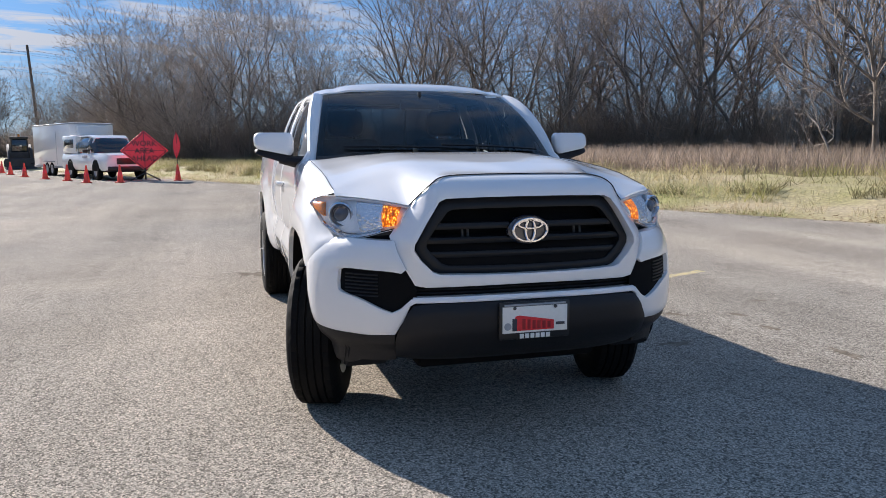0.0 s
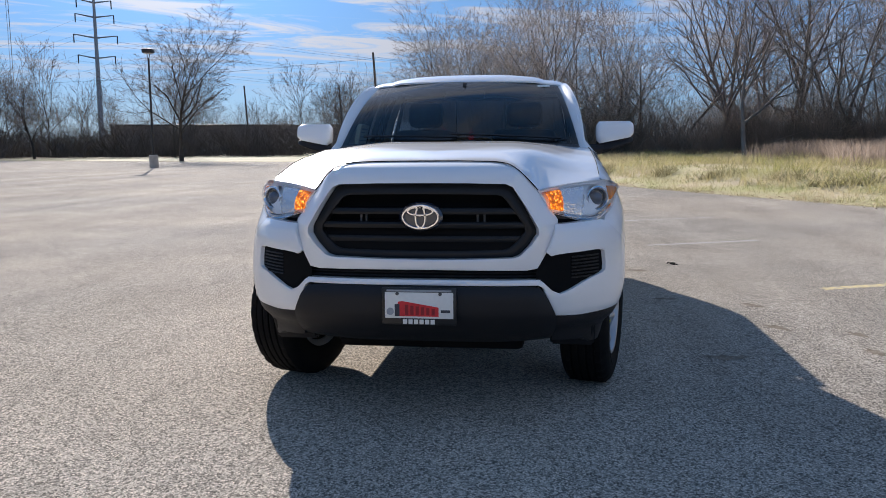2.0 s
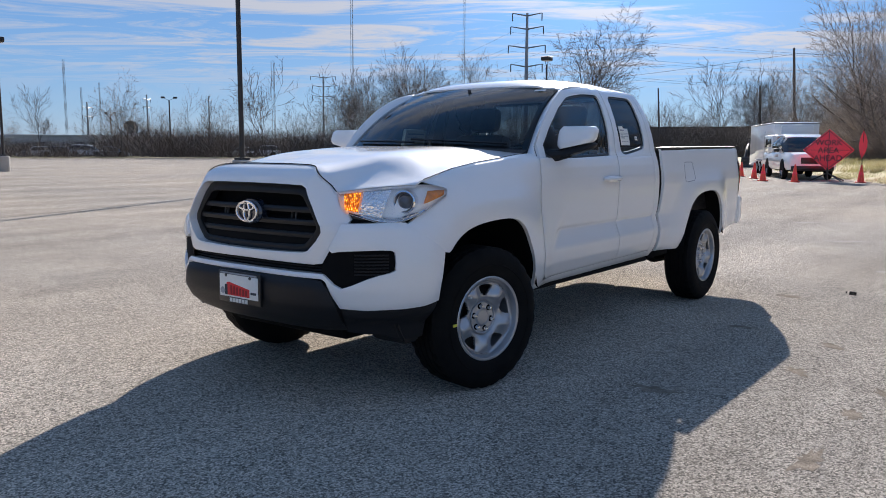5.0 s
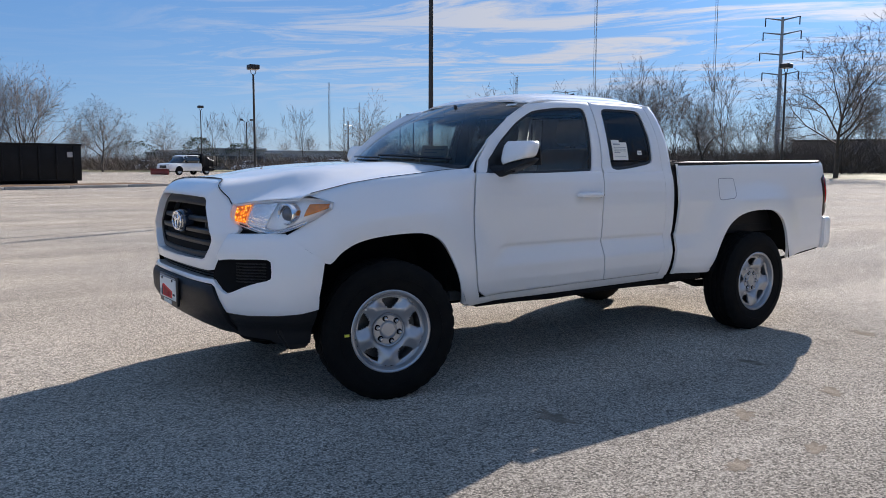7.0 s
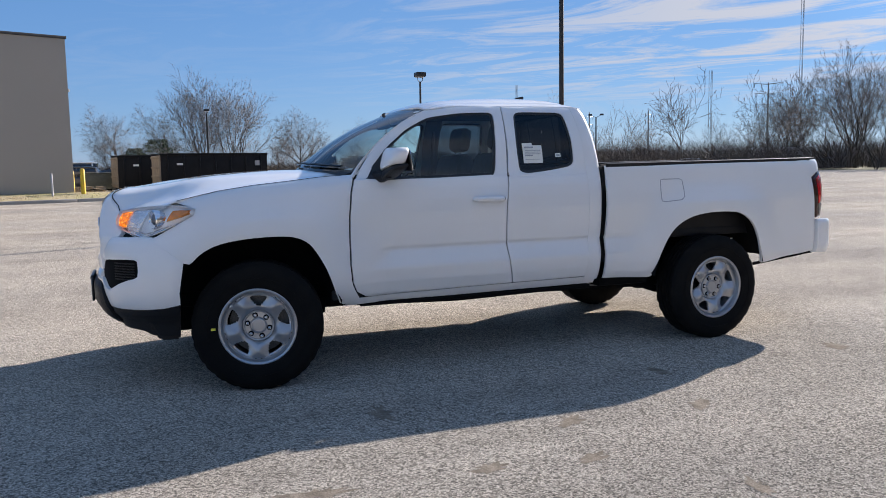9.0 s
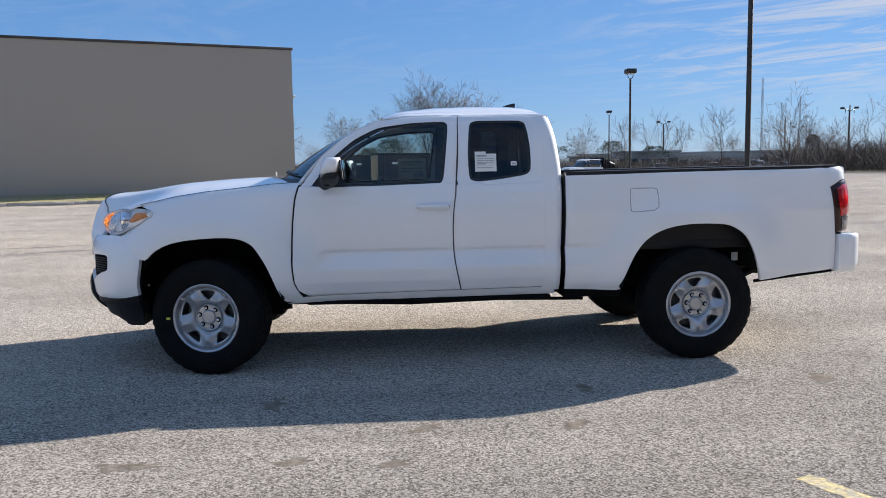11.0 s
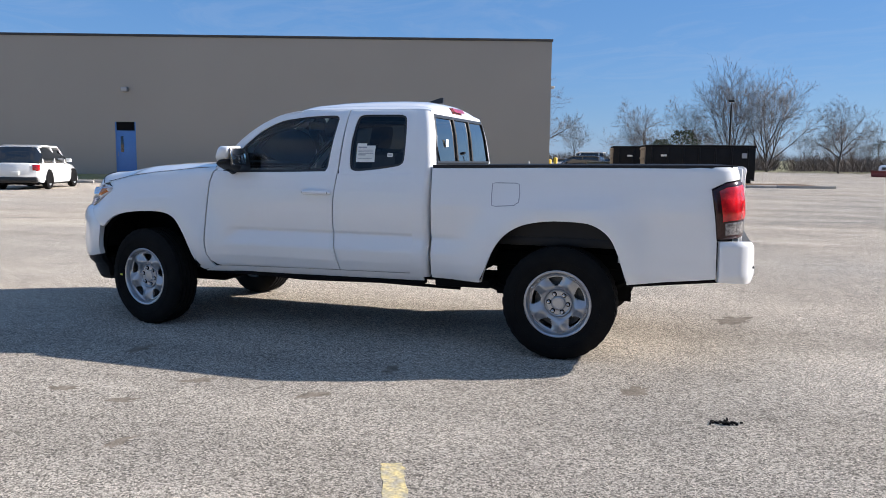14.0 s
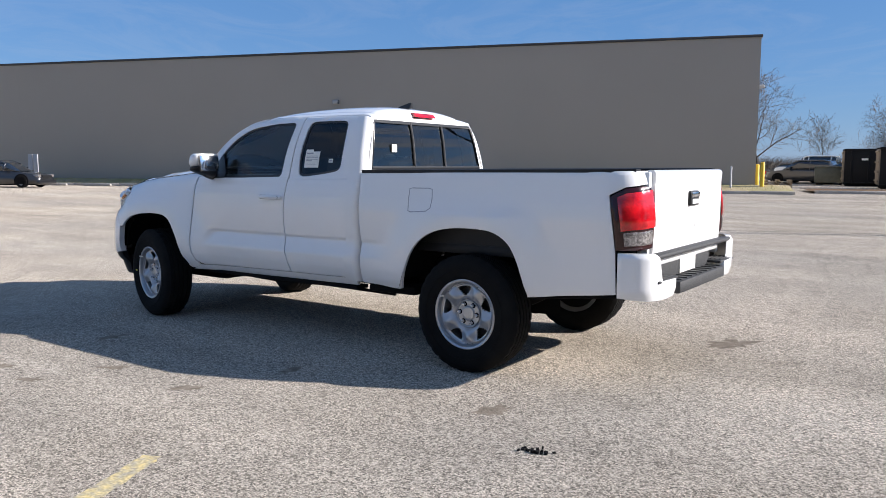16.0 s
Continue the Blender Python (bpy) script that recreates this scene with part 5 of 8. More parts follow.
# ---- mirrors ----
for sg, _ in FLANKS:
    def shell(bm, grow, z0, z1, shear, x0=0.742, x1=0.866):
        ring_n, rows = 20, 7
        loops = []
        for j in range(rows):
            v = j / (rows - 1)
            z = z0 + (z1 - z0) * v
            k = (1 - (2 * v - 1) ** 4) ** 0.5 if 0 < v < 1 else 0.35
            k = 0.72 + 0.28 * k
            row = []
            for i in range(ring_n):
                t = i * math.tau / ring_n
                ca, sa = math.cos(t), math.sin(t)
                ex = math.copysign(abs(ca) ** 0.55, ca)
                ey = math.copysign(abs(sa) ** 0.6, sa)
                yy = 0.950 + 0.116 * ey * k + grow * ey
                xx = (x0 + x1) / 2 + (x1 - x0) / 2 * ex * k * (1 - 0.10 * (ex < 0)) + 0.035 * (v - 0.5)
                xx += 0.05 * (yy - 0.952)
                row.append(bm.verts.new((xx, sg * yy, z + shear * (yy - 0.95) * (1 - v))))
            loops.append(row)
        for a, b in zip(loops, loops[1:]):
            for i in range(ring_n):
                bm.faces.new((a[i], a[(i + 1) % ring_n], b[(i + 1) % ring_n], b[i]))
        bm.faces.new(loops[0][::-1])
        bm.faces.new(loops[-1])
        bmesh.ops.recalc_face_normals(bm, faces=bm.faces)
    bm = bmesh.new()
    shell(bm, 0.0, 1.275, 1.391, 0.20)
    mir = part("door_mirror", bm, M_PAINT, pickup, "white door mirror with a black underside", 50)
    bm = bmesh.new()
    shell(bm, -0.004, 1.230, 1.298, 0.30, 0.746, 0.864)
    part("mirror_foot", bm, M_PLASTIC, mir, "", 50)
    tube_part("mirror_arm", [(0.745, sg * 0.775, 1.215), (0.765, sg * 0.84, 1.220), (0.78, sg * 0.92, 1.236)], [0.042, 0.034, 0.026], M_PLASTIC, mir)
    box_part("mirror_bezel", (-0.004, -0.088, -0.062), (0.004, 0.088, 0.062), M_TRIM, mir, 0.003, m=pose(0.884, sg * 0.957, 1.316, 0, -6, sg * 4))
    box_part("mirror_glass", (0.004, -0.082, -0.056), (0.008, 0.082, 0.056), M_CHROME, mir, 0.001, m=pose(0.884, sg * 0.957, 1.316, 0, -6, sg * 4))

# ---- cab interior ----
box_part("cab_floor", (0.45, -0.76, 0.47), (2.26, 0.76, 0.53), M_DASH, pickup, 0.01)
bm = bmesh.new()
prof = [(0.48, 0.75), (0.44, 1.16), (0.55, 1.225), (0.78, 1.215), (0.86, 1.17), (0.84, 1.02), (0.78, 0.80)]
vs = [[bm.verts.new((x, y, z)) for x, z in prof] for y in (-0.72, 0.72)]
bm.faces.new(vs[0])
bm.faces.new(vs[1][::-1])
for k in range(len(prof)):
    bm.faces.new((vs[0][k], vs[0][(k + 1) % 7], vs[1][(k + 1) % 7], vs[1][k]))
bmesh.ops.recalc_face_normals(bm, faces=bm.faces)
part("dashboard", bm, M_DASH, pickup, "dark plastic dashboard")
for sg, _ in FLANKS:
    y = sg * 0.37
    seat = box_part("front_seat", (1.12, y - 0.25, 0.66), (1.62, y + 0.25, 0.82), M_SEAT, pickup, 0.05, "dark grey cloth front seat")
    bm = bmesh.new()
    add_box(bm, (-0.08, -0.24, 0.0), (0.08, 0.24, 0.60), 0.06)
    bmesh.ops.transform(bm, matrix=pose(1.60, y, 0.78, 0, 14, 0), verts=bm.verts)
    part("backrest", bm, M_SEAT, seat)
    bm = bmesh.new()
    add_box(bm, (-0.055, -0.13, 0.0), (0.055, 0.13, 0.19), 0.05)
    bmesh.ops.transform(bm, matrix=pose(1.755, y, 1.385, 0, 10, 0), verts=bm.verts)
    part("headrest", bm, M_SEAT, seat)
    for k in (-0.05, 0.05):
        tube_part("headrest_post", [(1.745, y + k, 1.33), (1.758, y + k, 1.42)], 0.007, M_CHROME, seat, 6)
box_part("rear_bench", (2.02, -0.64, 0.66), (2.22, 0.64, 1.14), M_SEAT, pickup, 0.04)
box_part("console", (0.80, -0.12, 0.55), (1.55, 0.12, 0.86), M_DASH, pickup, 0.03)
bm = bmesh.new()
loops = []
for k in range(32):
    t = k * math.tau / 32
    loops.append([bm.verts.new(pose(1.03, -0.37, 1.09, 0, -62, 0) @ Vector(((0.185 + 0.014 * math.cos(a)) * math.cos(t), (0.185 + 0.014 * math.cos(a)) * math.sin(t), 0.014 * math.sin(a)))) for a in (0, 1.571, 3.142, 4.712)])
for k in range(32):
    for m in range(4):
        bm.faces.new((loops[k][m], loops[k][(m + 1) % 4], loops[(k + 1) % 32][(m + 1) % 4], loops[(k + 1) % 32][m]))
wheel = part("steering_wheel", bm, M_DASH, pickup, "dark steering wheel")
tube_part("steering_column", [(1.03, -0.37, 1.09), (0.82, -0.37, 0.98)], [0.07, 0.05], M_DASH, wheel)
box_part("spoke_bar", (-0.18, -0.03, -0.012), (0.18, 0.03, 0.012), M_DASH, wheel, 0.006, m=pose(1.03, -0.37, 1.09, 0, -62, 0) @ pose(0, 0, 0, 0, 0, 90))
mir = box_part("interior_mirror", (1.02, -0.13, 1.545), (1.045, 0.13, 1.61), M_DASH, pickup, 0.012)
tube_part("mirror_stem", [(1.03, 0, 1.60), (1.035, 0, 1.655)], 0.012, M_DASH, mir)
box_part("headliner", (1.30, -0.52, 1.640), (2.15, 0.52, 1.656), M_SEAT, pickup, 0.004)
for sg, _ in FLANKS:
    sheet("door_lining", coons(xz([(0.66, 0.52), (2.2, 0.52)]), xz([(2.2, 0.52), (2.2, 1.19)]), xz([(0.66, 1.19), (2.2, 1.19)]), xz([(0.66, 0.52), (0.66, 1.19)]), 8, 6), on_skin(sg, -0.07), M_DASH, pickup, flange=0)
    tube_part("seat_belt", [(1.66, sg * 0.66, 1.56), (1.64, sg * 0.70, 1.2), (1.6, sg * 0.72, 0.7)], 0.012, M_SEAT, pickup, 6)
    sheet("pillar_lining", coons(xz([(1.58, 1.19), (1.72, 1.19)]), xz([(1.72, 1.19), (1.72, 1.655)]), xz([(1.58, 1.655), (1.72, 1.655)]), xz([(1.58, 1.19), (1.58, 1.655)]), 4, 6), on_skin(sg, -0.045), M_SEAT, pickup, flange=0)


def sticker(name, sg, x0, x1, z0, z1, up, bars, mat=M_PAPER):
    """Paper on a side window, with plain bars where its print is."""
    g = coons(xz([(x0, z0), (x1, z0)]), xz([(x1, z0), (x1, z1)]), xz([(x0, z1), (x1, z1)]), xz([(x0, z0), (x0, z1)]), 4, 4)
    ob = sheet(name, g, on_skin(sg, up), mat, pickup, flange=0.001, lip=0)
    for a, b, c, d in bars:
        gx0, gx1, gz0, gz1 = x0 + (x1 - x0) * a, x0 + (x1 - x0) * b, z0 + (z1 - z0) * c, z0 + (z1 - z0) * d
        g2 = coons(xz([(gx0, gz0), (gx1, gz0)]), xz([(gx1, gz0), (gx1, gz1)]), xz([(gx0, gz1), (gx1, gz1)]), xz([(gx0, gz0), (gx0, gz1)]), 3, 3)
        sheet("print_bar", g2, on_skin(sg, up + math.copysign(0.0015, up + 0.015)), M_PRINTGREY, ob, flange=0.0005, lip=0)
    return ob


rows = [(0.08, 0.55, 0.84, 0.93)] + [(0.1, 0.9, z, z + 0.035) for z in (0.70, 0.60, 0.50)] + [(0.1, 0.5, 0.40, 0.46), (0.1, 0.85, 0.2, 0.23)]
sticker("window_notice", -1, 1.747, 1.889, 1.288, 1.405, -0.0125, rows)
sticker("notice_header", -1, 1.747, 1.82, 1.405, 1.42, -0.0125, [])
sticker("small_label", -1, 1.985, 2.025, 1.325, 1.352, -0.0125, [(0.2, 0.8, 0.3, 0.7)])
pale = material("pale_price_sheet", (0.66, 0.65, 0.52), 0.7, spread=0.05)
sticker("price_sheet", 1, 1.26, 1.50, 1.225, 1.40, -0.03, [(0.1, 0.9, 0.80, 0.86), (0.1, 0.6, 0.68, 0.72), (0.1, 0.9, 0.5, 0.54), (0.1, 0.9, 0.36, 0.40), (0.55, 0.92, 0.1, 0.28)], pale)
box_part("rear_window_label", (0, -0.028, -0.028), (0.002, 0.028, 0.028), M_PAPER, back, 0, m=Matrix.Translation(cab_back((-0.44, 1.43), -0.004)))

# ---- wheels ----
def build_wheel():
    """One wheel on the origin, its outer face towards -y."""
    w = thing("wheel", "", "")
    R = 0.376
    bm = bmesh.new()
    prof = [(0.212, -0.100), (0.222, -0.108), (0.245, -0.116), (0.285, -0.123), (0.322, -0.121), (0.344, -0.113), (0.359, -0.104), (0.368, -0.094)]
    tread = []
    y = -0.088
    for k in range(5):
        tread += [(R - 0.0005, y), (R, y + 0.004), (R, y + 0.024), (R - 0.0005, y + 0.027)]
        if k < 4:
            tread += [(R - 0.011, y + 0.0285), (R - 0.011, y + 0.0345)]
        y += 0.0372
    prof = prof + tread + [(r, -a) for r, a in prof[::-1]]
    rings_ = lathe(bm, prof, 120, "y")
    # shoulder lugs
    for j in list(range(6, 12)) + list(range(len(prof) - 12, len(prof) - 6)):
        for k, v in enumerate(rings_[j]):
            if k % 4 == 0:
                v.co.x *= 0.984
                v.co.z *= 0.984
    bmesh.ops.recalc_face_normals(bm, faces=bm.faces)
    tyre = part("tyre", bm, M_TYRE, w, "black all-season tyre", 30)
    bm = bmesh.new()
    lathe(bm, [(0.2825, -0.1245), (0.2835, -0.1262), (0.2865, -0.1262), (0.2875, -0.1245)], 96, "y")
    part("moulded_ring", bm, M_TYRE, tyre)
    bm = bmesh.new()
    lathe(bm, [(0.222, -0.105), (0.224, -0.109), (0.219, -0.112), (0.209, -0.109), (0.204, -0.099), (0.201, -0.085), (0.196, -0.060), (0.190, -0.02), (0.19, 0.09), (0.222, 0.108)], 80, "y")
    bmesh.ops.recalc_face_normals(bm, faces=bm.faces)
    rim = part("rim", bm, M_SILVER, w, "silver painted steel rim")
    # disc with five wide spokes, hand holes between them
    bm = bmesh.new()
    n, rad = 160, [0.074, 0.086, 0.092, 0.100, 0.110, 0.118, 0.130, 0.142, 0.155, 0.167, 0.178, 0.186, 0.190, 0.195, 0.2035]
    dep = [-0.046, -0.050, -0.058, -0.069, -0.078, -0.083, -0.087, -0.089, -0.089, -0.088, -0.086, -0.084, -0.074, -0.074, -0.086]
    grid = [[None] * n for _ in rad]
    for i, (r, d) in enumerate(zip(rad, dep)):
        for k in range(n):
            t = k * math.tau / n
            ph = ((t / math.tau * 5 + 0.25) % 1.0) - 0.5      # 0 at a spoke's middle
            spoke = math.exp(-(ph / 0.22) ** 2)
            dd = d - 0.012 * spoke * math.exp(-((r - 0.145) / 0.05) ** 2) + 0.024 * (1 - spoke) * math.exp(-((r - 0.150) / 0.035) ** 2)
            grid[i][k] = bm.verts.new((r * math.cos(t), dd, r * math.sin(t)))
    for i in range(len(rad) - 1):
        for k in range(n):
            t = (k + 0.5) * math.tau / n
            ph = abs(((t / math.tau * 5 + 0.25) % 1.0) - 0.5)
            rm = (rad[i] + rad[i + 1]) / 2
            hole = 0.118 < rm < 0.178 and ph > 0.5 - lerp_table([(0.118, 0.085), (0.130, 0.13), (0.16, 0.205), (0.170, 0.215), (0.178, 0.19)], rm)
            if not hole:
                bm.faces.new((grid[i][k], grid[i][(k + 1) % n], grid[i + 1][(k + 1) % n], grid[i + 1][k]))
    bmesh.ops.recalc_face_normals(bm, faces=bm.faces)
    r = bmesh.ops.extrude_face_region(bm, geom=bm.faces[:])
    bmesh.ops.translate(bm, vec=(0, 0.012, 0), verts=[v for v in r["geom"] if isinstance(v, bmesh.types.BMVert)])
    bmesh.ops.recalc_face_normals(bm, faces=bm.faces)
    part("wheel_disc", bm, M_SILVER, w, "", 50)
    bm = bmesh.new()
    lathe(bm, [(0.089, -0.040), (0.089, -0.062), (0.086, -0.066), (0.081, -0.064), (0.078, -0.058), (0.050, -0.058), (0.045, -0.062), (0.043, -0.068), (0.037, -0.069), (0.035, -0.066), (0.0005, -0.067)], 36, "y")
    bmesh.ops.recalc_face_normals(bm, faces=bm.faces)
    hub = part("hub_cap", bm, M_SILVER, w)
    for k in range(6):
        t = (k + 0.4) * math.tau / 6
        c = (0.064 * math.cos(t), 0, 0.064 * math.sin(t))
        bm = bmesh.new()
        lathe(bm, [(0.0165, -0.056), (0.0165, -0.0588), (0.0005, -0.0590)], 12, "y", c)
        part("lug_hole", bm, M_BLACK, hub)
        bm = bmesh.new()
        lathe(bm, [(0.0105, -0.052), (0.0105, -0.076), (0.006, -0.082), (0.0005, -0.083)], 6, "y", c)
        part("lug_nut", bm, M_CHROME, hub)
    bm = bmesh.new()
    lathe(bm, [(0.17, 0.02), (0.17, -0.002), (0.06, -0.004), (0.0005, -0.004)], 40, "y")
    part("brake_disc", bm, M_STEEL, w)
    bm = bmesh.new()
    lathe(bm, [(0.196, 0.085), (0.10, 0.08), (0.0005, 0.08)], 40, "y")
    part("brake_backplate", bm, M_BLACK, w)
    # narrow slots between disc and rim at the spokes' ends
    for k in range(5):
        t = (k + 0.25) * math.tau / 5
        tube_part("rim_slot", [(0.1925 * math.cos(t + a), -0.0745, 0.1925 * math.sin(t + a)) for a in np.linspace(-0.11, 0.11, 6)], 0.0042, M_BLACK, rim, 6)
    tube_part("valve_stem", [(-0.19, -0.105, 0.012), (-0.196, -0.132, 0.012)], 0.006, M_PAPER, rim, 6)
    return w


STEER = -11.5
base = build_wheel()
base.parent = pickup
base.matrix_basis = pose(3.235, -0.788, 0.375, 0, 29, 0)
for x, sg, steer, spin in ((3.235, 1, 0, 0), (0.0, -1, STEER, 38), (0.0, 1, -17.0, 40)):
    w = copy_thing(base, pose(x, sg * 0.788, 0.375, 0, 0, steer + (180 if sg > 0 else 0)) @ pose(0, 0, 0, 0, spin, 0))
    w.parent = pickup
M_DOT = material("yellow_balance_dot", (0.75, 0.7, 0.08), 0.6)
box_part("balance_mark", (-0.262, -0.1235, -0.008), (-0.236, -0.1195, 0.006), M_DOT, pickup, 0.001, "yellow balance mark", m=pose(0, -0.788, 0.375, 0, 0, STEER))

# ---- underside ----
for y in (-0.40, 0.40):
    box_part("frame_rail", (-0.45, y - 0.05, 0.45), (2.55, y + 0.05, 0.54), M_BLACK, pickup, 0.01)
    box_part("frame_rail", (2.5, y - 0.05, 0.56), (4.25, y + 0.05, 0.66), M_BLACK, pickup, 0.01)
tube_part("rear_axle", [(3.235, -0.70, 0.385), (3.235, 0.70, 0.385)], 0.05, M_BLACK, pickup, 12)
bm = bmesh.new()
bmesh.ops.create_uvsphere(bm, u_segments=16, v_segments=10, radius=0.15)
bmesh.ops.translate(bm, vec=(3.235, 0.05, 0.385), verts=bm.verts)
part("differential", bm, M_BLACK, pickup)
tube_part("front_axle", [(0.0, -0.66, 0.37), (0.0, 0.66, 0.37)], 0.045, M_BLACK, pickup, 10)
box_part("engine_tray", (-0.62, -0.44, 0.30), (0.42, 0.44, 0.40), M_BLACK, pickup, 0.03)
box_part("gearbox", (0.42, -0.22, 0.33), (1.4, 0.22, 0.50), M_BLACK, pickup, 0.04)
box_part("fuel_tank", (1.5, -0.55, 0.425), (2.45, -0.15, 0.54), M_BLACK, pickup, 0.04)
tube_part("exhaust_pipe", [(0.9, 0.30, 0.36), (2.6, 0.32, 0.36), (3.0, 0.45, 0.52), (3.9, 0.50, 0.54), (4.1, 0.62, 0.52)], 0.032, M_STEEL, pickup, 10)
tube_part("drive_shaft", [(1.4, 0.0, 0.42), (3.1, 0.03, 0.40)], 0.04, M_BLACK, pickup, 10)
for sg, _ in FLANKS:
    tube_part("leaf_spring", [(2.6, sg * 0.55, 0.46), (2.95, sg * 0.55, 0.34), (3.235, sg * 0.55, 0.33), (3.5, sg * 0.55, 0.43), (3.8, sg * 0.55, 0.58)], 0.03, M_BLACK, pickup, 6)
    box_part("running_flange", (0.62, min(sg * 0.66, sg * 0.79), 0.425), (2.25, max(sg * 0.66, sg * 0.79), 0.452), M_BLACK, pickup, 0.006)
    box_part("engine_bay_side", (-0.50, min(sg * 0.40, sg * 0.44), 0.38), (0.48, max(sg * 0.40, sg * 0.44), 1.02), M_BLACK, pickup, 0.01)
for sg, _ in FLANKS:
    tube_part("bed_edge_rail", [(3.66, sg * 0.80, 0.510), (3.9, sg * 0.80, 0.538), (4.23, sg * 0.79, 0.572)], 0.012, M_BLACK, pickup, 6)
    box_part("bed_support", (2.34, min(sg * 0.45, sg * 0.76), 0.425), (2.74, max(sg * 0.45, sg * 0.76), 0.485), M_BLACK, pickup, 0.012)
    tube_part("brake_line", [(0.62, sg * 0.70, 0.43), (1.3, sg * 0.69, 0.405), (1.9, sg * 0.70, 0.42), (2.5, sg * 0.66, 0.40)], 0.012, M_BLACK, pickup, 6)
box_part("firewall", (0.44, -0.74, 0.45), (0.48, 0.74, 1.20), M_BLACK, pickup, 0.005)
box_part("engine_block", (-0.40, -0.40, 0.45), (0.40, 0.40, 0.98), M_BLACK, pickup, 0.05)
bm = bmesh.new()
lathe(bm, [(0.20, -0.08), (0.36, -0.10), (0.38, -0.06), (0.38, 0.06), (0.36, 0.10), (0.20, 0.08)], 36, "z", (3.84, 0.0, 0.60))
part("spare_tyre", bm, M_TYRE, pickup)
box_part("well_label", (3.588, -0.602, 0.630), (3.634, -0.598, 0.690), M_PAPER, pickup, 0.001)

# ---- ground ----
def ground_sheet():
    bm = bmesh.new()
    xs = [-2500, -600, -150, -40, 0, 40, 150, 600, 2500]
    vg = [[bm.verts.new((x, y, 0)) for y in xs] for x in xs]
    for i in range(8):
        for j in range(8):
            bm.faces.new((vg[i][j], vg[i + 1][j], vg[i + 1][j + 1], vg[i][j + 1]))
    return tagged(part("ground", bm, M_ASPHALT), "pale worn asphalt of a car park", "asphalt", kind="structure")


ground = ground_sheet()
EDGE0, ALONG, AWAY = Vector((6.8, -9.5)), Vector((0.905, 0.425)), Vector((0.425, -0.905))


def bank_place(s, o):
    """A point s along the lot's grass edge and o away from it."""
    p = EDGE0 + ALONG * s + AWAY * (o + 0.35 * noise.noise((s * 0.12, 3.1, 0)) * max(0, 1 - o / 6))
    z = 0.004 + 0.09 * smoothstep(o / 1.4) + 0.36 * smoothstep((o - 1.2) / 2.4) + 0.45 * smoothstep((o - 4) / 26) + (0.10 * noise.noise((s * 0.25, o * 0.25, 1)) + 0.12 * noise.noise((s * 0.9, o * 0.9, 5))) * smoothstep((o - 1.5) / 3)
    return Vector((p.x, p.y, z))


def grid_sheet(name, place, us, vs, mat, label, category, skirt=0.2):
    verts = [place(u, v) for u in us for v in vs]
    n = len(vs)
    faces = [(i * n + j, (i + 1) * n + j, (i + 1) * n + j + 1, i * n + j + 1) for i in range(len(us) - 1) for j in range(n - 1)]
    base = len(verts)
    verts += [Vector((*place(u, vs[0]).xy, -skirt)) for u in us]
    faces += [(i * n, base + i, base + i + 1, (i + 1) * n) for i in range(len(us) - 1)]
    return tagged(solid(name, verts, faces, mat), label, category, kind="structure")


grid_sheet("ground_grass_bank", bank_place, np.concatenate((np.linspace(-120, -20, 14), np.linspace(-15, 50, 66), np.linspace(55, 140, 14))),
           np.concatenate((np.linspace(0, 3, 10), np.linspace(3.6, 30, 34), np.linspace(36, 120, 10))), M_GRASS,
           "winter grass bank, patchy green and straw", "grass")


def wood_front(s):
    return lerp_table([(-34, 31), (5, 31), (20, 25), (30, 21.5), (39, 15.5), (46, 9), (60, 8), (80, 7)], s)


def blades(name, spots, height, width, lean, mat, label, category):
    """Many thin upright blades, one mesh."""
    verts, faces = [], []
    for p in spots:
        h = height * random.uniform(0.5, 1.3)
        a = random.uniform(0, math.tau)
        w = Vector((math.cos(a), math.sin(a), 0)) * width
        tip = Vector((random.gauss(0, lean), random.gauss(0, lean), 1)) * h
        k = len(verts)
        verts += [p - w, p + w, p + tip * 0.55 + w * 0.7, p + tip, p + tip * 0.55 - w * 0.7]
        faces += [(k, k + 1, k + 2, k + 4), (k + 4, k + 2, k + 3)]
    me = bpy.data.meshes.new(name)
    me.from_pydata([tuple(v) for v in verts], [], faces)
    me.materials.append(mat)
    return tagged(new(name, me), label, category, kind="stuff")


rng = random.Random(4)
random.seed(11)
spots = []
while len(spots) < 48000:
    s, o = rng.uniform(-12, 48), 14 * rng.random() ** 1.7
    if noise.noise((s * 0.5, o * 0.5, 7)) > -0.35 + 0.25 * (o < 0.6):
        spots.append(bank_place(s, o + 0.02))
blades("grass", spots, 0.10, 0.006, 0.5, M_BLADE, "short winter grass along the lot edge", "grass")
spots = []
while len(spots) < 36000:
    s, o = rng.uniform(-14, 60), rng.uniform(1.6, 18)
    if noise.noise((s * 0.22, o * 0.3, 2)) > 0.02:
        spots.append(bank_place(s, o))
blades("straw_grass", spots, 0.34, 0.009, 0.6, M_STRAW, "dry straw tufts on the grass bank", "grass")
spots = []
for k in range(26000):
    s = rng.uniform(-14, 25)
    o = lerp_table([(-14, 9), (12, 8), (25, 13)], s) + 9 * rng.random() ** 1.3 + 0.9 * math.sin(s * 0.7)
    spots.append(bank_place(s, min(o, wood_front(s) - 1)))
blades("dry_reeds", spots, 0.72, 0.013, 0.34, M_REED, "dense band of dry brown reeds", "reeds")
M_TUSSOCK = material("dark_tussocks", (0.26, 0.23, 0.12), 0.9, spread=0.35, scale=0.8, fine=10, tint=(0.17, 0.15, 0.075))
thin(M_TUSSOCK)
spots = []
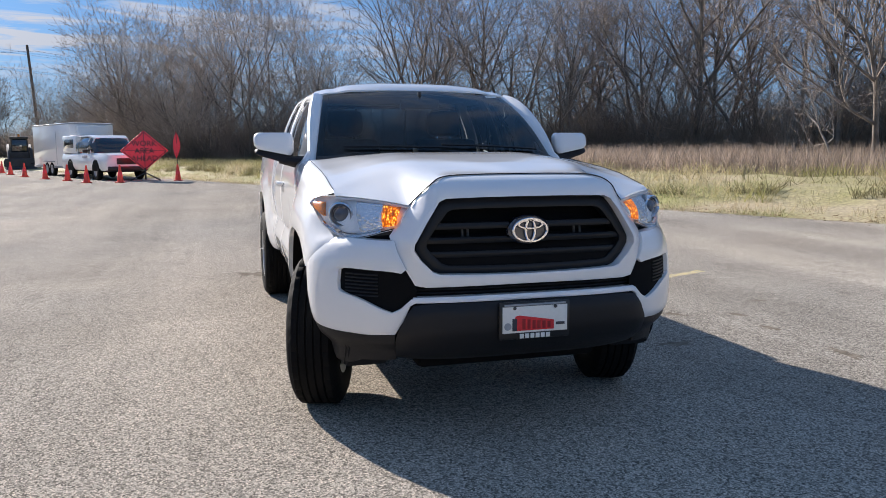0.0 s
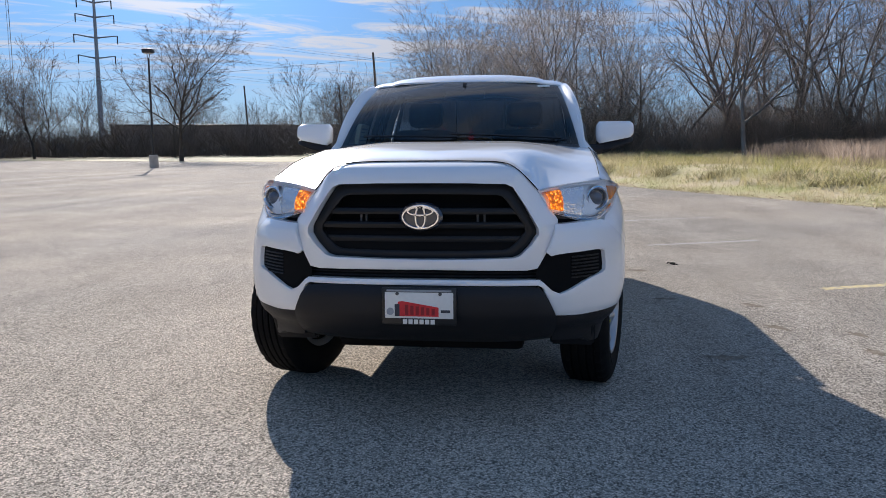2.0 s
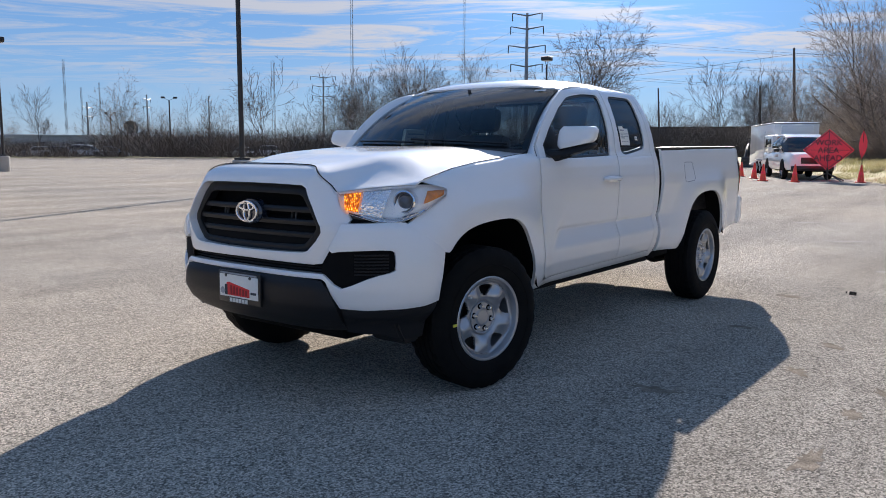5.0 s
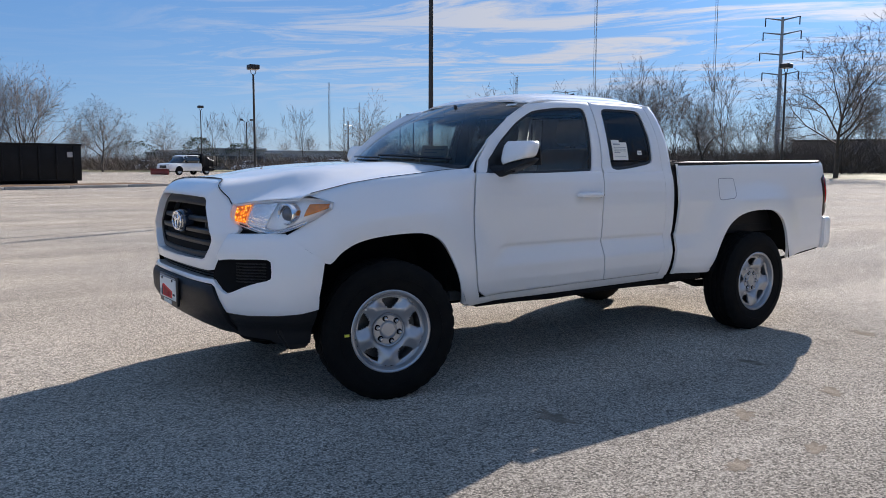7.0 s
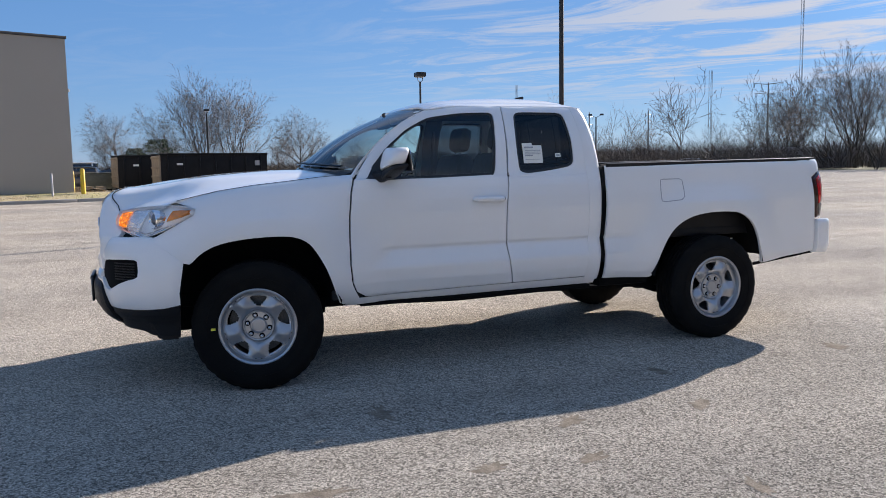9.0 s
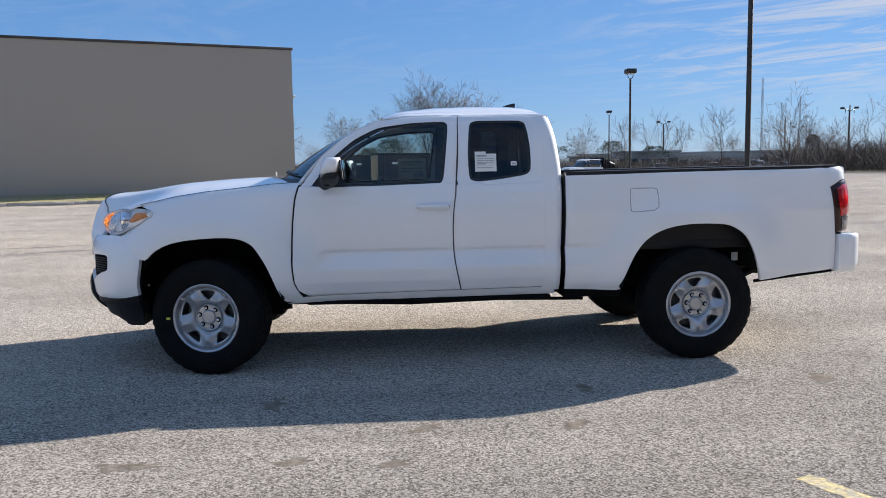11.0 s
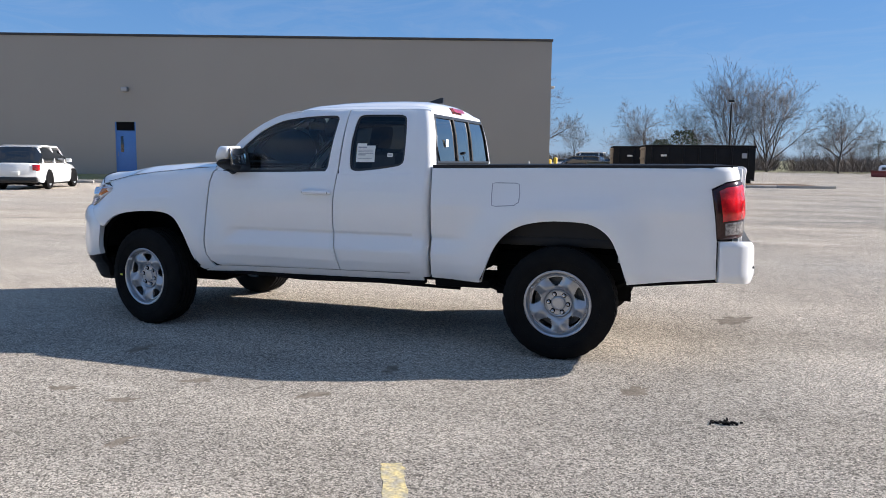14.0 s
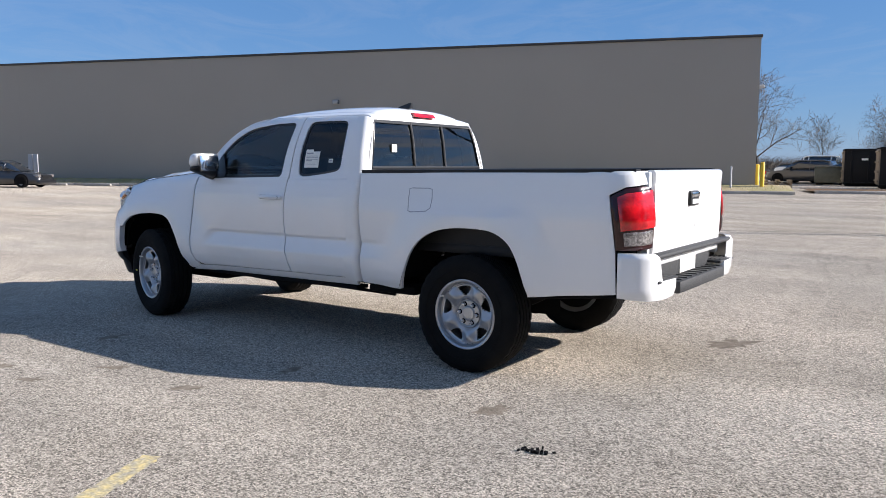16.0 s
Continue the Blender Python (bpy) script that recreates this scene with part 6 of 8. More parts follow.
while len(spots) < 6000:
    s, o = rng.uniform(-12, 40), 2.0 + abs(rng.gauss(0, 0.55)) + (6 * rng.random() if rng.random() < 0.3 else 0)
    if noise.noise((s * 0.8, o * 0.9, 9)) > 0.12:
        spots.append(bank_place(s, o))
blades("tussocks", spots, 0.24, 0.010, 0.8, M_TUSSOCK, "dark green-brown tussocks along the bank", "grass")
# fallen leaves at the asphalt's rim
M_LEAF = material("fallen_leaves", (0.22, 0.13, 0.06), 0.8, spread=0.3, scale=3, fine=30, tint=(0.34, 0.24, 0.13))
verts, faces = [], []
for k in range(5000):
    p = bank_place(rng.uniform(-12, 45), rng.gauss(0.15, 0.35)) + Vector((0, 0, 0.02 + 0.02 * rng.random()))
    a, r = rng.uniform(0, 6.28), rng.uniform(0.015, 0.04)
    i = len(verts)
    for q in range(4):
        verts.append(p + Vector((math.cos(a + q * 1.57) * r, math.sin(a + q * 1.57) * r * 0.7, rng.uniform(-0.01, 0.012))))
    faces.append((i, i + 1, i + 2, i + 3))
me = bpy.data.meshes.new("fallen_leaves")
me.from_pydata([tuple(v) for v in verts], [], faces)
me.materials.append(M_LEAF)
tagged(new("fallen_leaves", me), "fallen brown leaves along the asphalt edge", "leaves", kind="stuff")


# ---- bare trees ----
def tree_mesh(seed, height, stems=1, forks=(9, 7, 5, 3), spread=0.95, first=0.24, rise=0.08, reach=0.44, girth=0.0105, thin=0.009, wild=0.16, stem=0.58, dark=False):
    """Trunk and twigs of a leafless tree: each branch carries smaller ones along its length. forks: how many at each level."""
    r = random.Random(seed)
    wood, twig = [], []
    top = len(forks)

    def grow(p, d, length, rad, level):
        n = (6, 4, 3, 2, 1)[level] if level < top else 1
        pts, dd = [p], d
        for k in range(n):
            bend = wild * (0.45 if level == 0 else 1.0)
            dd = (dd + Vector((r.gauss(0, bend), r.gauss(0, bend), r.gauss(rise if level else 0.05, bend * 0.6)))).normalized()
            q = pts[-1] + dd * length / n
            r0, r1 = rad * (1 - 0.78 * k / n), rad * (1 - 0.78 * (k + 1) / n)
            (wood if level < 2 else twig).append((pts[-1], q, r0, 0.0 if level == top else r1, (6, 4, 3, 3, 3)[level]))
            pts.append(q)
        if level == top:
            return
        turn = r.uniform(0, 6.28)
        start = first if level == 0 else 0.22
        for c in range(forks[level]):
            t = start + (1 - start) * (c + r.random()) / forks[level]
            i = min(int(t * n), n - 1)
            at = pts[i].lerp(pts[i + 1], t * n - i)
            way = (pts[i + 1] - pts[i]).normalized()
            turn += 2.4 + r.gauss(0, 0.5)
            side = way.orthogonal().normalized()
            side = side * math.cos(turn) + way.cross(side) * math.sin(turn)
            a = r.uniform(0.55, 1.05) * spread * (1.0 if level else 1.25 - 0.75 * t)
            size = height * reach * r.uniform(0.75, 1.2) if level == 0 else length * r.uniform(0.42, 0.72) * (1.12 - 0.45 * t)
            grow(at, way * math.cos(a) + side * math.sin(a), size, rad * (1 - 0.78 * t) * r.uniform(0.55, 0.8), level + 1)
    for k in range(stems):
        a = k * 6.28 / stems + r.uniform(-0.6, 0.6)
        lean = 0.0 if stems == 1 else r.uniform(0.10, 0.42)
        grow(Vector((0.3 * lean * math.cos(a), 0.3 * lean * math.sin(a), -0.1)), Vector((lean * math.cos(a), lean * math.sin(a), 1)).normalized(),
             height * stem * r.uniform(0.85, 1.1), height * girth, 0)

    def mesh(name, segs, mat):
        verts, faces = [], []
        for a, b, r0, r1, s in segs:
            d = (b - a).normalized()
            x = d.orthogonal().normalized()
            y = d.cross(x)
            i = len(verts)
            for c, rr in ((a, r0), (b, r1)) if r1 else ((a, r0),):
                for k in range(s):
                    t = k * math.tau / s
                    verts.append(c + (x * math.cos(t) + y * math.sin(t)) * max(rr, thin))
            if r1:
                faces += [(i + k, i + (k + 1) % s, i + s + (k + 1) % s, i + s + k) for k in range(s)]
            else:
                verts.append(b)
                faces += [(i + k, i + (k + 1) % s, i + s) for k in range(s)]
        me = bpy.data.meshes.new(name)
        me.from_pydata([tuple(v) for v in verts], [], faces)
        me.materials.append(mat)
        me.polygons.foreach_set("use_smooth", [True] * len(me.polygons))
        return me
    # dark picks the copies with the backlit shade put into their colour
    return mesh("trunk", wood, M_BARKSHADED if dark else M_BARK), mesh("crown", twig, M_TWIGSHADED if dark else M_TWIG)


def make_tree(name, label, args, m, group):
    t = thing(name, label, "tree", group, at=m)
    for nm, me in zip(("trunk", "crown"), tree_mesh(*args)):
        new(nm, me).parent = t
    return t


WOOD = "trees of the bare wood"
tall = [make_tree("bare_tree", "tall leafless grey-brown tree at the wood's edge", (21, 13.5), Matrix.Translation(bank_place(12, 27)), WOOD),
        make_tree("bare_tree", "slender leafless tree in the wood", (22, 14.5, 1, (10, 6, 5, 3), 0.8, 0.25, 0.10, 0.38), Matrix.Translation(bank_place(30, 16)), WOOD),
        make_tree("bare_tree", "many-stemmed leafless tree at the wood's edge", (23, 11.5, 3, (5, 5, 4, 3), 0.9, 0.2, 0.06, 0.40, 0.008), Matrix.Translation(bank_place(50, 9)), WOOD),
        make_tree("bare_tree", "broad leafless tree with twisted limbs", (24, 12, 1, (9, 7, 5, 3), 1.2, 0.25, 0.04, 0.50, 0.011, 0.009, 0.24), Matrix.Translation(bank_place(17, 27)), WOOD)]
rng = random.Random(9)
placed = []
tries = 0
while len(placed) < 106 and tries < 9000:
    tries += 1
    s = rng.uniform(-12, 82)
    o = wood_front(s) + lerp_table([(10, 36), (20, 9), (90, 9)], s) * rng.random() ** 1.2
    if any((s - a) ** 2 + (o - b) ** 2 < 2.0 for a, b in placed):
        continue
    placed.append((s, o))
    p = bank_place(s, o)
    low = lerp_table([(-40, 1.4), (8, 1.4), (20, 1.2), (40, 1.05), (58, 0.9), (70, 0.72), (84, 0.5)], s)
    k = rng.uniform(0.72, 1.18) * low
    copy_thing(tall[rng.randrange(4)], pose(p.x, p.y, p.z - 0.1, rng.gauss(0, 4), rng.gauss(0, 4), rng.uniform(0, 360)) @ Matrix.Diagonal((k, k, k, 1)))
# two trees that stand out from the wood
for x, y, kind, k in ((19.2, -21.5, 1, 0.85), (17.6, -18.4, 3, 0.40)):
    copy_thing(tall[kind], pose(x, y, 0.55, 0, 0, 40 + 90 * kind) @ Matrix.Diagonal((k, k, k, 1)))

# thickets along the wood's foot
thicket = make_tree("thicket", "leafless brown thicket at the foot of the wood", (61, 4.6, 8, (5, 5, 3), 0.95, 0.1, 0.08, 0.42, 0.0055, 0.006, 0.22, 0.7), Matrix.Translation(bank_place(14, 26)), "thickets of the wood")
thicket["category"] = "shrub"
for k in range(100):
    s = rng.uniform(-10, 80)
    p = bank_place(s, wood_front(s) - 1.0 + 8 * rng.random())
    h = rng.uniform(0.75, 1.5)
    copy_thing(thicket, pose(p.x, p.y, p.z - 0.1, 0, 0, rng.uniform(0, 360)) @ Matrix.Diagonal((h * 1.15, h * 1.15, h, 1)))

# undergrowth of the wood
spots = []
while len(spots) < 44000:
    s = rng.uniform(-12, 85)
    o = wood_front(s) - 1.2 + lerp_table([(10, 22), (20, 11)], s) * rng.random() ** 1.3
    spots.append(bank_place(s, o))
blades("undergrowth", spots, 3.0, 0.013, 0.7, M_BRUSH, "dense leafless brown undergrowth of the wood", "undergrowth")

# ---- far side of the lot ----
def far_grass(u, v):
    a = radians(u)
    near = lerp_table([(17, 66), (24, 72), (32, 86), (42, 110), (60, 114), (112, 104)], u)
    r = near + (v - 98) if v < 150 else v * 1.2
    return Vector((r * math.cos(a), r * math.sin(a), 0.02 + 0.003 * (v - 98) + (0.9 if v > 150 else 0)))


grid_sheet("ground_far_grass", far_grass, np.linspace(17, 112, 40), [98, 104, 118, 150, 260, 900], M_TURF, "strip of winter grass beyond the car park", "grass")
small = [make_tree("bare_tree", "distant leafless tree beyond the car park", (41, 12, 3, (5, 6, 5), 0.85, 0.15, 0.08, 0.42, 0.007, 0.016, 0.16, 0.58, True), pose(79, 62, 0), "distant bare trees"),
         make_tree("bare_tree", "distant round-crowned leafless tree", (42, 11, 1, (9, 7, 4, 2), 1.0, 0.18, 0.06, 0.50, 0.009, 0.016, 0.16, 0.58, True), pose(66, 80, 0), "distant bare trees"),
         make_tree("bare_tree", "distant tall leafless tree", (43, 14, 1, (9, 6, 4, 2), 0.75, 0.2, 0.10, 0.42, 0.008, 0.016, 0.16, 0.58, True), pose(95, 48, 0), "distant bare trees")]


def put_tree(kinds, x, y, k, z=0.0, turn=0):
    return copy_thing(kinds, pose(x, y, z, 0, 0, turn) @ Matrix.Diagonal((k, k, k, 1)))


def polar(az, d, eye=(-0.6, -5.4)):
    return eye[0] + d * math.cos(radians(az)), eye[1] + d * math.sin(radians(az))


def far_wood(name, label, kinds, places):
    """Many distant trees, too many to count, as one mesh."""
    verts, faces, which, base = [], [], [], 0
    kits = []
    for k in kinds:
        kit = []
        for c in k.children:
            me = c.data
            v = np.empty(len(me.vertices) * 3)
            me.vertices.foreach_get("co", v)
            kit.append((v.reshape(-1, 3), [tuple(f.vertices) for f in me.polygons], 0 if c.name.startswith("trunk") else 1))
        kits.append(kit)
    for n, x, y, k, turn in places:
        c, sn = math.cos(turn), math.sin(turn)
        rot = np.array(((c, sn, 0), (-sn, c, 0), (0, 0, 1))) * k
        for v, fs, slot in kits[n]:
            verts.append(v @ rot + (x, y, 0.3))
            faces += [tuple(i + base for i in f) for f in fs]
            which += [slot] * len(fs)
            base += len(v)
    me = bpy.data.meshes.new(name)
    me.from_pydata(np.concatenate(verts).tolist(), [], faces)
    # the darkened copies: backlit shade is in the colour
    me.materials.append(M_BARKSHADED)
    me.materials.append(M_TWIGSHADED)
    me.polygons.foreach_set("material_index", which)
    me.polygons.foreach_set("use_smooth", [True] * len(which))
    return tagged(new(name, me), label, "trees", kind="stuff")


rng = random.Random(12)
places = []
for k in range(54):
    az = rng.uniform(13, 66)
    x, y = polar(az, rng.uniform(112, 190))
    places.append((rng.randrange(3), x, y, rng.uniform(0.7, 1.45) * (1.0 if az < 48 else 0.6), rng.uniform(0, 6.28)))
for k in range(20):
    x, y = polar(rng.uniform(66, 112), rng.uniform(150, 260))
    places.append((rng.randrange(3), x, y, rng.uniform(0.5, 0.95), rng.uniform(0, 6.28)))
for k in range(22):
    x, y = polar(rng.uniform(15, 31), rng.uniform(118, 172), (-4.19, 0.36))
    places.append((rng.choice((0, 1)), x, y, rng.uniform(0.4, 0.8), rng.uniform(0, 6.28)))
for k in range(18):
    x, y = polar(rng.uniform(75.5, 91), rng.uniform(114, 128))
    places.append((rng.choice((0, 1)), x, y, rng.uniform(0.28, 0.5), rng.uniform(0, 6.28)))
far_wood("distant_wood", "distant brown line of leafless trees", small, places)
for a0, a1, n, h, nm in ((10, 62, 36000, 3.8, "distant brown hedge of bare brush"), (62, 112, 26000, 2.1, "low distant hedge of bare brush")):
    spots = []
    while len(spots) < n:
        az, d = rng.uniform(a0, a1), rng.uniform(108, 165)
        if noise.noise((az * 0.55, d * 0.05, 4)) > rng.uniform(-0.5, 0.35):
            spots.append(Vector((*polar(az, d), 0.2)))
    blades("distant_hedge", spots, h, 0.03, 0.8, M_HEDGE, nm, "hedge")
# single trees that stand out
LONE = "lone bare trees"
WEST, NEAR, LAST = (-0.6, -5.4), (-3.9, -1.8), (5.9, -5.0)
fan = make_tree("bare_tree", "large many-stemmed leafless tree beyond the car park", (31, 14.5, 3, (7, 7, 7, 4), 0.80, 0.18, 0.05, 0.46, 0.0105, 0.011, 0.10, 0.46, True), pose(*polar(85.9, 116), 0), LONE)
lone = make_tree("bare_tree", "large lone leafless tree with a wide crown", (33, 13.0, 1, (10, 9, 8, 5), 1.05, 0.34, 0.05, 0.50, 0.019, 0.012, 0.20, 0.58, True), pose(*polar(28.1, 84, (-2.86, -3.8)), 0), LONE)
for kind, az, d, k, eye in ((fan, 83.6, 117, 0.92, WEST), (lone, 79.2, 112, 0.66, WEST), (lone, 91.8, 112, 0.42, WEST), (small[0], 87.9, 119, 0.5, WEST), (small[1], 75.5, 122, 0.5, WEST),
                            (fan, 39.1, 120, 1.1, NEAR), (fan, 43.0, 130, 0.85, NEAR), (lone, 35.3, 112, 0.78, NEAR), (small[0], 19.0, 110, 0.66, (-2.8, -3.8)),
                            (lone, 103.2, 74, 0.68, LAST), (lone, 94.6, 104, 0.60, LAST), (lone, 91.2, 112, 0.66, LAST), (small[0], 57.5, 160, 0.75, (-2.86, -3.8)), (small[2], 70.8, 120, 0.6, (-2.86, -3.8))):
    x, y = polar(az, d, eye)
    put_tree(kind, x, y, k, 0.0, az * 7)


def evergreen(x, y, h, w):
    t = thing("evergreen_bush", "dark green evergreen bush in the distance", "bush", "distant evergreens", at=pose(x, y, 0))
    r = random.Random(int(x * 10))
    tube_part("trunk", [(0, 0, 0), (0, 0, h * 0.8)], [0.15, 0.04], M_BARK, t, 6)
    verts, faces = [], []
    for k in range(2600):
        v = r.random() ** 0.8
        rad = w * (0.35 + 0.65 * math.sin(math.pi * min(1, 0.2 + v * 0.85))) * (0.5 + 0.5 * r.random())
        a = r.uniform(0, 6.28)
        p = Vector((rad * math.cos(a), rad * math.sin(a), 0.3 + v * (h - 0.3)))
        i = len(verts)
        s = 0.13
        for _ in range(3):
            verts.append(p + Vector((r.uniform(-s, s), r.uniform(-s, s), r.uniform(-s, s))))
        faces.append((i, i + 1, i + 2))
    me = bpy.data.meshes.new("foliage")
    me.from_pydata([tuple(v) for v in verts], [], faces)
    me.materials.append(M_EVERGREEN)
    new("foliage", me).parent = t


for az, d, h, w in ((88.7, 100, 5.0, 3.2), (90.2, 102, 4.0, 2.5), (73.0, 125, 5, 3.5), (70.2, 140, 4.5, 4), (77.0, 150, 5, 6)):
    evergreen(*polar(az, d), h, w)

# ---- the warehouse ----
WALL_ANG = 0.3278
CORNER = Vector((-3.38, 34.26))
WM = Matrix.Translation((CORNER.x, CORNER.y, 0)) @ Matrix.Rotation(WALL_ANG, 4, "Z")
# local: -x runs along the front wall from the corner, +y into the building
hall = thing("warehouse", "long windowless taupe warehouse with a dark roof edge", "building", at=WM)
WH, WL, WD = 7.36, 95.0, 60.0
DOOR_X = -21.53


def wall_with_opening():
    bm = bmesh.new()
    for lo, hi in (((-WL, 0, 0.0), (DOOR_X - 0.52, 0.3, WH - 0.12)), ((DOOR_X + 0.52, 0, 0.0), (0, 0.3, WH - 0.12)), ((DOOR_X - 0.52, 0, 3.02), (DOOR_X + 0.52, 0.3, WH - 0.12))):
        add_box(bm, lo, hi)
    return part("wall", bm, M_WALL, hall)


front = wall_with_opening()
box_part("wall", (-0.3, 0.3, 0), (0, WD, WH - 0.12), M_WALL, hall, 0)
box_part("wall", (-WL, 0.3, 0), (-WL + 0.3, WD, WH - 0.12), M_WALL, hall, 0)
box_part("wall", (-WL + 0.3, WD - 0.3, 0), (-0.3, WD, WH - 0.12), M_WALL, hall, 0)
box_part("roof", (-WL + 0.3, 0.3, WH - 0.5), (-0.3, WD - 0.3, WH - 0.3), M_CAP, hall, 0)
bm = bmesh.new()
add_box(bm, (-WL - 0.06, -0.06, WH - 0.12), (0.06, 0.36, WH), 0.01)
add_box(bm, (-0.36, 0.36, WH - 0.12), (0.06, WD, WH), 0.01)
part("roof_edge", bm, M_CAP, hall, "dark metal roof edge")
for k in range(1, 16):
    box_part("wall_joint", (-6.1 * k - 0.012, -0.004, 0.35), (-6.1 * k + 0.012, 0.002, WH - 0.14), M_WALL, hall, 0)
sd = thing("service_door", "", "")
sd.parent = hall
sd["label"] = "closed blue steel door under a black transom"
box_part("door_leaf", (DOOR_X - 0.46, 0.05, 0.42), (DOOR_X + 0.46, 0.10, 2.50), M_BLUE, sd, 0.006)
box_part("door_frame", (DOOR_X - 0.52, 0.02, 0.36), (DOOR_X - 0.46, 0.14, 3.02), M_BLUE, sd, 0.004)
box_part("door_frame", (DOOR_X + 0.46, 0.02, 0.36), (DOOR_X + 0.52, 0.14, 3.02), M_BLUE, sd, 0.004)
box_part("door_head", (DOOR_X - 0.46, 0.02, 2.50), (DOOR_X + 0.46, 0.14, 2.58), M_BLUE, sd, 0.004)
box_part("transom", (DOOR_X - 0.46, 0.04, 2.58), (DOOR_X + 0.46, 0.10, 3.02), M_BLACK, sd, 0.004)
box_part("door_window", (DOOR_X - 0.27, 0.042, 1.50), (DOOR_X - 0.13, 0.049, 2.30), M_CARGLASS, sd, 0.002)
tube_part("door_pull", [(DOOR_X - 0.40, 0.03, 1.30), (DOOR_X - 0.40, 0.01, 1.32), (DOOR_X - 0.40, 0.01, 1.48), (DOOR_X - 0.40, 0.03, 1.50)], 0.012, M_GALV, sd, 6)
box_part("door_sill", (DOOR_X - 0.6, -0.9, 0.20), (DOOR_X + 0.6, 0.02, 0.40), M_CONCRETE, sd, 0.02)
wl = box_part("wall_lamp", (DOOR_X - 0.10, -0.22, 4.52), (DOOR_X + 0.24, 0.0, 4.74), M_GALV, hall, 0.03)
box_part("lamp_shade", (DOOR_X - 0.06, -0.235, 4.55), (DOOR_X + 0.20, -0.215, 4.71), M_PALE, wl, 0.01)
fl = box_part("flood_lamp", (0.0, 1.0, 5.0), (0.34, 1.22, 5.14), M_PALE, hall, 0.03)
tube_part("lamp_arm", [(0, 1.1, 4.9), (0.2, 1.1, 5.02)], 0.03, M_PALE, fl, 6)
# lawn strip, kerb and wheel stops before the wall
def lawn(u, v):
    return WM @ Vector((u, -v, 0.37 - 0.13 * v + 0.012 * noise.noise((u, v, 0))))


grid_sheet("ground_lawn_strip", lambda u, v: lawn(u, 1.95 - v), np.linspace(-WL, 1.5, 80), np.linspace(0, 1.95, 8), M_GRASS, "narrow lawn strip at the foot of the warehouse wall", "grass")
bm = bmesh.new()
x = -WL
while x < 1.2:
    w = min(3.05, 1.5 - x)
    add_box(bm, (x + 0.01, -2.12, -0.05), (x + w - 0.01, -1.94, 0.145), 0.025)
    x += 3.05
kerb = part("kerb", bm, M_CONCRETE)
kerb.matrix_world = WM
tagged(kerb, "worn concrete kerb along the lawn strip", "kerb", kind="structure")
bm = bmesh.new()
for k in range(4):
    add_box(bm, (2.6 + 3.05 * k, -0.20, -0.05), (5.62 + 3.05 * k, -0.02, 0.14), 0.025)
kerb = part("kerb_island", bm, M_CONCRETE)
kerb.matrix_world = WM
tagged(kerb, "lengths of worn concrete kerb before the waste containers", "kerb", kind="structure")
grid_sheet("ground_mulch_bed", lambda u, v: WM @ Vector((u, v, 0.10 + 0.03 * noise.noise((u * 1.3, v * 1.3, 5)))), np.linspace(2.6, 14.8, 40), np.linspace(-0.05, 4.6, 16), M_MULCH,
           "strip of bare brown mulch behind the kerb", "soil")
rng = random.Random(5)
spots = [WM @ Vector((rng.uniform(-60, 1.4), -rng.uniform(0.02, 1.9), 0)) for _ in range(9000)]
for p in spots:
    q = WM.inverted() @ p
    p.z = 0.37 + 0.13 * q.y
blades("lawn_grass", spots, 0.07, 0.01, 0.5, M_BLADE, "short grass of the lawn strip", "grass")
stop0 = None
for k in range(14):
    m = WM @ pose(-8.0 - 3.0 * k, -2.62, 0.0)
    if stop0 is None:
        bm = bmesh.new()
        add_box(bm, (-0.9, -0.08, 0.0), (0.9, 0.08, 0.13), 0.03)
        stop0 = part("wheel_stop", bm, M_CONCRETE)
        tagged(stop0, "low pale concrete wheel stop by the kerb", "wheel stop", "wheel stops before the warehouse")
        stop0.matrix_world = m
    else:
        copy_thing(stop0, m)

# ---- lamp posts, pylons, masts ----
def lamp_post(x, y, h, label, group="car park lamps", heads=1, fat=0.075, base=0.85, turn=0):
    t = thing("street_lamp", label, "lamp post", group, at=pose(x, y, 0, 0, 0, turn))
    bm = bmesh.new()
    lathe(bm, [(0.0005, 0.0), (0.29, 0.0), (0.29, base - 0.04), (0.25, base), (0.0005, base)], 24, "z")
    part("footing", bm, M_CONCRETE, t, "cast concrete footing")
    bm = bmesh.new()
    add_box(bm, (-0.16, -0.16, base), (0.16, 0.16, base + 0.06), 0.015)
    part("base_plate", bm, M_POLE, t)
    tube_part("pole", [(0, 0, base + 0.05), (0, 0, h - 0.35)], [fat, fat * 0.82], M_POLE, t, 10)
    if heads == 1:
        tube_part("yoke", [(-0.18, 0, h - 0.05), (-0.14, 0, h - 0.28), (0, 0, h - 0.4), (0.14, 0, h - 0.28), (0.18, 0, h - 0.05)], 0.025, M_POLE, t, 6)
        hd = box_part("lamp_head", (-0.31, -0.31, h - 0.06), (0.31, 0.31, h + 0.22), M_POLE, t, 0.05)
        box_part("diffuser", (-0.25, -0.25, h - 0.085), (0.25, 0.25, h - 0.058), M_PALE, hd, 0.01)
    else:
        for s in (-1, 1):
            tube_part("arm", [(0, 0, h - 0.4), (0, s * 0.5, h - 0.15), (0, s * 0.8, h)], 0.035, M_POLE, t, 6)
            box_part("lamp_head", (-0.3, s * 0.9 - 0.3, h - 0.08), (0.3, s * 0.9 + 0.3, h + 0.2), M_POLE, t, 0.06)
    return t


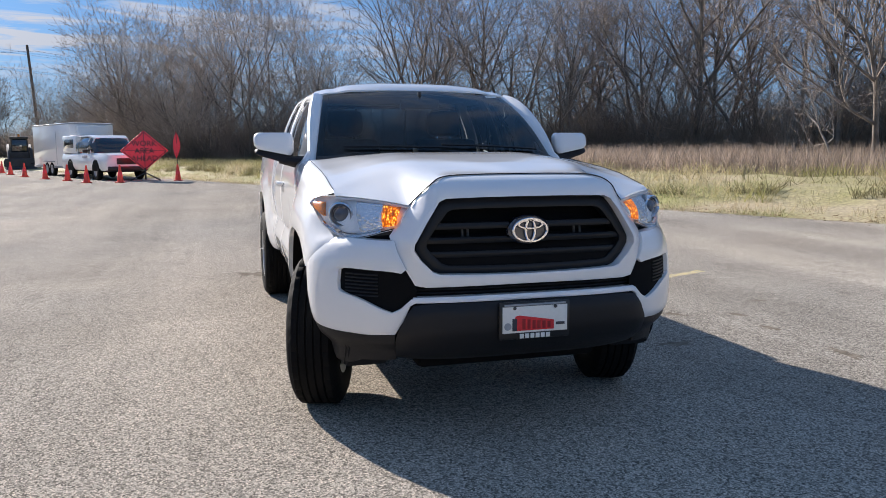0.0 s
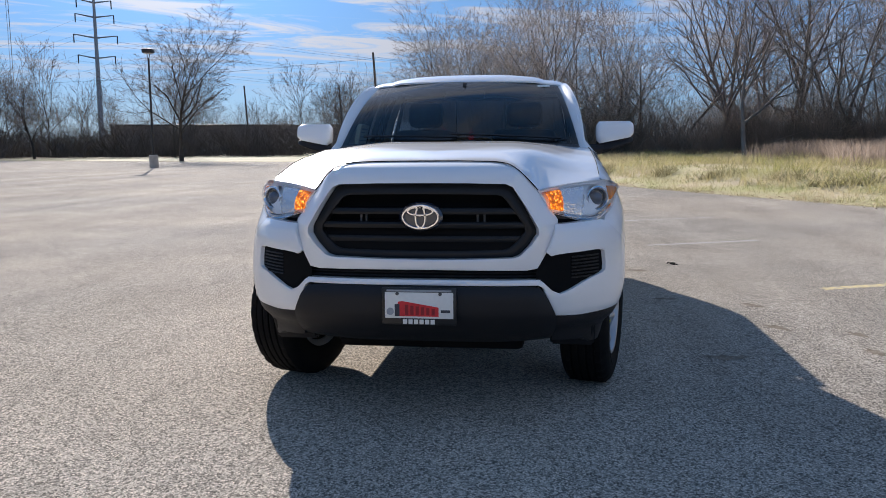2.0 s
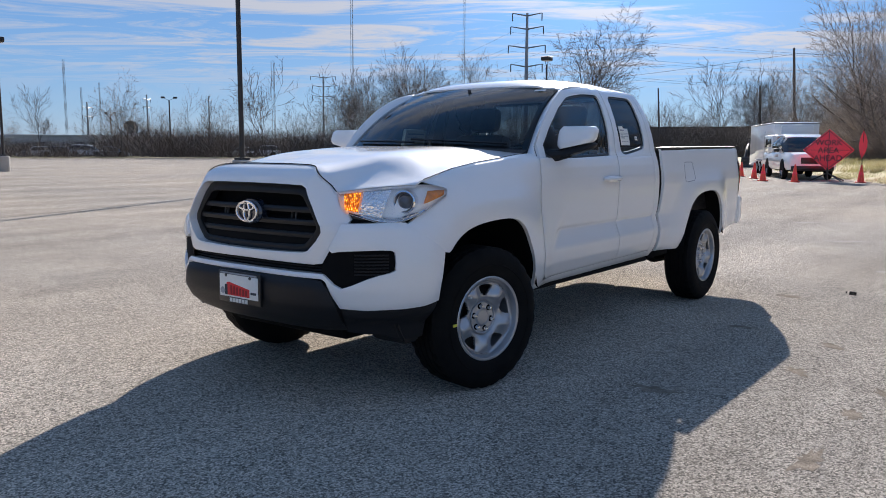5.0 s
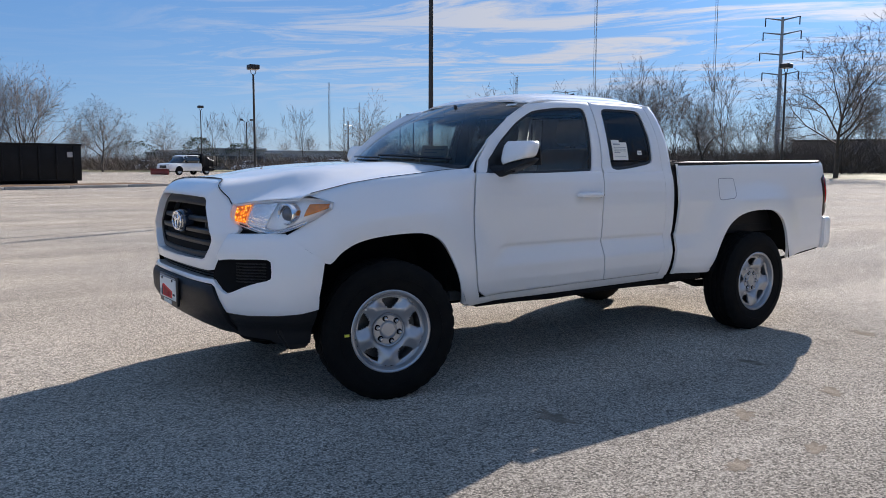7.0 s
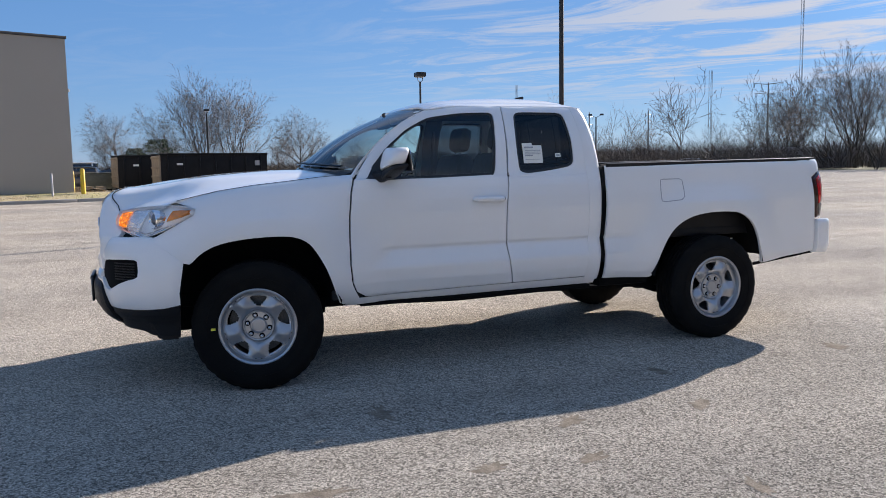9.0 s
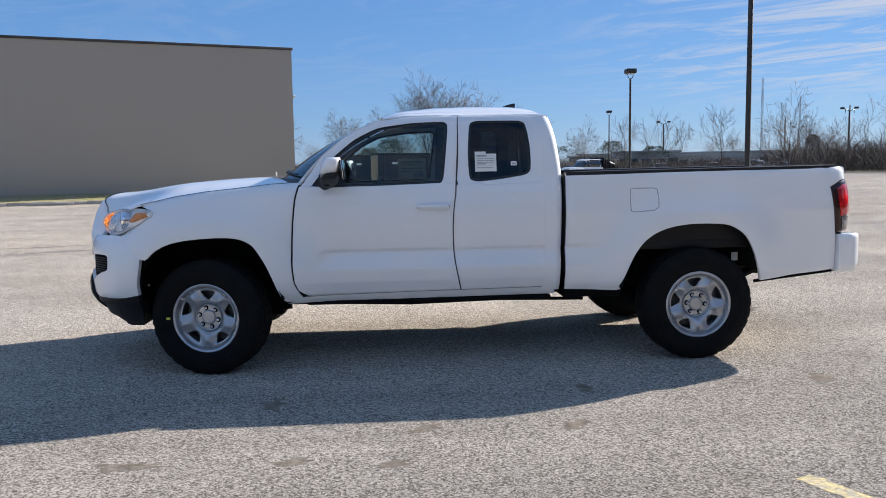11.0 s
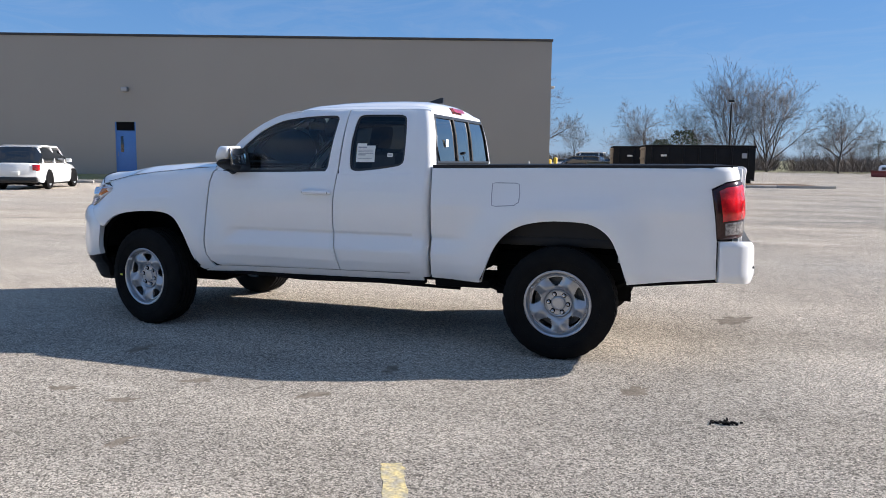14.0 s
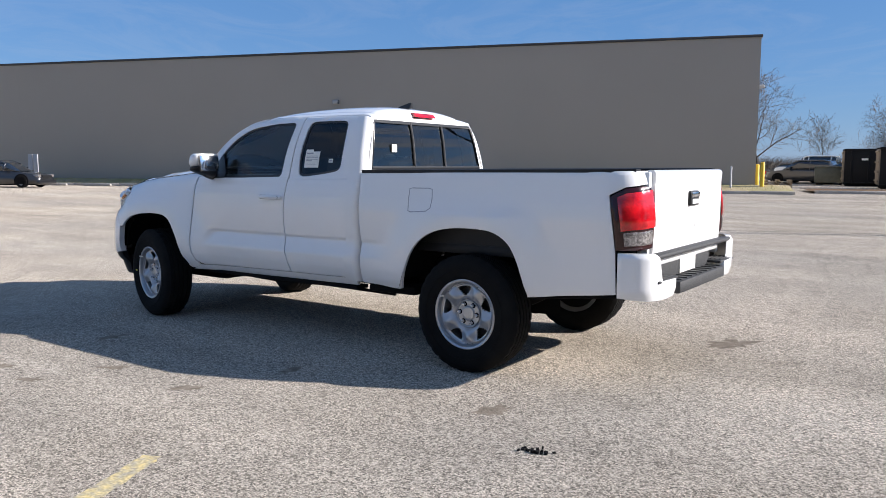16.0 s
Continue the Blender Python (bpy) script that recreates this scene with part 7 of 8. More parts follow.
lamp_post(11.1, 15.2, 9.2, "tall dark lamp post on a concrete footing", base=0.95)
lamp_post(16.1, 41.7, 6.9, "tall dark lamp post on a concrete footing")
lamp_post(29.1, 91.7, 7.9, "dark lamp post far across the car park")
lamp_post(45.5, 25.3, 7.5, "dark lamp post near the wood")
for az, d, h, eye in ((56.8, 130, 9, (-2.86, -3.8)), (60.4, 190, 9, (-2.86, -3.8)), (68.6, 150, 9, (-2.86, -3.8)), (85.4, 92, 7.8, (-0.6, -5.4))):
    x, y = polar(az, d, eye)
    lamp_post(x, y, h, "distant twin-headed lamp post", "distant lamps", 1 if az > 80 else 2, 0.12, 0.3, az)


def pylon(x, y, h, turn, arms):
    t = thing("power_pylon", "tall steel power pole with cross-arms", "power pole", "power poles", at=pose(x, y, 0, 0, 0, turn))
    tube_part("mast", [(0, 0, 0), (0, 0, h)], [0.50, 0.22], M_GALV, t, 10)
    for z, w in arms:
        tube_part("cross_arm", [(-w, 0, z + 0.5), (0, 0, z), (w, 0, z + 0.5)], [0.08, 0.16, 0.08], M_GALV, t, 6)
        for s in (-1, 1):
            tube_part("insulator", [(s * w, 0, z + 0.5), (s * w, 0, z - 0.9)], 0.10, M_POLE, t, 6)
    return t


px1, py1 = polar(31.1, 150, (-3.95, -1.84))
px2, py2 = polar(45.8, 300, (-3.95, -1.84))
pylon(px1, py1, 26.3, 121, [(16.6, 2.9), (20.0, 3.4), (23.4, 3.0), (25.8, 2.7)])
pylon(px2, py2, 28.2, 136, [(20.6, 4.0), (24.2, 4.0), (27.6, 4.6)])
for az, d, h in ((58.0, 330, 22), (54.0, 360, 24), (61.7, 300, 17)):
    x, y = polar(az, d, (-2.86, -3.8))
    pylon(x, y, h, 30, [(h - 5, 3), (h - 2, 3)])


def guyed_mast(az, d, h, eye, r=0.45):
    x, y = polar(az, d, eye)
    t = thing("radio_mast", "thin tall guyed radio mast far away", "mast", "radio masts", at=pose(x, y, 0))
    for k in range(3):
        a = k * math.tau / 3
        tube_part("leg", [(r * math.cos(a), r * math.sin(a), 0), (r * math.cos(a), r * math.sin(a), h)], 0.05 + 0.02 * r, M_GALV, t, 4)
    bm = bmesh.new()
    for k in range(int(h / 3)):
        a, b = k * math.tau / 3, (k + 1) * math.tau / 3
        add_tube(bm, [(r * math.cos(a), r * math.sin(a), 3 * k), (r * math.cos(b), r * math.sin(b), 3 * k + 3)], 0.028, 3, False)
    part("lacing", bm, M_GALV, t)


guyed_mast(43.7, 260, 120, (-3.95, -1.84))
guyed_mast(35.8, 300, 130, (-3.95, -1.84))
guyed_mast(63.0, 260, 27, (-2.86, -3.8), 0.3)
guyed_mast(62.0, 330, 24, (-2.86, -3.8), 0.3)
guyed_mast(60.9, 330, 26, (-2.86, -3.8), 0.25)
guyed_mast(49.2, 240, 27, (-3.95, -1.84), 0.5)
x, y = polar(59.2, 160, (-2.86, -3.8))
dish = thing("satellite_dish", "round pale satellite dish on a post", "satellite dish", at=pose(x, y, 0))
tube_part("post", [(0, 0, 0), (0, 0, 4.2)], 0.15, M_GALV, dish, 8)
bm = bmesh.new()
lathe(bm, [(0.0005, 0.25), (0.6, 0.2), (1.1, 0.05), (1.35, -0.1), (1.1, 0.0), (0.0005, 0.18)], 28, "x")
bmesh.ops.transform(bm, matrix=pose(0, 0, 5.2, 0, -25, 40), verts=bm.verts)
part("reflector", bm, M_GALV, dish)


def wood_pole(x, y, h):
    t = thing("utility_pole", "weathered wooden utility pole", "utility pole", "wooden poles", at=pose(x, y, 0, -3.5, 0, 0))
    tube_part("post", [(0, 0, 0), (0, 0, h)], [0.19, 0.12], M_WOODPOLE, t, 8)
    tube_part("insulator", [(0.1, 0, h - 0.5), (0.22, 0, h - 0.4), (0.22, 0, h - 0.15)], 0.05, M_POLE, t, 6)


wp = [polar(11.9, 92, (-4.0, -0.5)), polar(14.5, 130, (-4.0, -0.5)), polar(22.5, 130, (-3.0, -3.6))]
for (x, y), h in zip(wp, (12.0, 11, 11)):
    wood_pole(x, y, h)


def wire(name, a, b, sag, r, label):
    pts = []
    for k in range(17):
        t = k / 16
        p = Vector(a).lerp(Vector(b), t)
        p.z -= sag * 4 * t * (1 - t)
        pts.append(p)
    bm = bmesh.new()
    add_tube(bm, pts, r, 4, False)
    tagged(part(name, bm, M_POLE), label, "cable", "overhead cables")


for dz, s in ((16.6, 2.9), (20.0, 3.4), (23.4, 3.0)):
    for sg in (-1, 1):
        c, sn = math.cos(radians(121)), math.sin(radians(121))
        a = (px1 + sg * s * c, py1 + sg * s * sn, dz - 0.5)
        wire("power_cable", a, (px1 + 170 + sg * s * c, py1 - 150 + sg * s * sn, dz + 4), 5, 0.014, "thin overhead power cable")
        wire("power_cable", a, (px2 + sg * s * c, py2 + sg * s * sn, dz + 4), 5, 0.012, "thin overhead power cable")
for dz in (11.4,):
    wire("service_cable", (wp[0][0], wp[0][1], dz), (wp[0][0] + 20, wp[0][1] + 90, dz), 1.2, 0.012, "thin overhead service cable")
    wire("service_cable", (wp[0][0], wp[0][1], dz), (wp[0][0] + 60, wp[0][1] - 60, dz), 1.2, 0.012, "thin overhead service cable")


def wheel_of(car, x, y, r, w):
    wh = thing("wheel", "", "")
    wh.parent = car
    wh.matrix_basis = pose(x, y, r)
    s = 1 if y > 0 else -1
    bm = bmesh.new()
    lathe(bm, [(r * 0.62, -w / 2), (r * 0.9, -w / 2), (r, -w * 0.36), (r, w * 0.36), (r * 0.9, w / 2), (r * 0.62, w / 2)], 28, "y")
    bmesh.ops.recalc_face_normals(bm, faces=bm.faces)
    part("tyre", bm, M_TYRE, wh)
    bm = bmesh.new()
    lathe(bm, [(r * 0.63, s * w * 0.42), (r * 0.58, s * w * 0.34), (r * 0.2, s * w * 0.30), (0.0005, s * w * 0.36)], 20, "y")
    part("rim", bm, M_SILVER, wh)


def hull(name, sections, mat, parent, label="", angle=38):
    """A body through cross-sections: each (x, half width low, half width high, z low, z high, top inset)."""
    verts, faces, n = [], [], 12
    for x, wl, wh, z0, z1 in sections:
        m = z0 + (z1 - z0) * 0.55
        pts = [(-wl * 0.92, z0), (-wl, z0 + (z1 - z0) * 0.18), (-wl * 1.0, m), (-wh, z1 - (z1 - z0) * 0.14), (-wh * 0.94, z1 - (z1 - z0) * 0.03), (-wh * 0.5, z1)]
        pts = pts + [(-y, z) for y, z in pts[::-1]]
        verts += [(x, y, z) for y, z in pts]
    for i in range(len(sections) - 1):
        for k in range(n):
            a, b = i * n + k, i * n + (k + 1) % n
            faces.append((a, b, b + n, a + n))
    faces.append(tuple(range(n)))
    faces.append(tuple(range((len(sections) - 1) * n, len(sections) * n))[::-1])
    return solid(name, verts, faces, mat, parent, label, angle)


def car(label, category, m, kind, paint, group="parked cars", name="parked_car"):
    """kind: suv, sedan or pickup; nose towards +x, centred on the ground."""
    c = thing(name, label, category, group, at=m)
    L, W, H, r = {"suv": (4.65, 0.92, 1.68, 0.35), "sedan": (4.75, 0.90, 1.45, 0.33), "pickup": (6.2, 1.01, 2.0, 0.42)}[kind]
    f, b = L / 2, -L / 2
    belt = H * (0.60 if kind != "sedan" else 0.62)
    lo = {"suv": 0.24, "sedan": 0.19, "pickup": 0.42}[kind]
    hood_z = belt * (0.99 if kind != "pickup" else 1.02)
    axle_f, axle_b = f - L * 0.19, b + L * (0.20 if kind != "pickup" else 0.22)
    if kind == "pickup":
        rear = [] if name == "plough_truck" else [(b, W * 0.93, W * 0.92, lo + 0.15, belt), (b + 0.05, W, W * 0.96, lo, belt)]
        secs = rear + [(b + 2.0, W, W * 0.96, lo, belt), (f - 1.6, W, W * 0.95, lo, hood_z), (f - 0.35, W * 0.99, W * 0.9, lo, hood_z - 0.02), (f - 0.05, W * 0.95, W * 0.84, lo + 0.03, hood_z - 0.1), (f, W * 0.9, W * 0.78, lo + 0.08, hood_z - 0.2)]
        cab = [(b + 2.05, W * 0.93, W * 0.74, belt - 0.05, H - 0.04), (b + 2.3, W * 0.94, W * 0.77, belt - 0.05, H), (f - 2.35, W * 0.94, W * 0.77, belt - 0.05, H), (f - 1.98, W * 0.92, W * 0.72, belt - 0.05, H - 0.12), (f - 1.5, W * 0.9, W * 0.7, belt - 0.05, belt + 0.03)]
    elif kind == "suv":
        secs = [(b, W * 0.82, W * 0.8, lo + 0.2, belt - 0.1), (b + 0.12, W * 0.95, W * 0.92, lo + 0.05, belt), (b + 0.7, W, W * 0.95, lo, belt), (f - 1.4, W, W * 0.94, lo, hood_z), (f - 0.5, W * 0.97, W * 0.86, lo, hood_z - 0.08), (f - 0.12, W * 0.86, W * 0.76, lo + 0.04, hood_z - 0.2), (f, W * 0.7, W * 0.62, lo + 0.1, hood_z - 0.34)]
        cab = [(b + 0.12, W * 0.88, W * 0.72, belt - 0.06, belt + 0.1), (b + 0.42, W * 0.92, W * 0.74, belt - 0.06, H - 0.07), (b + 0.9, W * 0.93, W * 0.76, belt - 0.06, H), (f - 2.2, W * 0.93, W * 0.75, belt - 0.06, H - 0.02), (f - 1.75, W * 0.92, W * 0.72, belt - 0.06, H - 0.2), (f - 1.15, W * 0.88, W * 0.7, belt - 0.06, belt)]
    else:
        secs = [(b, W * 0.8, W * 0.76, lo + 0.2, belt - 0.12), (b + 0.12, W * 0.94, W * 0.9, lo + 0.05, belt - 0.02), (b + 0.8, W, W * 0.94, lo, belt), (f - 1.5, W, W * 0.93, lo, hood_z - 0.02), (f - 0.5, W * 0.96, W * 0.84, lo, hood_z - 0.14), (f - 0.1, W * 0.85, W * 0.74, lo + 0.04, hood_z - 0.26), (f, W * 0.7, W * 0.6, lo + 0.1, hood_z - 0.36)]
        cab = [(b + 0.45, W * 0.86, W * 0.66, belt - 0.06, belt + 0.05), (b + 1.15, W * 0.9, W * 0.7, belt - 0.06, H - 0.05), (b + 1.8, W * 0.92, W * 0.72, belt - 0.06, H), (f - 2.3, W * 0.92, W * 0.72, belt - 0.06, H - 0.02), (f - 1.85, W * 0.9, W * 0.7, belt - 0.06, H - 0.18), (f - 1.2, W * 0.86, W * 0.68, belt - 0.06, belt - 0.02)]
    hull("body", secs, paint, c)
    hull("cabin", cab, M_CARGLASS, c, "dark glazed cabin")
    top = [(x, wl * 0.985, wh * 1.02, z1 - 0.10, z1 + 0.015) for x, wl, wh, z0, z1 in cab if z1 > H - 0.22]
    hull("roof", [(x, wh * 1.03, wh * 1.01, z0 + 0.02, z1) for x, wl, wh, z0, z1 in top], paint, c)
    mid = cab[1:-1]
    for s in (-1, 1):
        for fr in (0.02, 0.5, 0.97):
            a = np.interp(fr, np.linspace(0, 1, len(mid)), [q[0] for q in mid])
            wl = np.interp(fr, np.linspace(0, 1, len(mid)), [q[1] for q in mid])
            wh = np.interp(fr, np.linspace(0, 1, len(mid)), [q[2] for q in mid])
            z1 = np.interp(fr, np.linspace(0, 1, len(mid)), [q[4] for q in mid])
            tube_part("pillar", [(a, s * wl * 1.0, belt - 0.02), (a, s * (wl * 0.55 + wh * 0.46), (belt + z1) / 2), (a, s * wh * 1.0, z1 - 0.04)], 0.045, paint, c, 6)
    wide = W - 0.10
    for ax in (axle_f, axle_b):
        for s in (-1, 1):
            bm = bmesh.new()
            lathe(bm, [(0.0005, s * (W + 0.004)), (r * 1.16, s * (W + 0.004)), (r * 1.16, s * (W - 0.2))], 28, "y", (ax, 0, r + 0.01))
            bmesh.ops.bisect_plane(bm, geom=bm.verts[:] + bm.edges[:] + bm.faces[:], plane_co=(0, 0, lo - 0.02), plane_no=(0, 0, -1), clear_outer=True)
            part("wheel_arch", bm, M_BLACK, c)
            wheel_of(c, ax, s * (wide + 0.01), r, 0.22)
    for s in (-1, 1):
        box_part("headlamp", (f - 0.34, min(s * W * 0.50, s * W * 0.80), hood_z - 0.36), (f - 0.055, max(s * W * 0.50, s * W * 0.80), hood_z - 0.20), M_CLEARLAMP, c, 0.03)
        box_part("tail_lamp", (b - 0.005, min(s * W * 0.66, s * W * 0.93), belt - 0.30), (b + 0.16, max(s * W * 0.66, s * W * 0.93), belt - 0.06), M_REDLENS, c, 0.03)
        bm = bmesh.new()
        add_box(bm, (f - L * 0.38, min(s * (W - 0.04), s * (W + 0.17)), belt + 0.02), (f - L * 0.38 + 0.14, max(s * (W - 0.04), s * (W + 0.17)), belt + 0.17), 0.03)
        part("door_mirror", bm, paint if kind != "pickup" else M_TRIM, c)
    box_part("grille", (f - 0.12, -W * 0.48, lo + 0.28), (f + 0.012, W * 0.48, hood_z - 0.24), M_TRIM, c, 0.03)
    box_part("front_bumper", (f - 0.25, -W * 0.86, lo - 0.02), (f + 0.05, W * 0.86, lo + 0.2), M_TRIM if kind == "pickup" else paint, c, 0.05)
    box_part("rear_bumper", (b - 0.06, -W * 0.84, lo + 0.02), (b + 0.2, W * 0.84, lo + 0.24), M_TRIM, c, 0.05)
    box_part("plate", (b - 0.066, -0.16, lo + 0.32), (b - 0.004, 0.16, lo + 0.46), M_PAPER, c, 0.004)
    box_part("underbody", (b + 0.3, -W * 0.8, lo - 0.06), (f - 0.3, W * 0.8, lo + 0.1), M_BLACK, c, 0.02)
    if kind == "suv":
        g = box_part("rear_glass", (-0.008, -W * 0.66, -0.19), (0.008, W * 0.66, 0.19), M_CARGLASS, c, 0.01, m=pose(b + 0.245, 0, belt + 0.27, 0, 26, 0))
        box_part("tailgate", (b - 0.004, -W * 0.62, lo + 0.28), (b + 0.14, W * 0.62, belt - 0.02), paint, c, 0.05)
    return c


HEAD = math.degrees(math.atan2(-ALONG.y, -ALONG.x))
car("white crossover parked facing the warehouse", "car", WM @ pose(-21.8, -8.5, 0, 0, 0, 97), "suv", M_CARWHITE)
car("black sedan parked along the warehouse wall", "car", WM @ pose(-37.9, -6.2, 0, 0, 0, 12), "sedan", M_CARBLACK)
work = car("white work pickup with a utility cap and a dark grille", "pickup truck", pose(36.3, 6.35, 0, 0, 0, HEAD), "pickup", M_CARWHITE, "work vehicles", "work_truck")
box_part("utility_cap", (-3.05, -0.95, 1.18), (-0.95, 0.95, 2.02), M_CARWHITE, work, 0.06, "white fibreglass cap")
for s in (-1, 1):
    box_part("cap_window", (-2.7, s * 0.952 - 0.006, 1.45), (-1.3, s * 0.952 + 0.006, 1.85), M_CARGLASS, work, 0.003)
    box_part("door_mark", (0.15, s * 1.0 - 0.02, 0.98), (0.75, s * 1.0 + 0.012, 1.10), M_PRINTGREY, work, 0.002)
box_part("ladder_rack", (-2.9, -0.6, 2.02), (-1.1, 0.6, 2.07), M_GALV, work, 0.01)

# enclosed trailer hitched behind it
tr = thing("box_trailer", "white enclosed box trailer with twin axles", "trailer", "work vehicles", at=pose(42.7, 8.70, 0, 0, 0, HEAD + 2))
bm = bmesh.new()
add_box(bm, (-3.0, -1.1, 0.50), (3.0, 1.1, 2.72), 0.08)
part("box", bm, M_CARWHITE, tr)
box_part("nose", (2.98, -0.8, 0.55), (3.25, 0.8, 2.6), M_CARWHITE, tr, 0.12)
box_part("skirt", (-3.0, -1.11, 0.42), (3.0, 1.11, 0.54), M_GALV, tr, 0.02)
box_part("roof_trim", (-3.02, -1.12, 2.64), (3.02, 1.12, 2.70), M_GALV, tr, 0.01)
box_part("stone_guard", (1.9, 1.09, 0.55), (3.0, 1.115, 1.05), M_GALV, tr, 0.004)
for s in (-1, 1):
    box_part("side_door_seam", (0.9, s * 1.1 - 0.01, 0.6), (0.93, s * 1.1 + 0.01, 2.3), M_GALV, tr, 0.002)
    for ax in (-0.75, 0.05):
        wheel_of(tr, ax, s * 1.02, 0.36, 0.2)
    box_part("mudguard", (-1.25, min(s * 0.9, s * 1.16), 0.72), (0.55, max(s * 0.9, s * 1.16), 0.78), M_GALV, tr, 0.02)
tube_part("tow_bar", [(3.2, 0.4, 0.48), (4.1, 0, 0.5), (3.2, -0.4, 0.48)], 0.05, M_POLE, tr, 6)

# loader
ld = thing("compact_loader", "dark tracked loader with a cab and a front bucket", "loader", "work vehicles", at=pose(60.5, 15.1, 0, 0, 0, HEAD - 12))
for s in (-1, 1):
    bm = bmesh.new()
    add_box(bm, (-1.3, s * 0.85 - 0.22, 0.0), (1.3, s * 0.85 + 0.22, 0.78), 0.2)
    part("track", bm, M_TYRE, ld)
    tube_part("lift_arm", [(-1.3, s * 0.72, 1.75), (0.3, s * 0.72, 1.45), (1.3, s * 0.72, 1.0), (1.9, s * 0.72, 0.4)], 0.11, M_MACHINE, ld, 6)
    tube_part("cab_post", [(0.65, s * 0.55, 0.9), (0.5, s * 0.5, 2.25)], 0.05, M_MACHINE, ld, 6)
box_part("body", (-1.5, -0.65, 0.45), (0.9, 0.65, 1.25), M_MACHINE, ld, 0.1)
box_part("engine_hood", (-1.7, -0.6, 1.1), (-0.5, 0.6, 1.75), M_MACHINE, ld, 0.12)
box_part("cab", (-0.6, -0.55, 1.2), (0.55, 0.55, 2.2), M_CARGLASS, ld, 0.08)
box_part("cab_roof", (-0.7, -0.62, 2.2), (0.7, 0.62, 2.35), M_MACHINE, ld, 0.05)
bm = bmesh.new()
prof = [(1.7, 0.05), (2.6, 0.05), (2.5, 0.12), (1.95, 0.2), (1.85, 0.75), (1.75, 0.8)]
vs = [[bm.verts.new((x, y, z)) for x, z in prof] for y in (-1.0, 1.0)]
bm.faces.new(vs[0])
bm.faces.new(vs[1][::-1])
for k in range(6):
    bm.faces.new((vs[0][k], vs[0][(k + 1) % 6], vs[1][(k + 1) % 6], vs[1][k]))
bmesh.ops.recalc_face_normals(bm, faces=bm.faces)
part("bucket", bm, M_MACHINE, ld)
tube_part("beacon", [(0, 0, 2.35), (0, 0, 2.55)], 0.07, M_AMBER, ld, 8)

# plough truck
pt = car("white work truck with a dump body and a raised red plough", "truck", pose(22.9, 77.5, 0, 0, 0, 206), "pickup", M_CARWHITE, "work vehicles", "plough_truck")
dump = box_part("dump_body", (-3.25, -1.10, 0.86), (-1.16, 1.10, 1.95), M_BIN, pt, 0.05, "black steel dump body")
box_part("head_board", (-1.20, -1.12, 0.80), (-1.08, 1.12, 2.16), M_BIN, dump, 0.02)
for s in (-1, 1):
    for k in range(4):
        box_part("side_rib", (-3.1 + 0.58 * k, min(s * 1.09, s * 1.16), 0.84), (-3.02 + 0.58 * k, max(s * 1.09, s * 1.16), 1.98), M_BIN, dump, 0.01)
    tube_part("tarp_arm", [(-2.6, s * 1.18, 1.45), (-2.0, s * 1.19, 1.62), (-1.7, s * 1.18, 1.80)], 0.035, M_GALV, dump, 6)
bm = bmesh.new()
prof = [(3.5, 0.06), (3.60, 0.2), (3.56, 0.45), (3.68, 0.66), (3.60, 0.66), (3.46, 0.45), (3.5, 0.2), (3.42, 0.06)]
vs = [[bm.verts.new((x, y, z)) for x, z in prof] for y in (-1.25, 1.25)]
bm.faces.new(vs[0])
bm.faces.new(vs[1][::-1])
for k in range(8):
    bm.faces.new((vs[0][k], vs[0][(k + 1) % 8], vs[1][(k + 1) % 8], vs[1][k]))
bmesh.ops.recalc_face_normals(bm, faces=bm.faces)
part("plough_blade", bm, material("faded_plough_red", (0.20, 0.035, 0.035), 0.7, spread=0.25), pt, "red snow plough blade")
for s in (-1, 1):
    tube_part("plough_arm", [(2.9, s * 0.4, 0.5), (3.5, s * 0.5, 0.4)], 0.06, M_MACHINE, pt, 6)

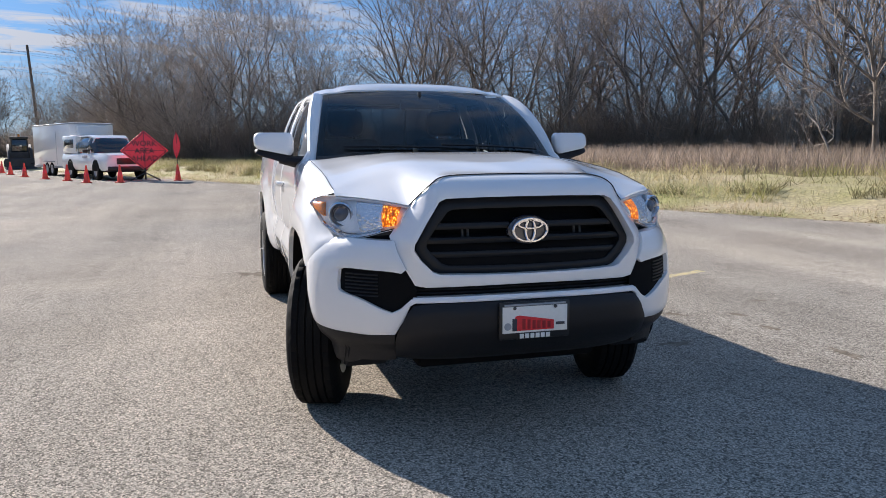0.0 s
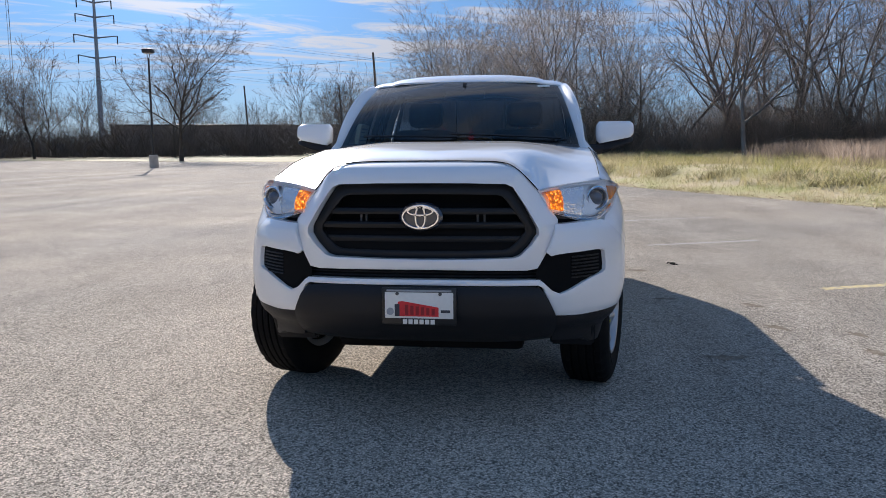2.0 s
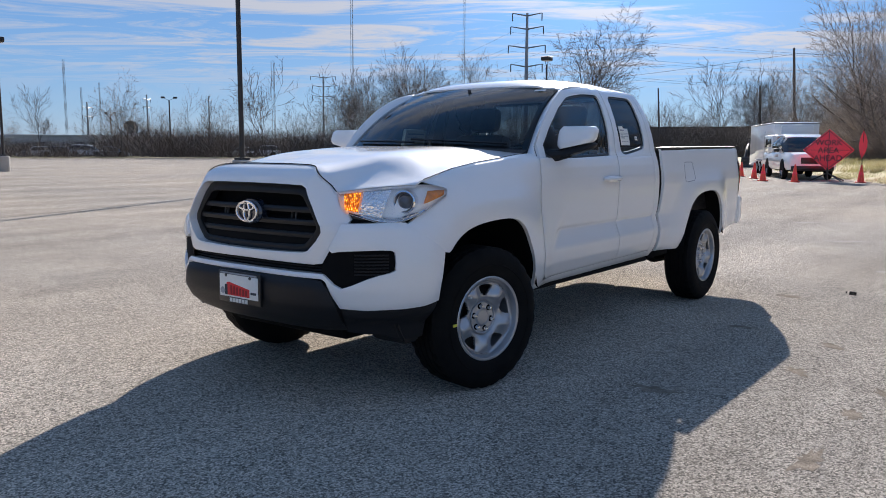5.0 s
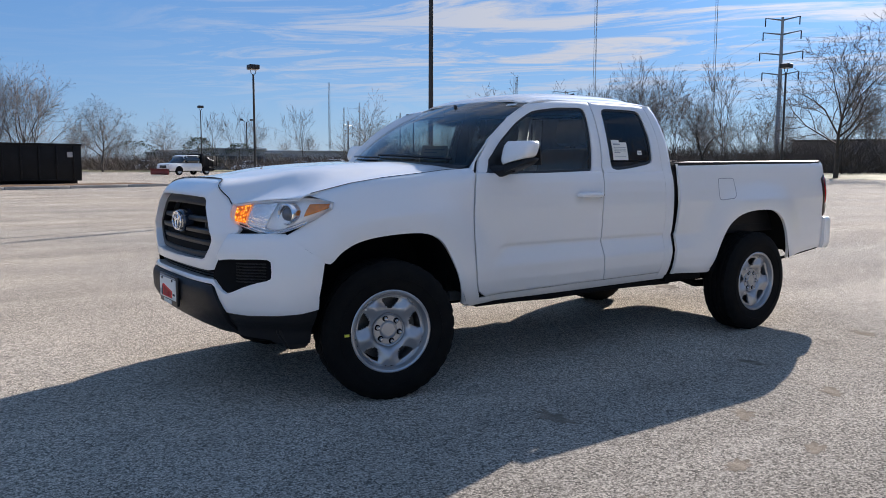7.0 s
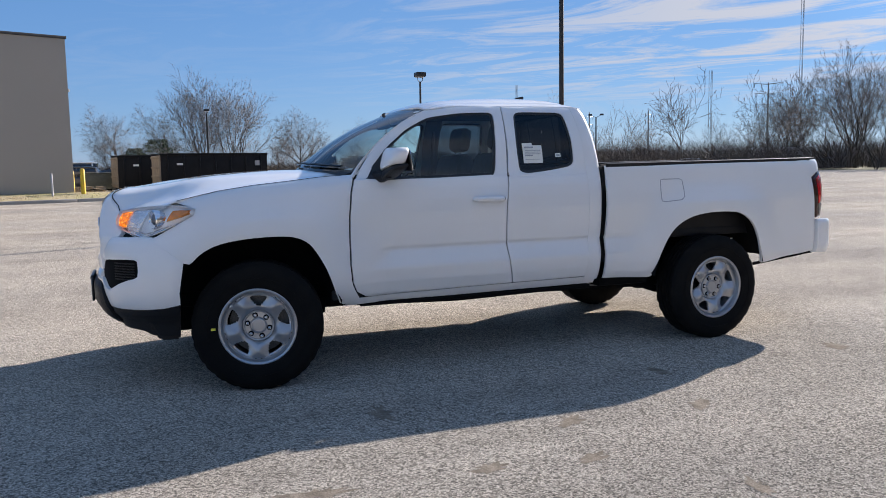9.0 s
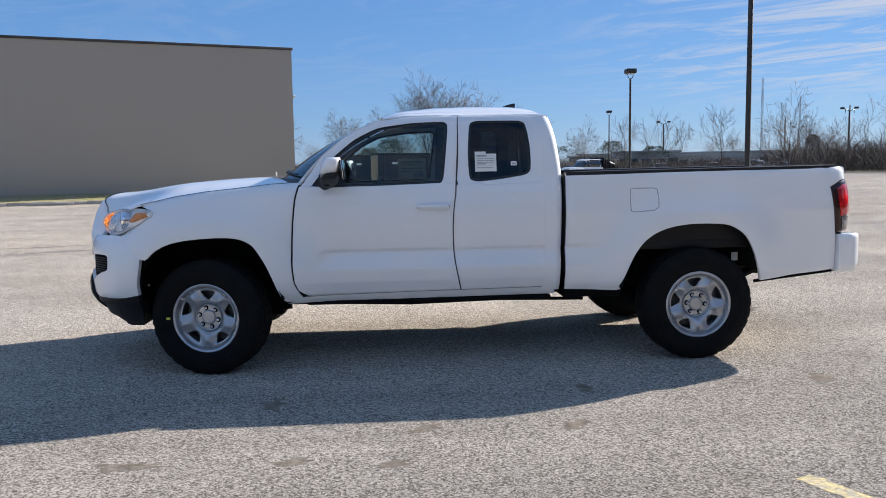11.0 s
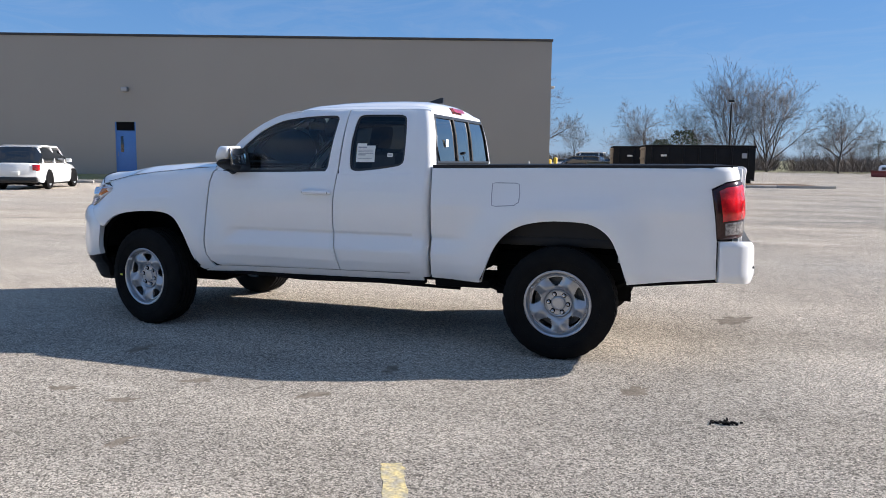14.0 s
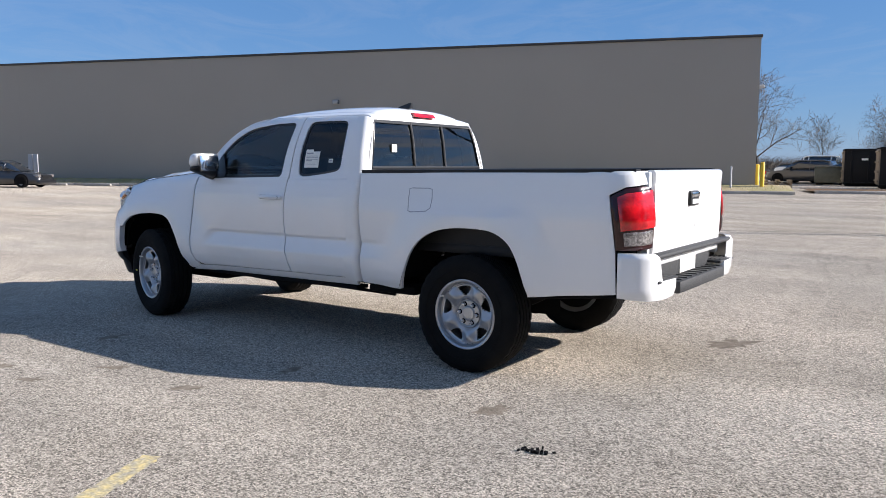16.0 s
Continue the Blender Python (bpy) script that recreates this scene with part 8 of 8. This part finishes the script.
# distant parked cars
rng = random.Random(3)
far_car = {}
for az, d, kind, paint, word, eye in ((51.2, 118, "sedan", M_CARWHITE, "white", (-3.95, -1.84)), (49.6, 120, "suv", M_CARWHITE, "white", (-3.95, -1.84)), (46.3, 121, "sedan", M_CARGREY, "grey", (-3.95, -1.84)),
                                      (42.2, 119, "suv", M_CARBLACK, "black", (-3.95, -1.84)), (40.7, 120, "sedan", M_CARGREY, "grey", (-3.95, -1.84)),
                                      (15.2, 136, "sedan", M_CARGREY, "grey", (-4.2, -0.08)), (14.0, 134, "sedan", M_CARWHITE, "white", (-4.2, -0.08)),
                                      (68.5, 118, "sedan", M_CARWHITE, "white", (-2.86, -3.8)), (65.0, 120, "sedan", M_CARWHITE, "white", (-2.86, -3.8)), (63.9, 121, "sedan", M_CARGREY, "grey", (-2.86, -3.8)), (62.0, 119, "suv", M_CARWHITE, "white", (-2.86, -3.8)), (60.5, 120, "sedan", M_CARGREY, "grey", (-2.86, -3.8)),
                                      (95.0, 66, "sedan", M_CARBLACK, "black", (-0.6, -5.4)), (94.3, 61, "suv", M_CARBLACK, "black", (-0.6, -5.4)), (97.6, 62, "suv", M_CARBLACK, "black", (5.9, -5.0)), (99.3, 64, "pickup", M_CARWHITE, "white", (5.9, -5.0)), (96.2, 66, "sedan", M_CARBLACK, "black", (5.9, -5.0)), (78.0, 125, "sedan", M_CARWHITE, "white", (2.6, -6.2))):
    x, y = polar(az, d, eye)
    key = (kind, word)
    m = pose(x, y, 0.12 if math.hypot(x, y) > 108 else 0, 0, 0, az + rng.choice((60, 80, 100, 250)))
    if key in far_car:
        copy_thing(far_car[key], m)
    else:
        far_car[key] = car(word + " " + {"suv": "crossover", "sedan": "sedan", "pickup": "pickup"}[kind] + " parked far off", "car", m, kind, paint, "distant parked cars")

# ---- containers, bins, bollards ----
def container(m):
    t = thing("roll_off_container", "long black steel roll-off waste container", "container", "waste containers", at=m)
    box_part("side_wall", (-3.3, -1.2, 0.26), (3.3, -1.13, 2.25), M_BIN, t, 0.004)
    box_part("side_wall", (-3.3, 1.13, 0.26), (3.3, 1.2, 2.25), M_BIN, t, 0.004)
    box_part("end_wall", (3.23, -1.13, 0.26), (3.3, 1.13, 2.25), M_BIN, t, 0.004)
    box_part("floor_plate", (-3.3, -1.2, 0.18), (3.3, 1.2, 0.256), M_BIN, t, 0.004)
    door = box_part("end_door", (-3.36, -1.2, 0.25), (-3.29, 1.2, 2.22), M_BINEND, t, 0.01, "weathered tan end door")
    for z in (0.45, 0.95, 1.5, 2.1):
        box_part("door_rib", (-3.42, -1.2, z - 0.05), (-3.355, 1.2, z + 0.05), M_BINEND, door, 0.01)
    box_part("top_rail", (-3.34, -1.26, 2.2), (3.34, -1.12, 2.34), M_BIN, t, 0.02)
    box_part("top_rail", (-3.34, 1.12, 2.2), (3.34, 1.26, 2.34), M_BIN, t, 0.02)
    for s in (-1, 1):
        for k in range(7):
            x = -2.9 + k * 0.96
            box_part("side_rib", (x - 0.05, min(s * 1.19, s * 1.27), 0.25), (x + 0.05, max(s * 1.19, s * 1.27), 2.22), M_BIN, t, 0.015)
        box_part("label_plate", (-2.35, s * 1.2 - 0.012, 1.62), (-1.95, s * 1.2 + 0.012, 1.74), M_PAPER, t, 0.002)
        box_part("label_plate", (2.5, s * 1.2 - 0.012, 1.55), (2.85, s * 1.2 + 0.012, 1.85), M_PRINTGREY, t, 0.002)
        box_part("skid", (-3.2, min(s * 0.6, s * 0.75), 0.0), (3.2, max(s * 0.6, s * 0.75), 0.2), M_BIN, t, 0.01)
    return t


c1 = container(pose(3.7, 46.9, 0, 0, 0, 10))
copy_thing(c1, pose(1.2, 51.9, 0, 0, 0, 10))
gb = thing("waste_bin", "small grey-green steel waste bin with a lid", "waste bin", at=pose(-3.2, 53.5, 0, 0, 0, 10))
box_part("bin_body", (-0.9, -0.6, 0.15), (0.9, 0.6, 1.15), M_GREENBIN, gb, 0.04)
box_part("bin_lid", (-0.93, -0.63, 1.15), (0.93, 0.63, 1.25), M_GREENBIN, gb, 0.03)
for s in (-1, 1):
    box_part("bin_foot", (s * 0.7 - 0.08, -0.5, 0), (s * 0.7 + 0.08, 0.5, 0.16), M_BIN, gb, 0.01)
pal = thing("pallet_stack", "low stack of tan wooden pallets by the warehouse corner", "pallet", at=WM @ pose(1.25, 2.2, 0))
for k in range(4):
    for q in range(5):
        box_part("board", (-0.62, -0.6 + q * 0.27, 0.02 + k * 0.15), (0.62, -0.45 + q * 0.27, 0.05 + k * 0.15), M_BINEND, pal, 0.004)
    for q in (-0.55, 0, 0.55):
        box_part("bearer", (q - 0.05, -0.6, 0.05 + k * 0.15), (q + 0.05, 0.63, 0.14 + k * 0.15), M_BINEND, pal, 0.004)


def bollard(x, y, h, r, mat, label, z=0.0):
    t = thing("bollard", label, "bollard", at=pose(x, y, z))
    bm = bmesh.new()
    lathe(bm, [(r, 0), (r, h - r * 0.5), (r * 0.8, h - r * 0.15), (r * 0.4, h), (0.0005, h + 0.01)], 16, "z")
    part("post", bm, mat, t)


q = WM @ Vector((0.26, -0.45, 0))
bollard(q.x, q.y, 1.45, 0.10, M_YELLOW, "yellow steel bollard at the warehouse corner")
q = WM @ Vector((0.16, 0.9, 0))
bollard(q.x, q.y, 1.35, 0.10, M_YELLOW, "yellow steel bollard beside the warehouse wall")
q = WM @ Vector((-1.15, -0.9, 0))
bollard(q.x, q.y, 1.05, 0.045, M_PALE, "thin pale vent pipe in the lawn strip", 0.2)
q = WM @ Vector((-39.55, -2.4, 0))
sp = thing("sign_post", "pair of tall grey sign panels on thin posts", "sign", at=pose(q.x, q.y, 0.0, 0, 0, math.degrees(WALL_ANG)))
for a in (-0.34, 0.04):
    box_part("panel", (a, -0.06, 0.25), (a + 0.30, 0.0, 1.78), M_PRINTGREY, sp, 0.01)
    tube_part("post", [(a + 0.15, 0.03, 0), (a + 0.15, 0.03, 1.7)], 0.03, M_GALV, sp, 8)

# ---- traffic cones, sign, flag ----
def cone(m, label="orange traffic cone with a dark base"):
    t = thing("traffic_cone", label, "traffic cone", "traffic cones", at=m)
    bm = bmesh.new()
    add_box(bm, (-0.18, -0.18, 0.0), (0.18, 0.18, 0.045), 0.012)
    part("base", bm, M_ORANGE, t)
    bm = bmesh.new()
    lathe(bm, [(0.14, 0.04), (0.132, 0.06), (0.085, 0.36), (0.034, 0.70), (0.026, 0.715), (0.0005, 0.716)], 20, "z")
    part("body", bm, M_ORANGE, t)
    bm = bmesh.new()
    lathe(bm, [(0.098, 0.30), (0.101, 0.302), (0.081, 0.42), (0.077, 0.42)], 20, "z")
    part("collar", bm, M_SIGN, t)
    return t


first = None
for x, y in ((58.4, 16.4), (49.6, 13.8), (45.4, 12.4), (40.7, 10.7), (36.7, 9.0), (34.0, 7.6), (31.1, 6.4), (30.9, 5.1)):
    first = copy_thing(first, pose(x, y, 0)) if first else cone(pose(x, y, 0))
fc = cone(pose(32.2, 2.9, 0), "traffic cone carrying a red warning flag")
tube_part("flag_pole", [(0, 0, 0.70), (0, 0, 2.15)], 0.014, M_POLE, fc, 6)
g = np.array([[(u, v) for v in np.linspace(0, 1, 6)] for u in np.linspace(0, 1, 8)])
sheet("flag", g, lambda p, d: Vector((0.05 * math.sin(p[0] * 5 + p[1] * 3) * p[1] + d, (-0.32 + 0.55 * p[0]) * p[1] * (1 - p[1]) * 2.2 + 0.02, 2.12 - 1.15 * p[1] - 0.05 * p[0])), M_SIGN, fc, "fluorescent red cloth flag", flange=0.004, lip=0)

sg_ = thing("road_work_sign", "fluorescent red diamond road-work sign on a low stand", "road sign", at=pose(32.6, 4.25, 0, 0, 0, 4))
D = 0.98
bm = bmesh.new()
add_box(bm, (-0.008, -D / math.sqrt(2), -D / math.sqrt(2)), (0.008, D / math.sqrt(2), D / math.sqrt(2)), 0.004)
bmesh.ops.transform(bm, matrix=pose(0, 0, 1.30) @ Matrix.Diagonal((1, 1, 0.88, 1)) @ pose(0, 0, 0, 45, 0, 0), verts=bm.verts)
part("panel", bm, M_SIGN, sg_)
bm = bmesh.new()
for a in range(4):
    t0, t1 = a * math.pi / 2, (a + 1) * math.pi / 2
    add_tube(bm, [(-0.012, 0.92 * D * math.sin(t0), 1.30 + 0.81 * D * math.cos(t0)), (-0.012, 0.92 * D * math.sin(t1), 1.30 + 0.81 * D * math.cos(t1))], 0.012, 4)
part("border", bm, M_INK, sg_)
box_part("cross_brace", (-0.016, -0.93, 1.290), (-0.010, 0.93, 1.308), M_INK, sg_, 0.001)
box_part("upright_brace", (-0.0165, -0.012, 0.46), (-0.011, 0.012, 2.12), M_INK, sg_, 0.001)
for k, word in enumerate(("WORK", "AREA", "AHEAD")):
    cu = bpy.data.curves.new("legend", "FONT")
    cu.body, cu.size, cu.align_x, cu.extrude = word, 0.33, "CENTER", 0.003
    tx = new("legend_text", cu)
    tx.matrix_world = pose(0, 0, 0)
    me = bpy.data.meshes.new_from_object(tx.evaluated_get(bpy.context.evaluated_depsgraph_get()))
    bpy.data.objects.remove(tx)
    me.materials.clear()
    me.materials.append(M_INK)
    ob = new("legend_word", me)
    ob.parent = sg_
    ob.matrix_basis = pose(-0.02, 0, 1.50 - 0.32 * k, 90, 0, -90)
box_part("stand_bar", (-0.04, -0.04, 0.06), (0.04, 0.04, 0.55), M_POLE, sg_, 0.01)
for a in (-1, 1):
    tube_part("stand_leg", [(0, 0, 0.35), (0.4 * a, 0.6, 0.03)], 0.022, M_POLE, sg_, 6)
    tube_part("stand_leg", [(0, 0, 0.35), (0.4 * a, -0.6, 0.03)], 0.022, M_POLE, sg_, 6)

# ---- far buildings ----
def block(name, label, az, d, w, h, deep, mat, eye, windows=0):
    x, y = polar(az, d, eye)
    t = thing(name, label, "building", "distant buildings", at=pose(x, y, 0, 0, 0, az - 90))
    box_part("wall", (-w / 2, 0, 0), (w / 2, deep, h), mat, t, 0)
    box_part("roof", (-w / 2 - 0.3, -0.3, h), (w / 2 + 0.3, deep + 0.3, h + 0.35), M_CAP if mat is M_BRICK else M_PALE, t, 0.05)
    for k in range(windows):
        u = -w / 2 + (k + 0.5) * w / windows
        wd = box_part("window", (u - 0.8, -0.06, h * 0.35), (u + 0.8, 0.02, h * 0.7), M_CARGLASS, t, 0.01)
        box_part("window_sill", (u - 0.9, -0.12, h * 0.35 - 0.12), (u + 0.9, 0.0, h * 0.35), M_PALE, wd, 0.01)


block("brick_hall", "long dark brick hall behind bare trees", 21.8, 188, 53, 6.3, 20, M_BRICK, (-4.19, 0.36), 8)
block("pale_shed", "long pale low shed far off", 63.5, 175, 70, 3.6, 16, M_PALE, (-2.86, -3.8), 10)
block("pale_shed", "pale low shed with a row of windows", 69.6, 140, 11, 3.4, 8, M_PALE, (-2.86, -3.8), 5)
block("grey_shed", "small grey flat-roofed shed", 70.8, 165, 26, 3.0, 10, M_PALE, (-2.86, -3.8), 4)
block("pale_shed", "small pale shed by the far hedge", 43.6, 124, 8, 2.8, 5, M_PALE, (-3.95, -1.84), 2)

# ---- marks on the asphalt ----
def decal(name, pts, z, mat, label, category):
    bm = bmesh.new()
    bm.faces.new([bm.verts.new((x, y, z)) for x, y in pts])
    bmesh.ops.recalc_face_normals(bm, faces=bm.faces)
    for f in bm.faces:
        if f.normal.z < 0:
            f.normal_flip()
    tagged(part(name, bm, mat), label, category, kind="structure")


def ragged(cx, cy, a, b, turn, seed, n=44, rough=0.9):
    out = []
    for k in range(n):
        t = k * math.tau / n
        r = 1 + rough * noise.noise((math.cos(t) * 2.6 + seed * 3.7, math.sin(t) * 2.6, seed))
        x, y = a * r * math.cos(t), b * r * math.sin(t)
        out.append((cx + x * math.cos(turn) - y * math.sin(turn), cy + x * math.sin(turn) + y * math.cos(turn)))
    return out


M_STAIN = material("dusty_asphalt_stain", (0.265, 0.225, 0.18), 0.9, spread=0.5, scale=16, fine=150, tint=(0.16, 0.135, 0.108), bump=0.4, spec=0.02)
for k, (x, y, a, b) in enumerate(((-0.03, -2.48, 0.17, 0.07), (0.7, -2.5, 0.10, 0.05), (1.17, -2.58, 0.10, 0.05), (1.33, -2.1, 0.12, 0.06), (2.1, -2.14, 0.12, 0.06),
                                  (4.4, 0.93, 0.26, 0.14), (3.8, -1.44, 0.13, 0.08), (1.6, -3.1, 0.10, 0.05), (0.5, -1.6, 0.15, 0.06), (2.3, -1.5, 0.12, 0.05))):
    decal("asphalt_stain", ragged(x, y, a * 0.8, b * 0.8, 0.2 * k, k + 1), 0.0012 + 0.0001 * k, M_STAIN, "dull dark stain on the asphalt", "stain")
def line_shape(x0, y0, x1, y1, w, seed):
    """A painted line with nibbled edges."""
    r = random.Random(seed)
    d = Vector((x1 - x0, y1 - y0)).normalized()
    n = Vector((-d.y, d.x))
    a, b = Vector((x0, y0)), Vector((x1, y1))
    left = [a.lerp(b, k / 24) + n * (w + r.gauss(0, 0.006)) for k in range(25)]
    right = [a.lerp(b, k / 24) - n * (w + r.gauss(0, 0.006)) for k in range(25)]
    return [tuple(p) for p in left + right[::-1]]


decal("worn_line", line_shape(3.175, -3.60, 2.88, -2.915, 0.052, 3), 0.0015, M_WORN, "worn yellow parking line stub", "road marking")
M_FAINT = material("faded_white_line", (0.42, 0.39, 0.35), 0.85, spread=0.2, scale=8, fine=90)
for x0, y0, x1, y1 in ((8.6, -0.7, 9.9, -3.4), (5.85, -1.8, 6.5, -3.3), (11.4, 0.4, 12.8, -2.4)):
    decal("faded_line", line_shape(x0, y0, x1, y1, 0.045, int(x0 * 10)), 0.0015, M_FAINT, "faded white parking line", "road marking")


def crack(pts, r, label):
    rr = random.Random(int(pts[0][0] * 10))
    line = resample(pts, 50)
    left, right = [], []
    for k, (x, y) in enumerate(line):
        d = line[min(k + 1, 49)] - line[max(k - 1, 0)]
        d = d / np.linalg.norm(d)
        o = rr.gauss(0, 0.025)
        w = r * rr.uniform(0.5, 1.3)
        left.append((x - d[1] * (o + w), y + d[0] * (o + w)))
        right.append((x - d[1] * (o - w), y + d[0] * (o - w)))
    decal("asphalt_crack", left + right[::-1], 0.0015, M_TARSEAL, label, "crack")


M_TARSEAL = material("dark_crack", (0.07, 0.066, 0.06), 0.85, spread=0.3)
crack([(-14, 5.2), (0.8, 11.0), (4.9, 12.6), (18, 17.7)], 0.035, "long dark crack across the asphalt")
crack([(-30, 14.0), (2, 26.5), (20, 33.5)], 0.04, "long dark crack far across the asphalt")
# crumpled dark scrap
sc = thing("tar_scrap", "small crumpled black scrap lying on the asphalt", "debris", at=pose(4.265, -1.862, 0))
bm = bmesh.new()
rr = random.Random(8)
for k in range(26):
    p = Vector((rr.gauss(0, 0.038), rr.gauss(0, 0.02), 0.004))
    add_box(bm, p - Vector((rr.uniform(0.003, 0.010), rr.uniform(0.003, 0.008), 0.004)), p + Vector((rr.uniform(0.003, 0.010), rr.uniform(0.003, 0.008), rr.uniform(0.003, 0.012))), 0.002, Matrix.Translation(p) @ pose(0, 0, 0, 0, 0, rr.uniform(0, 90)) @ Matrix.Translation(-p))
part("scrap_pieces", bm, M_BLACK, sc)
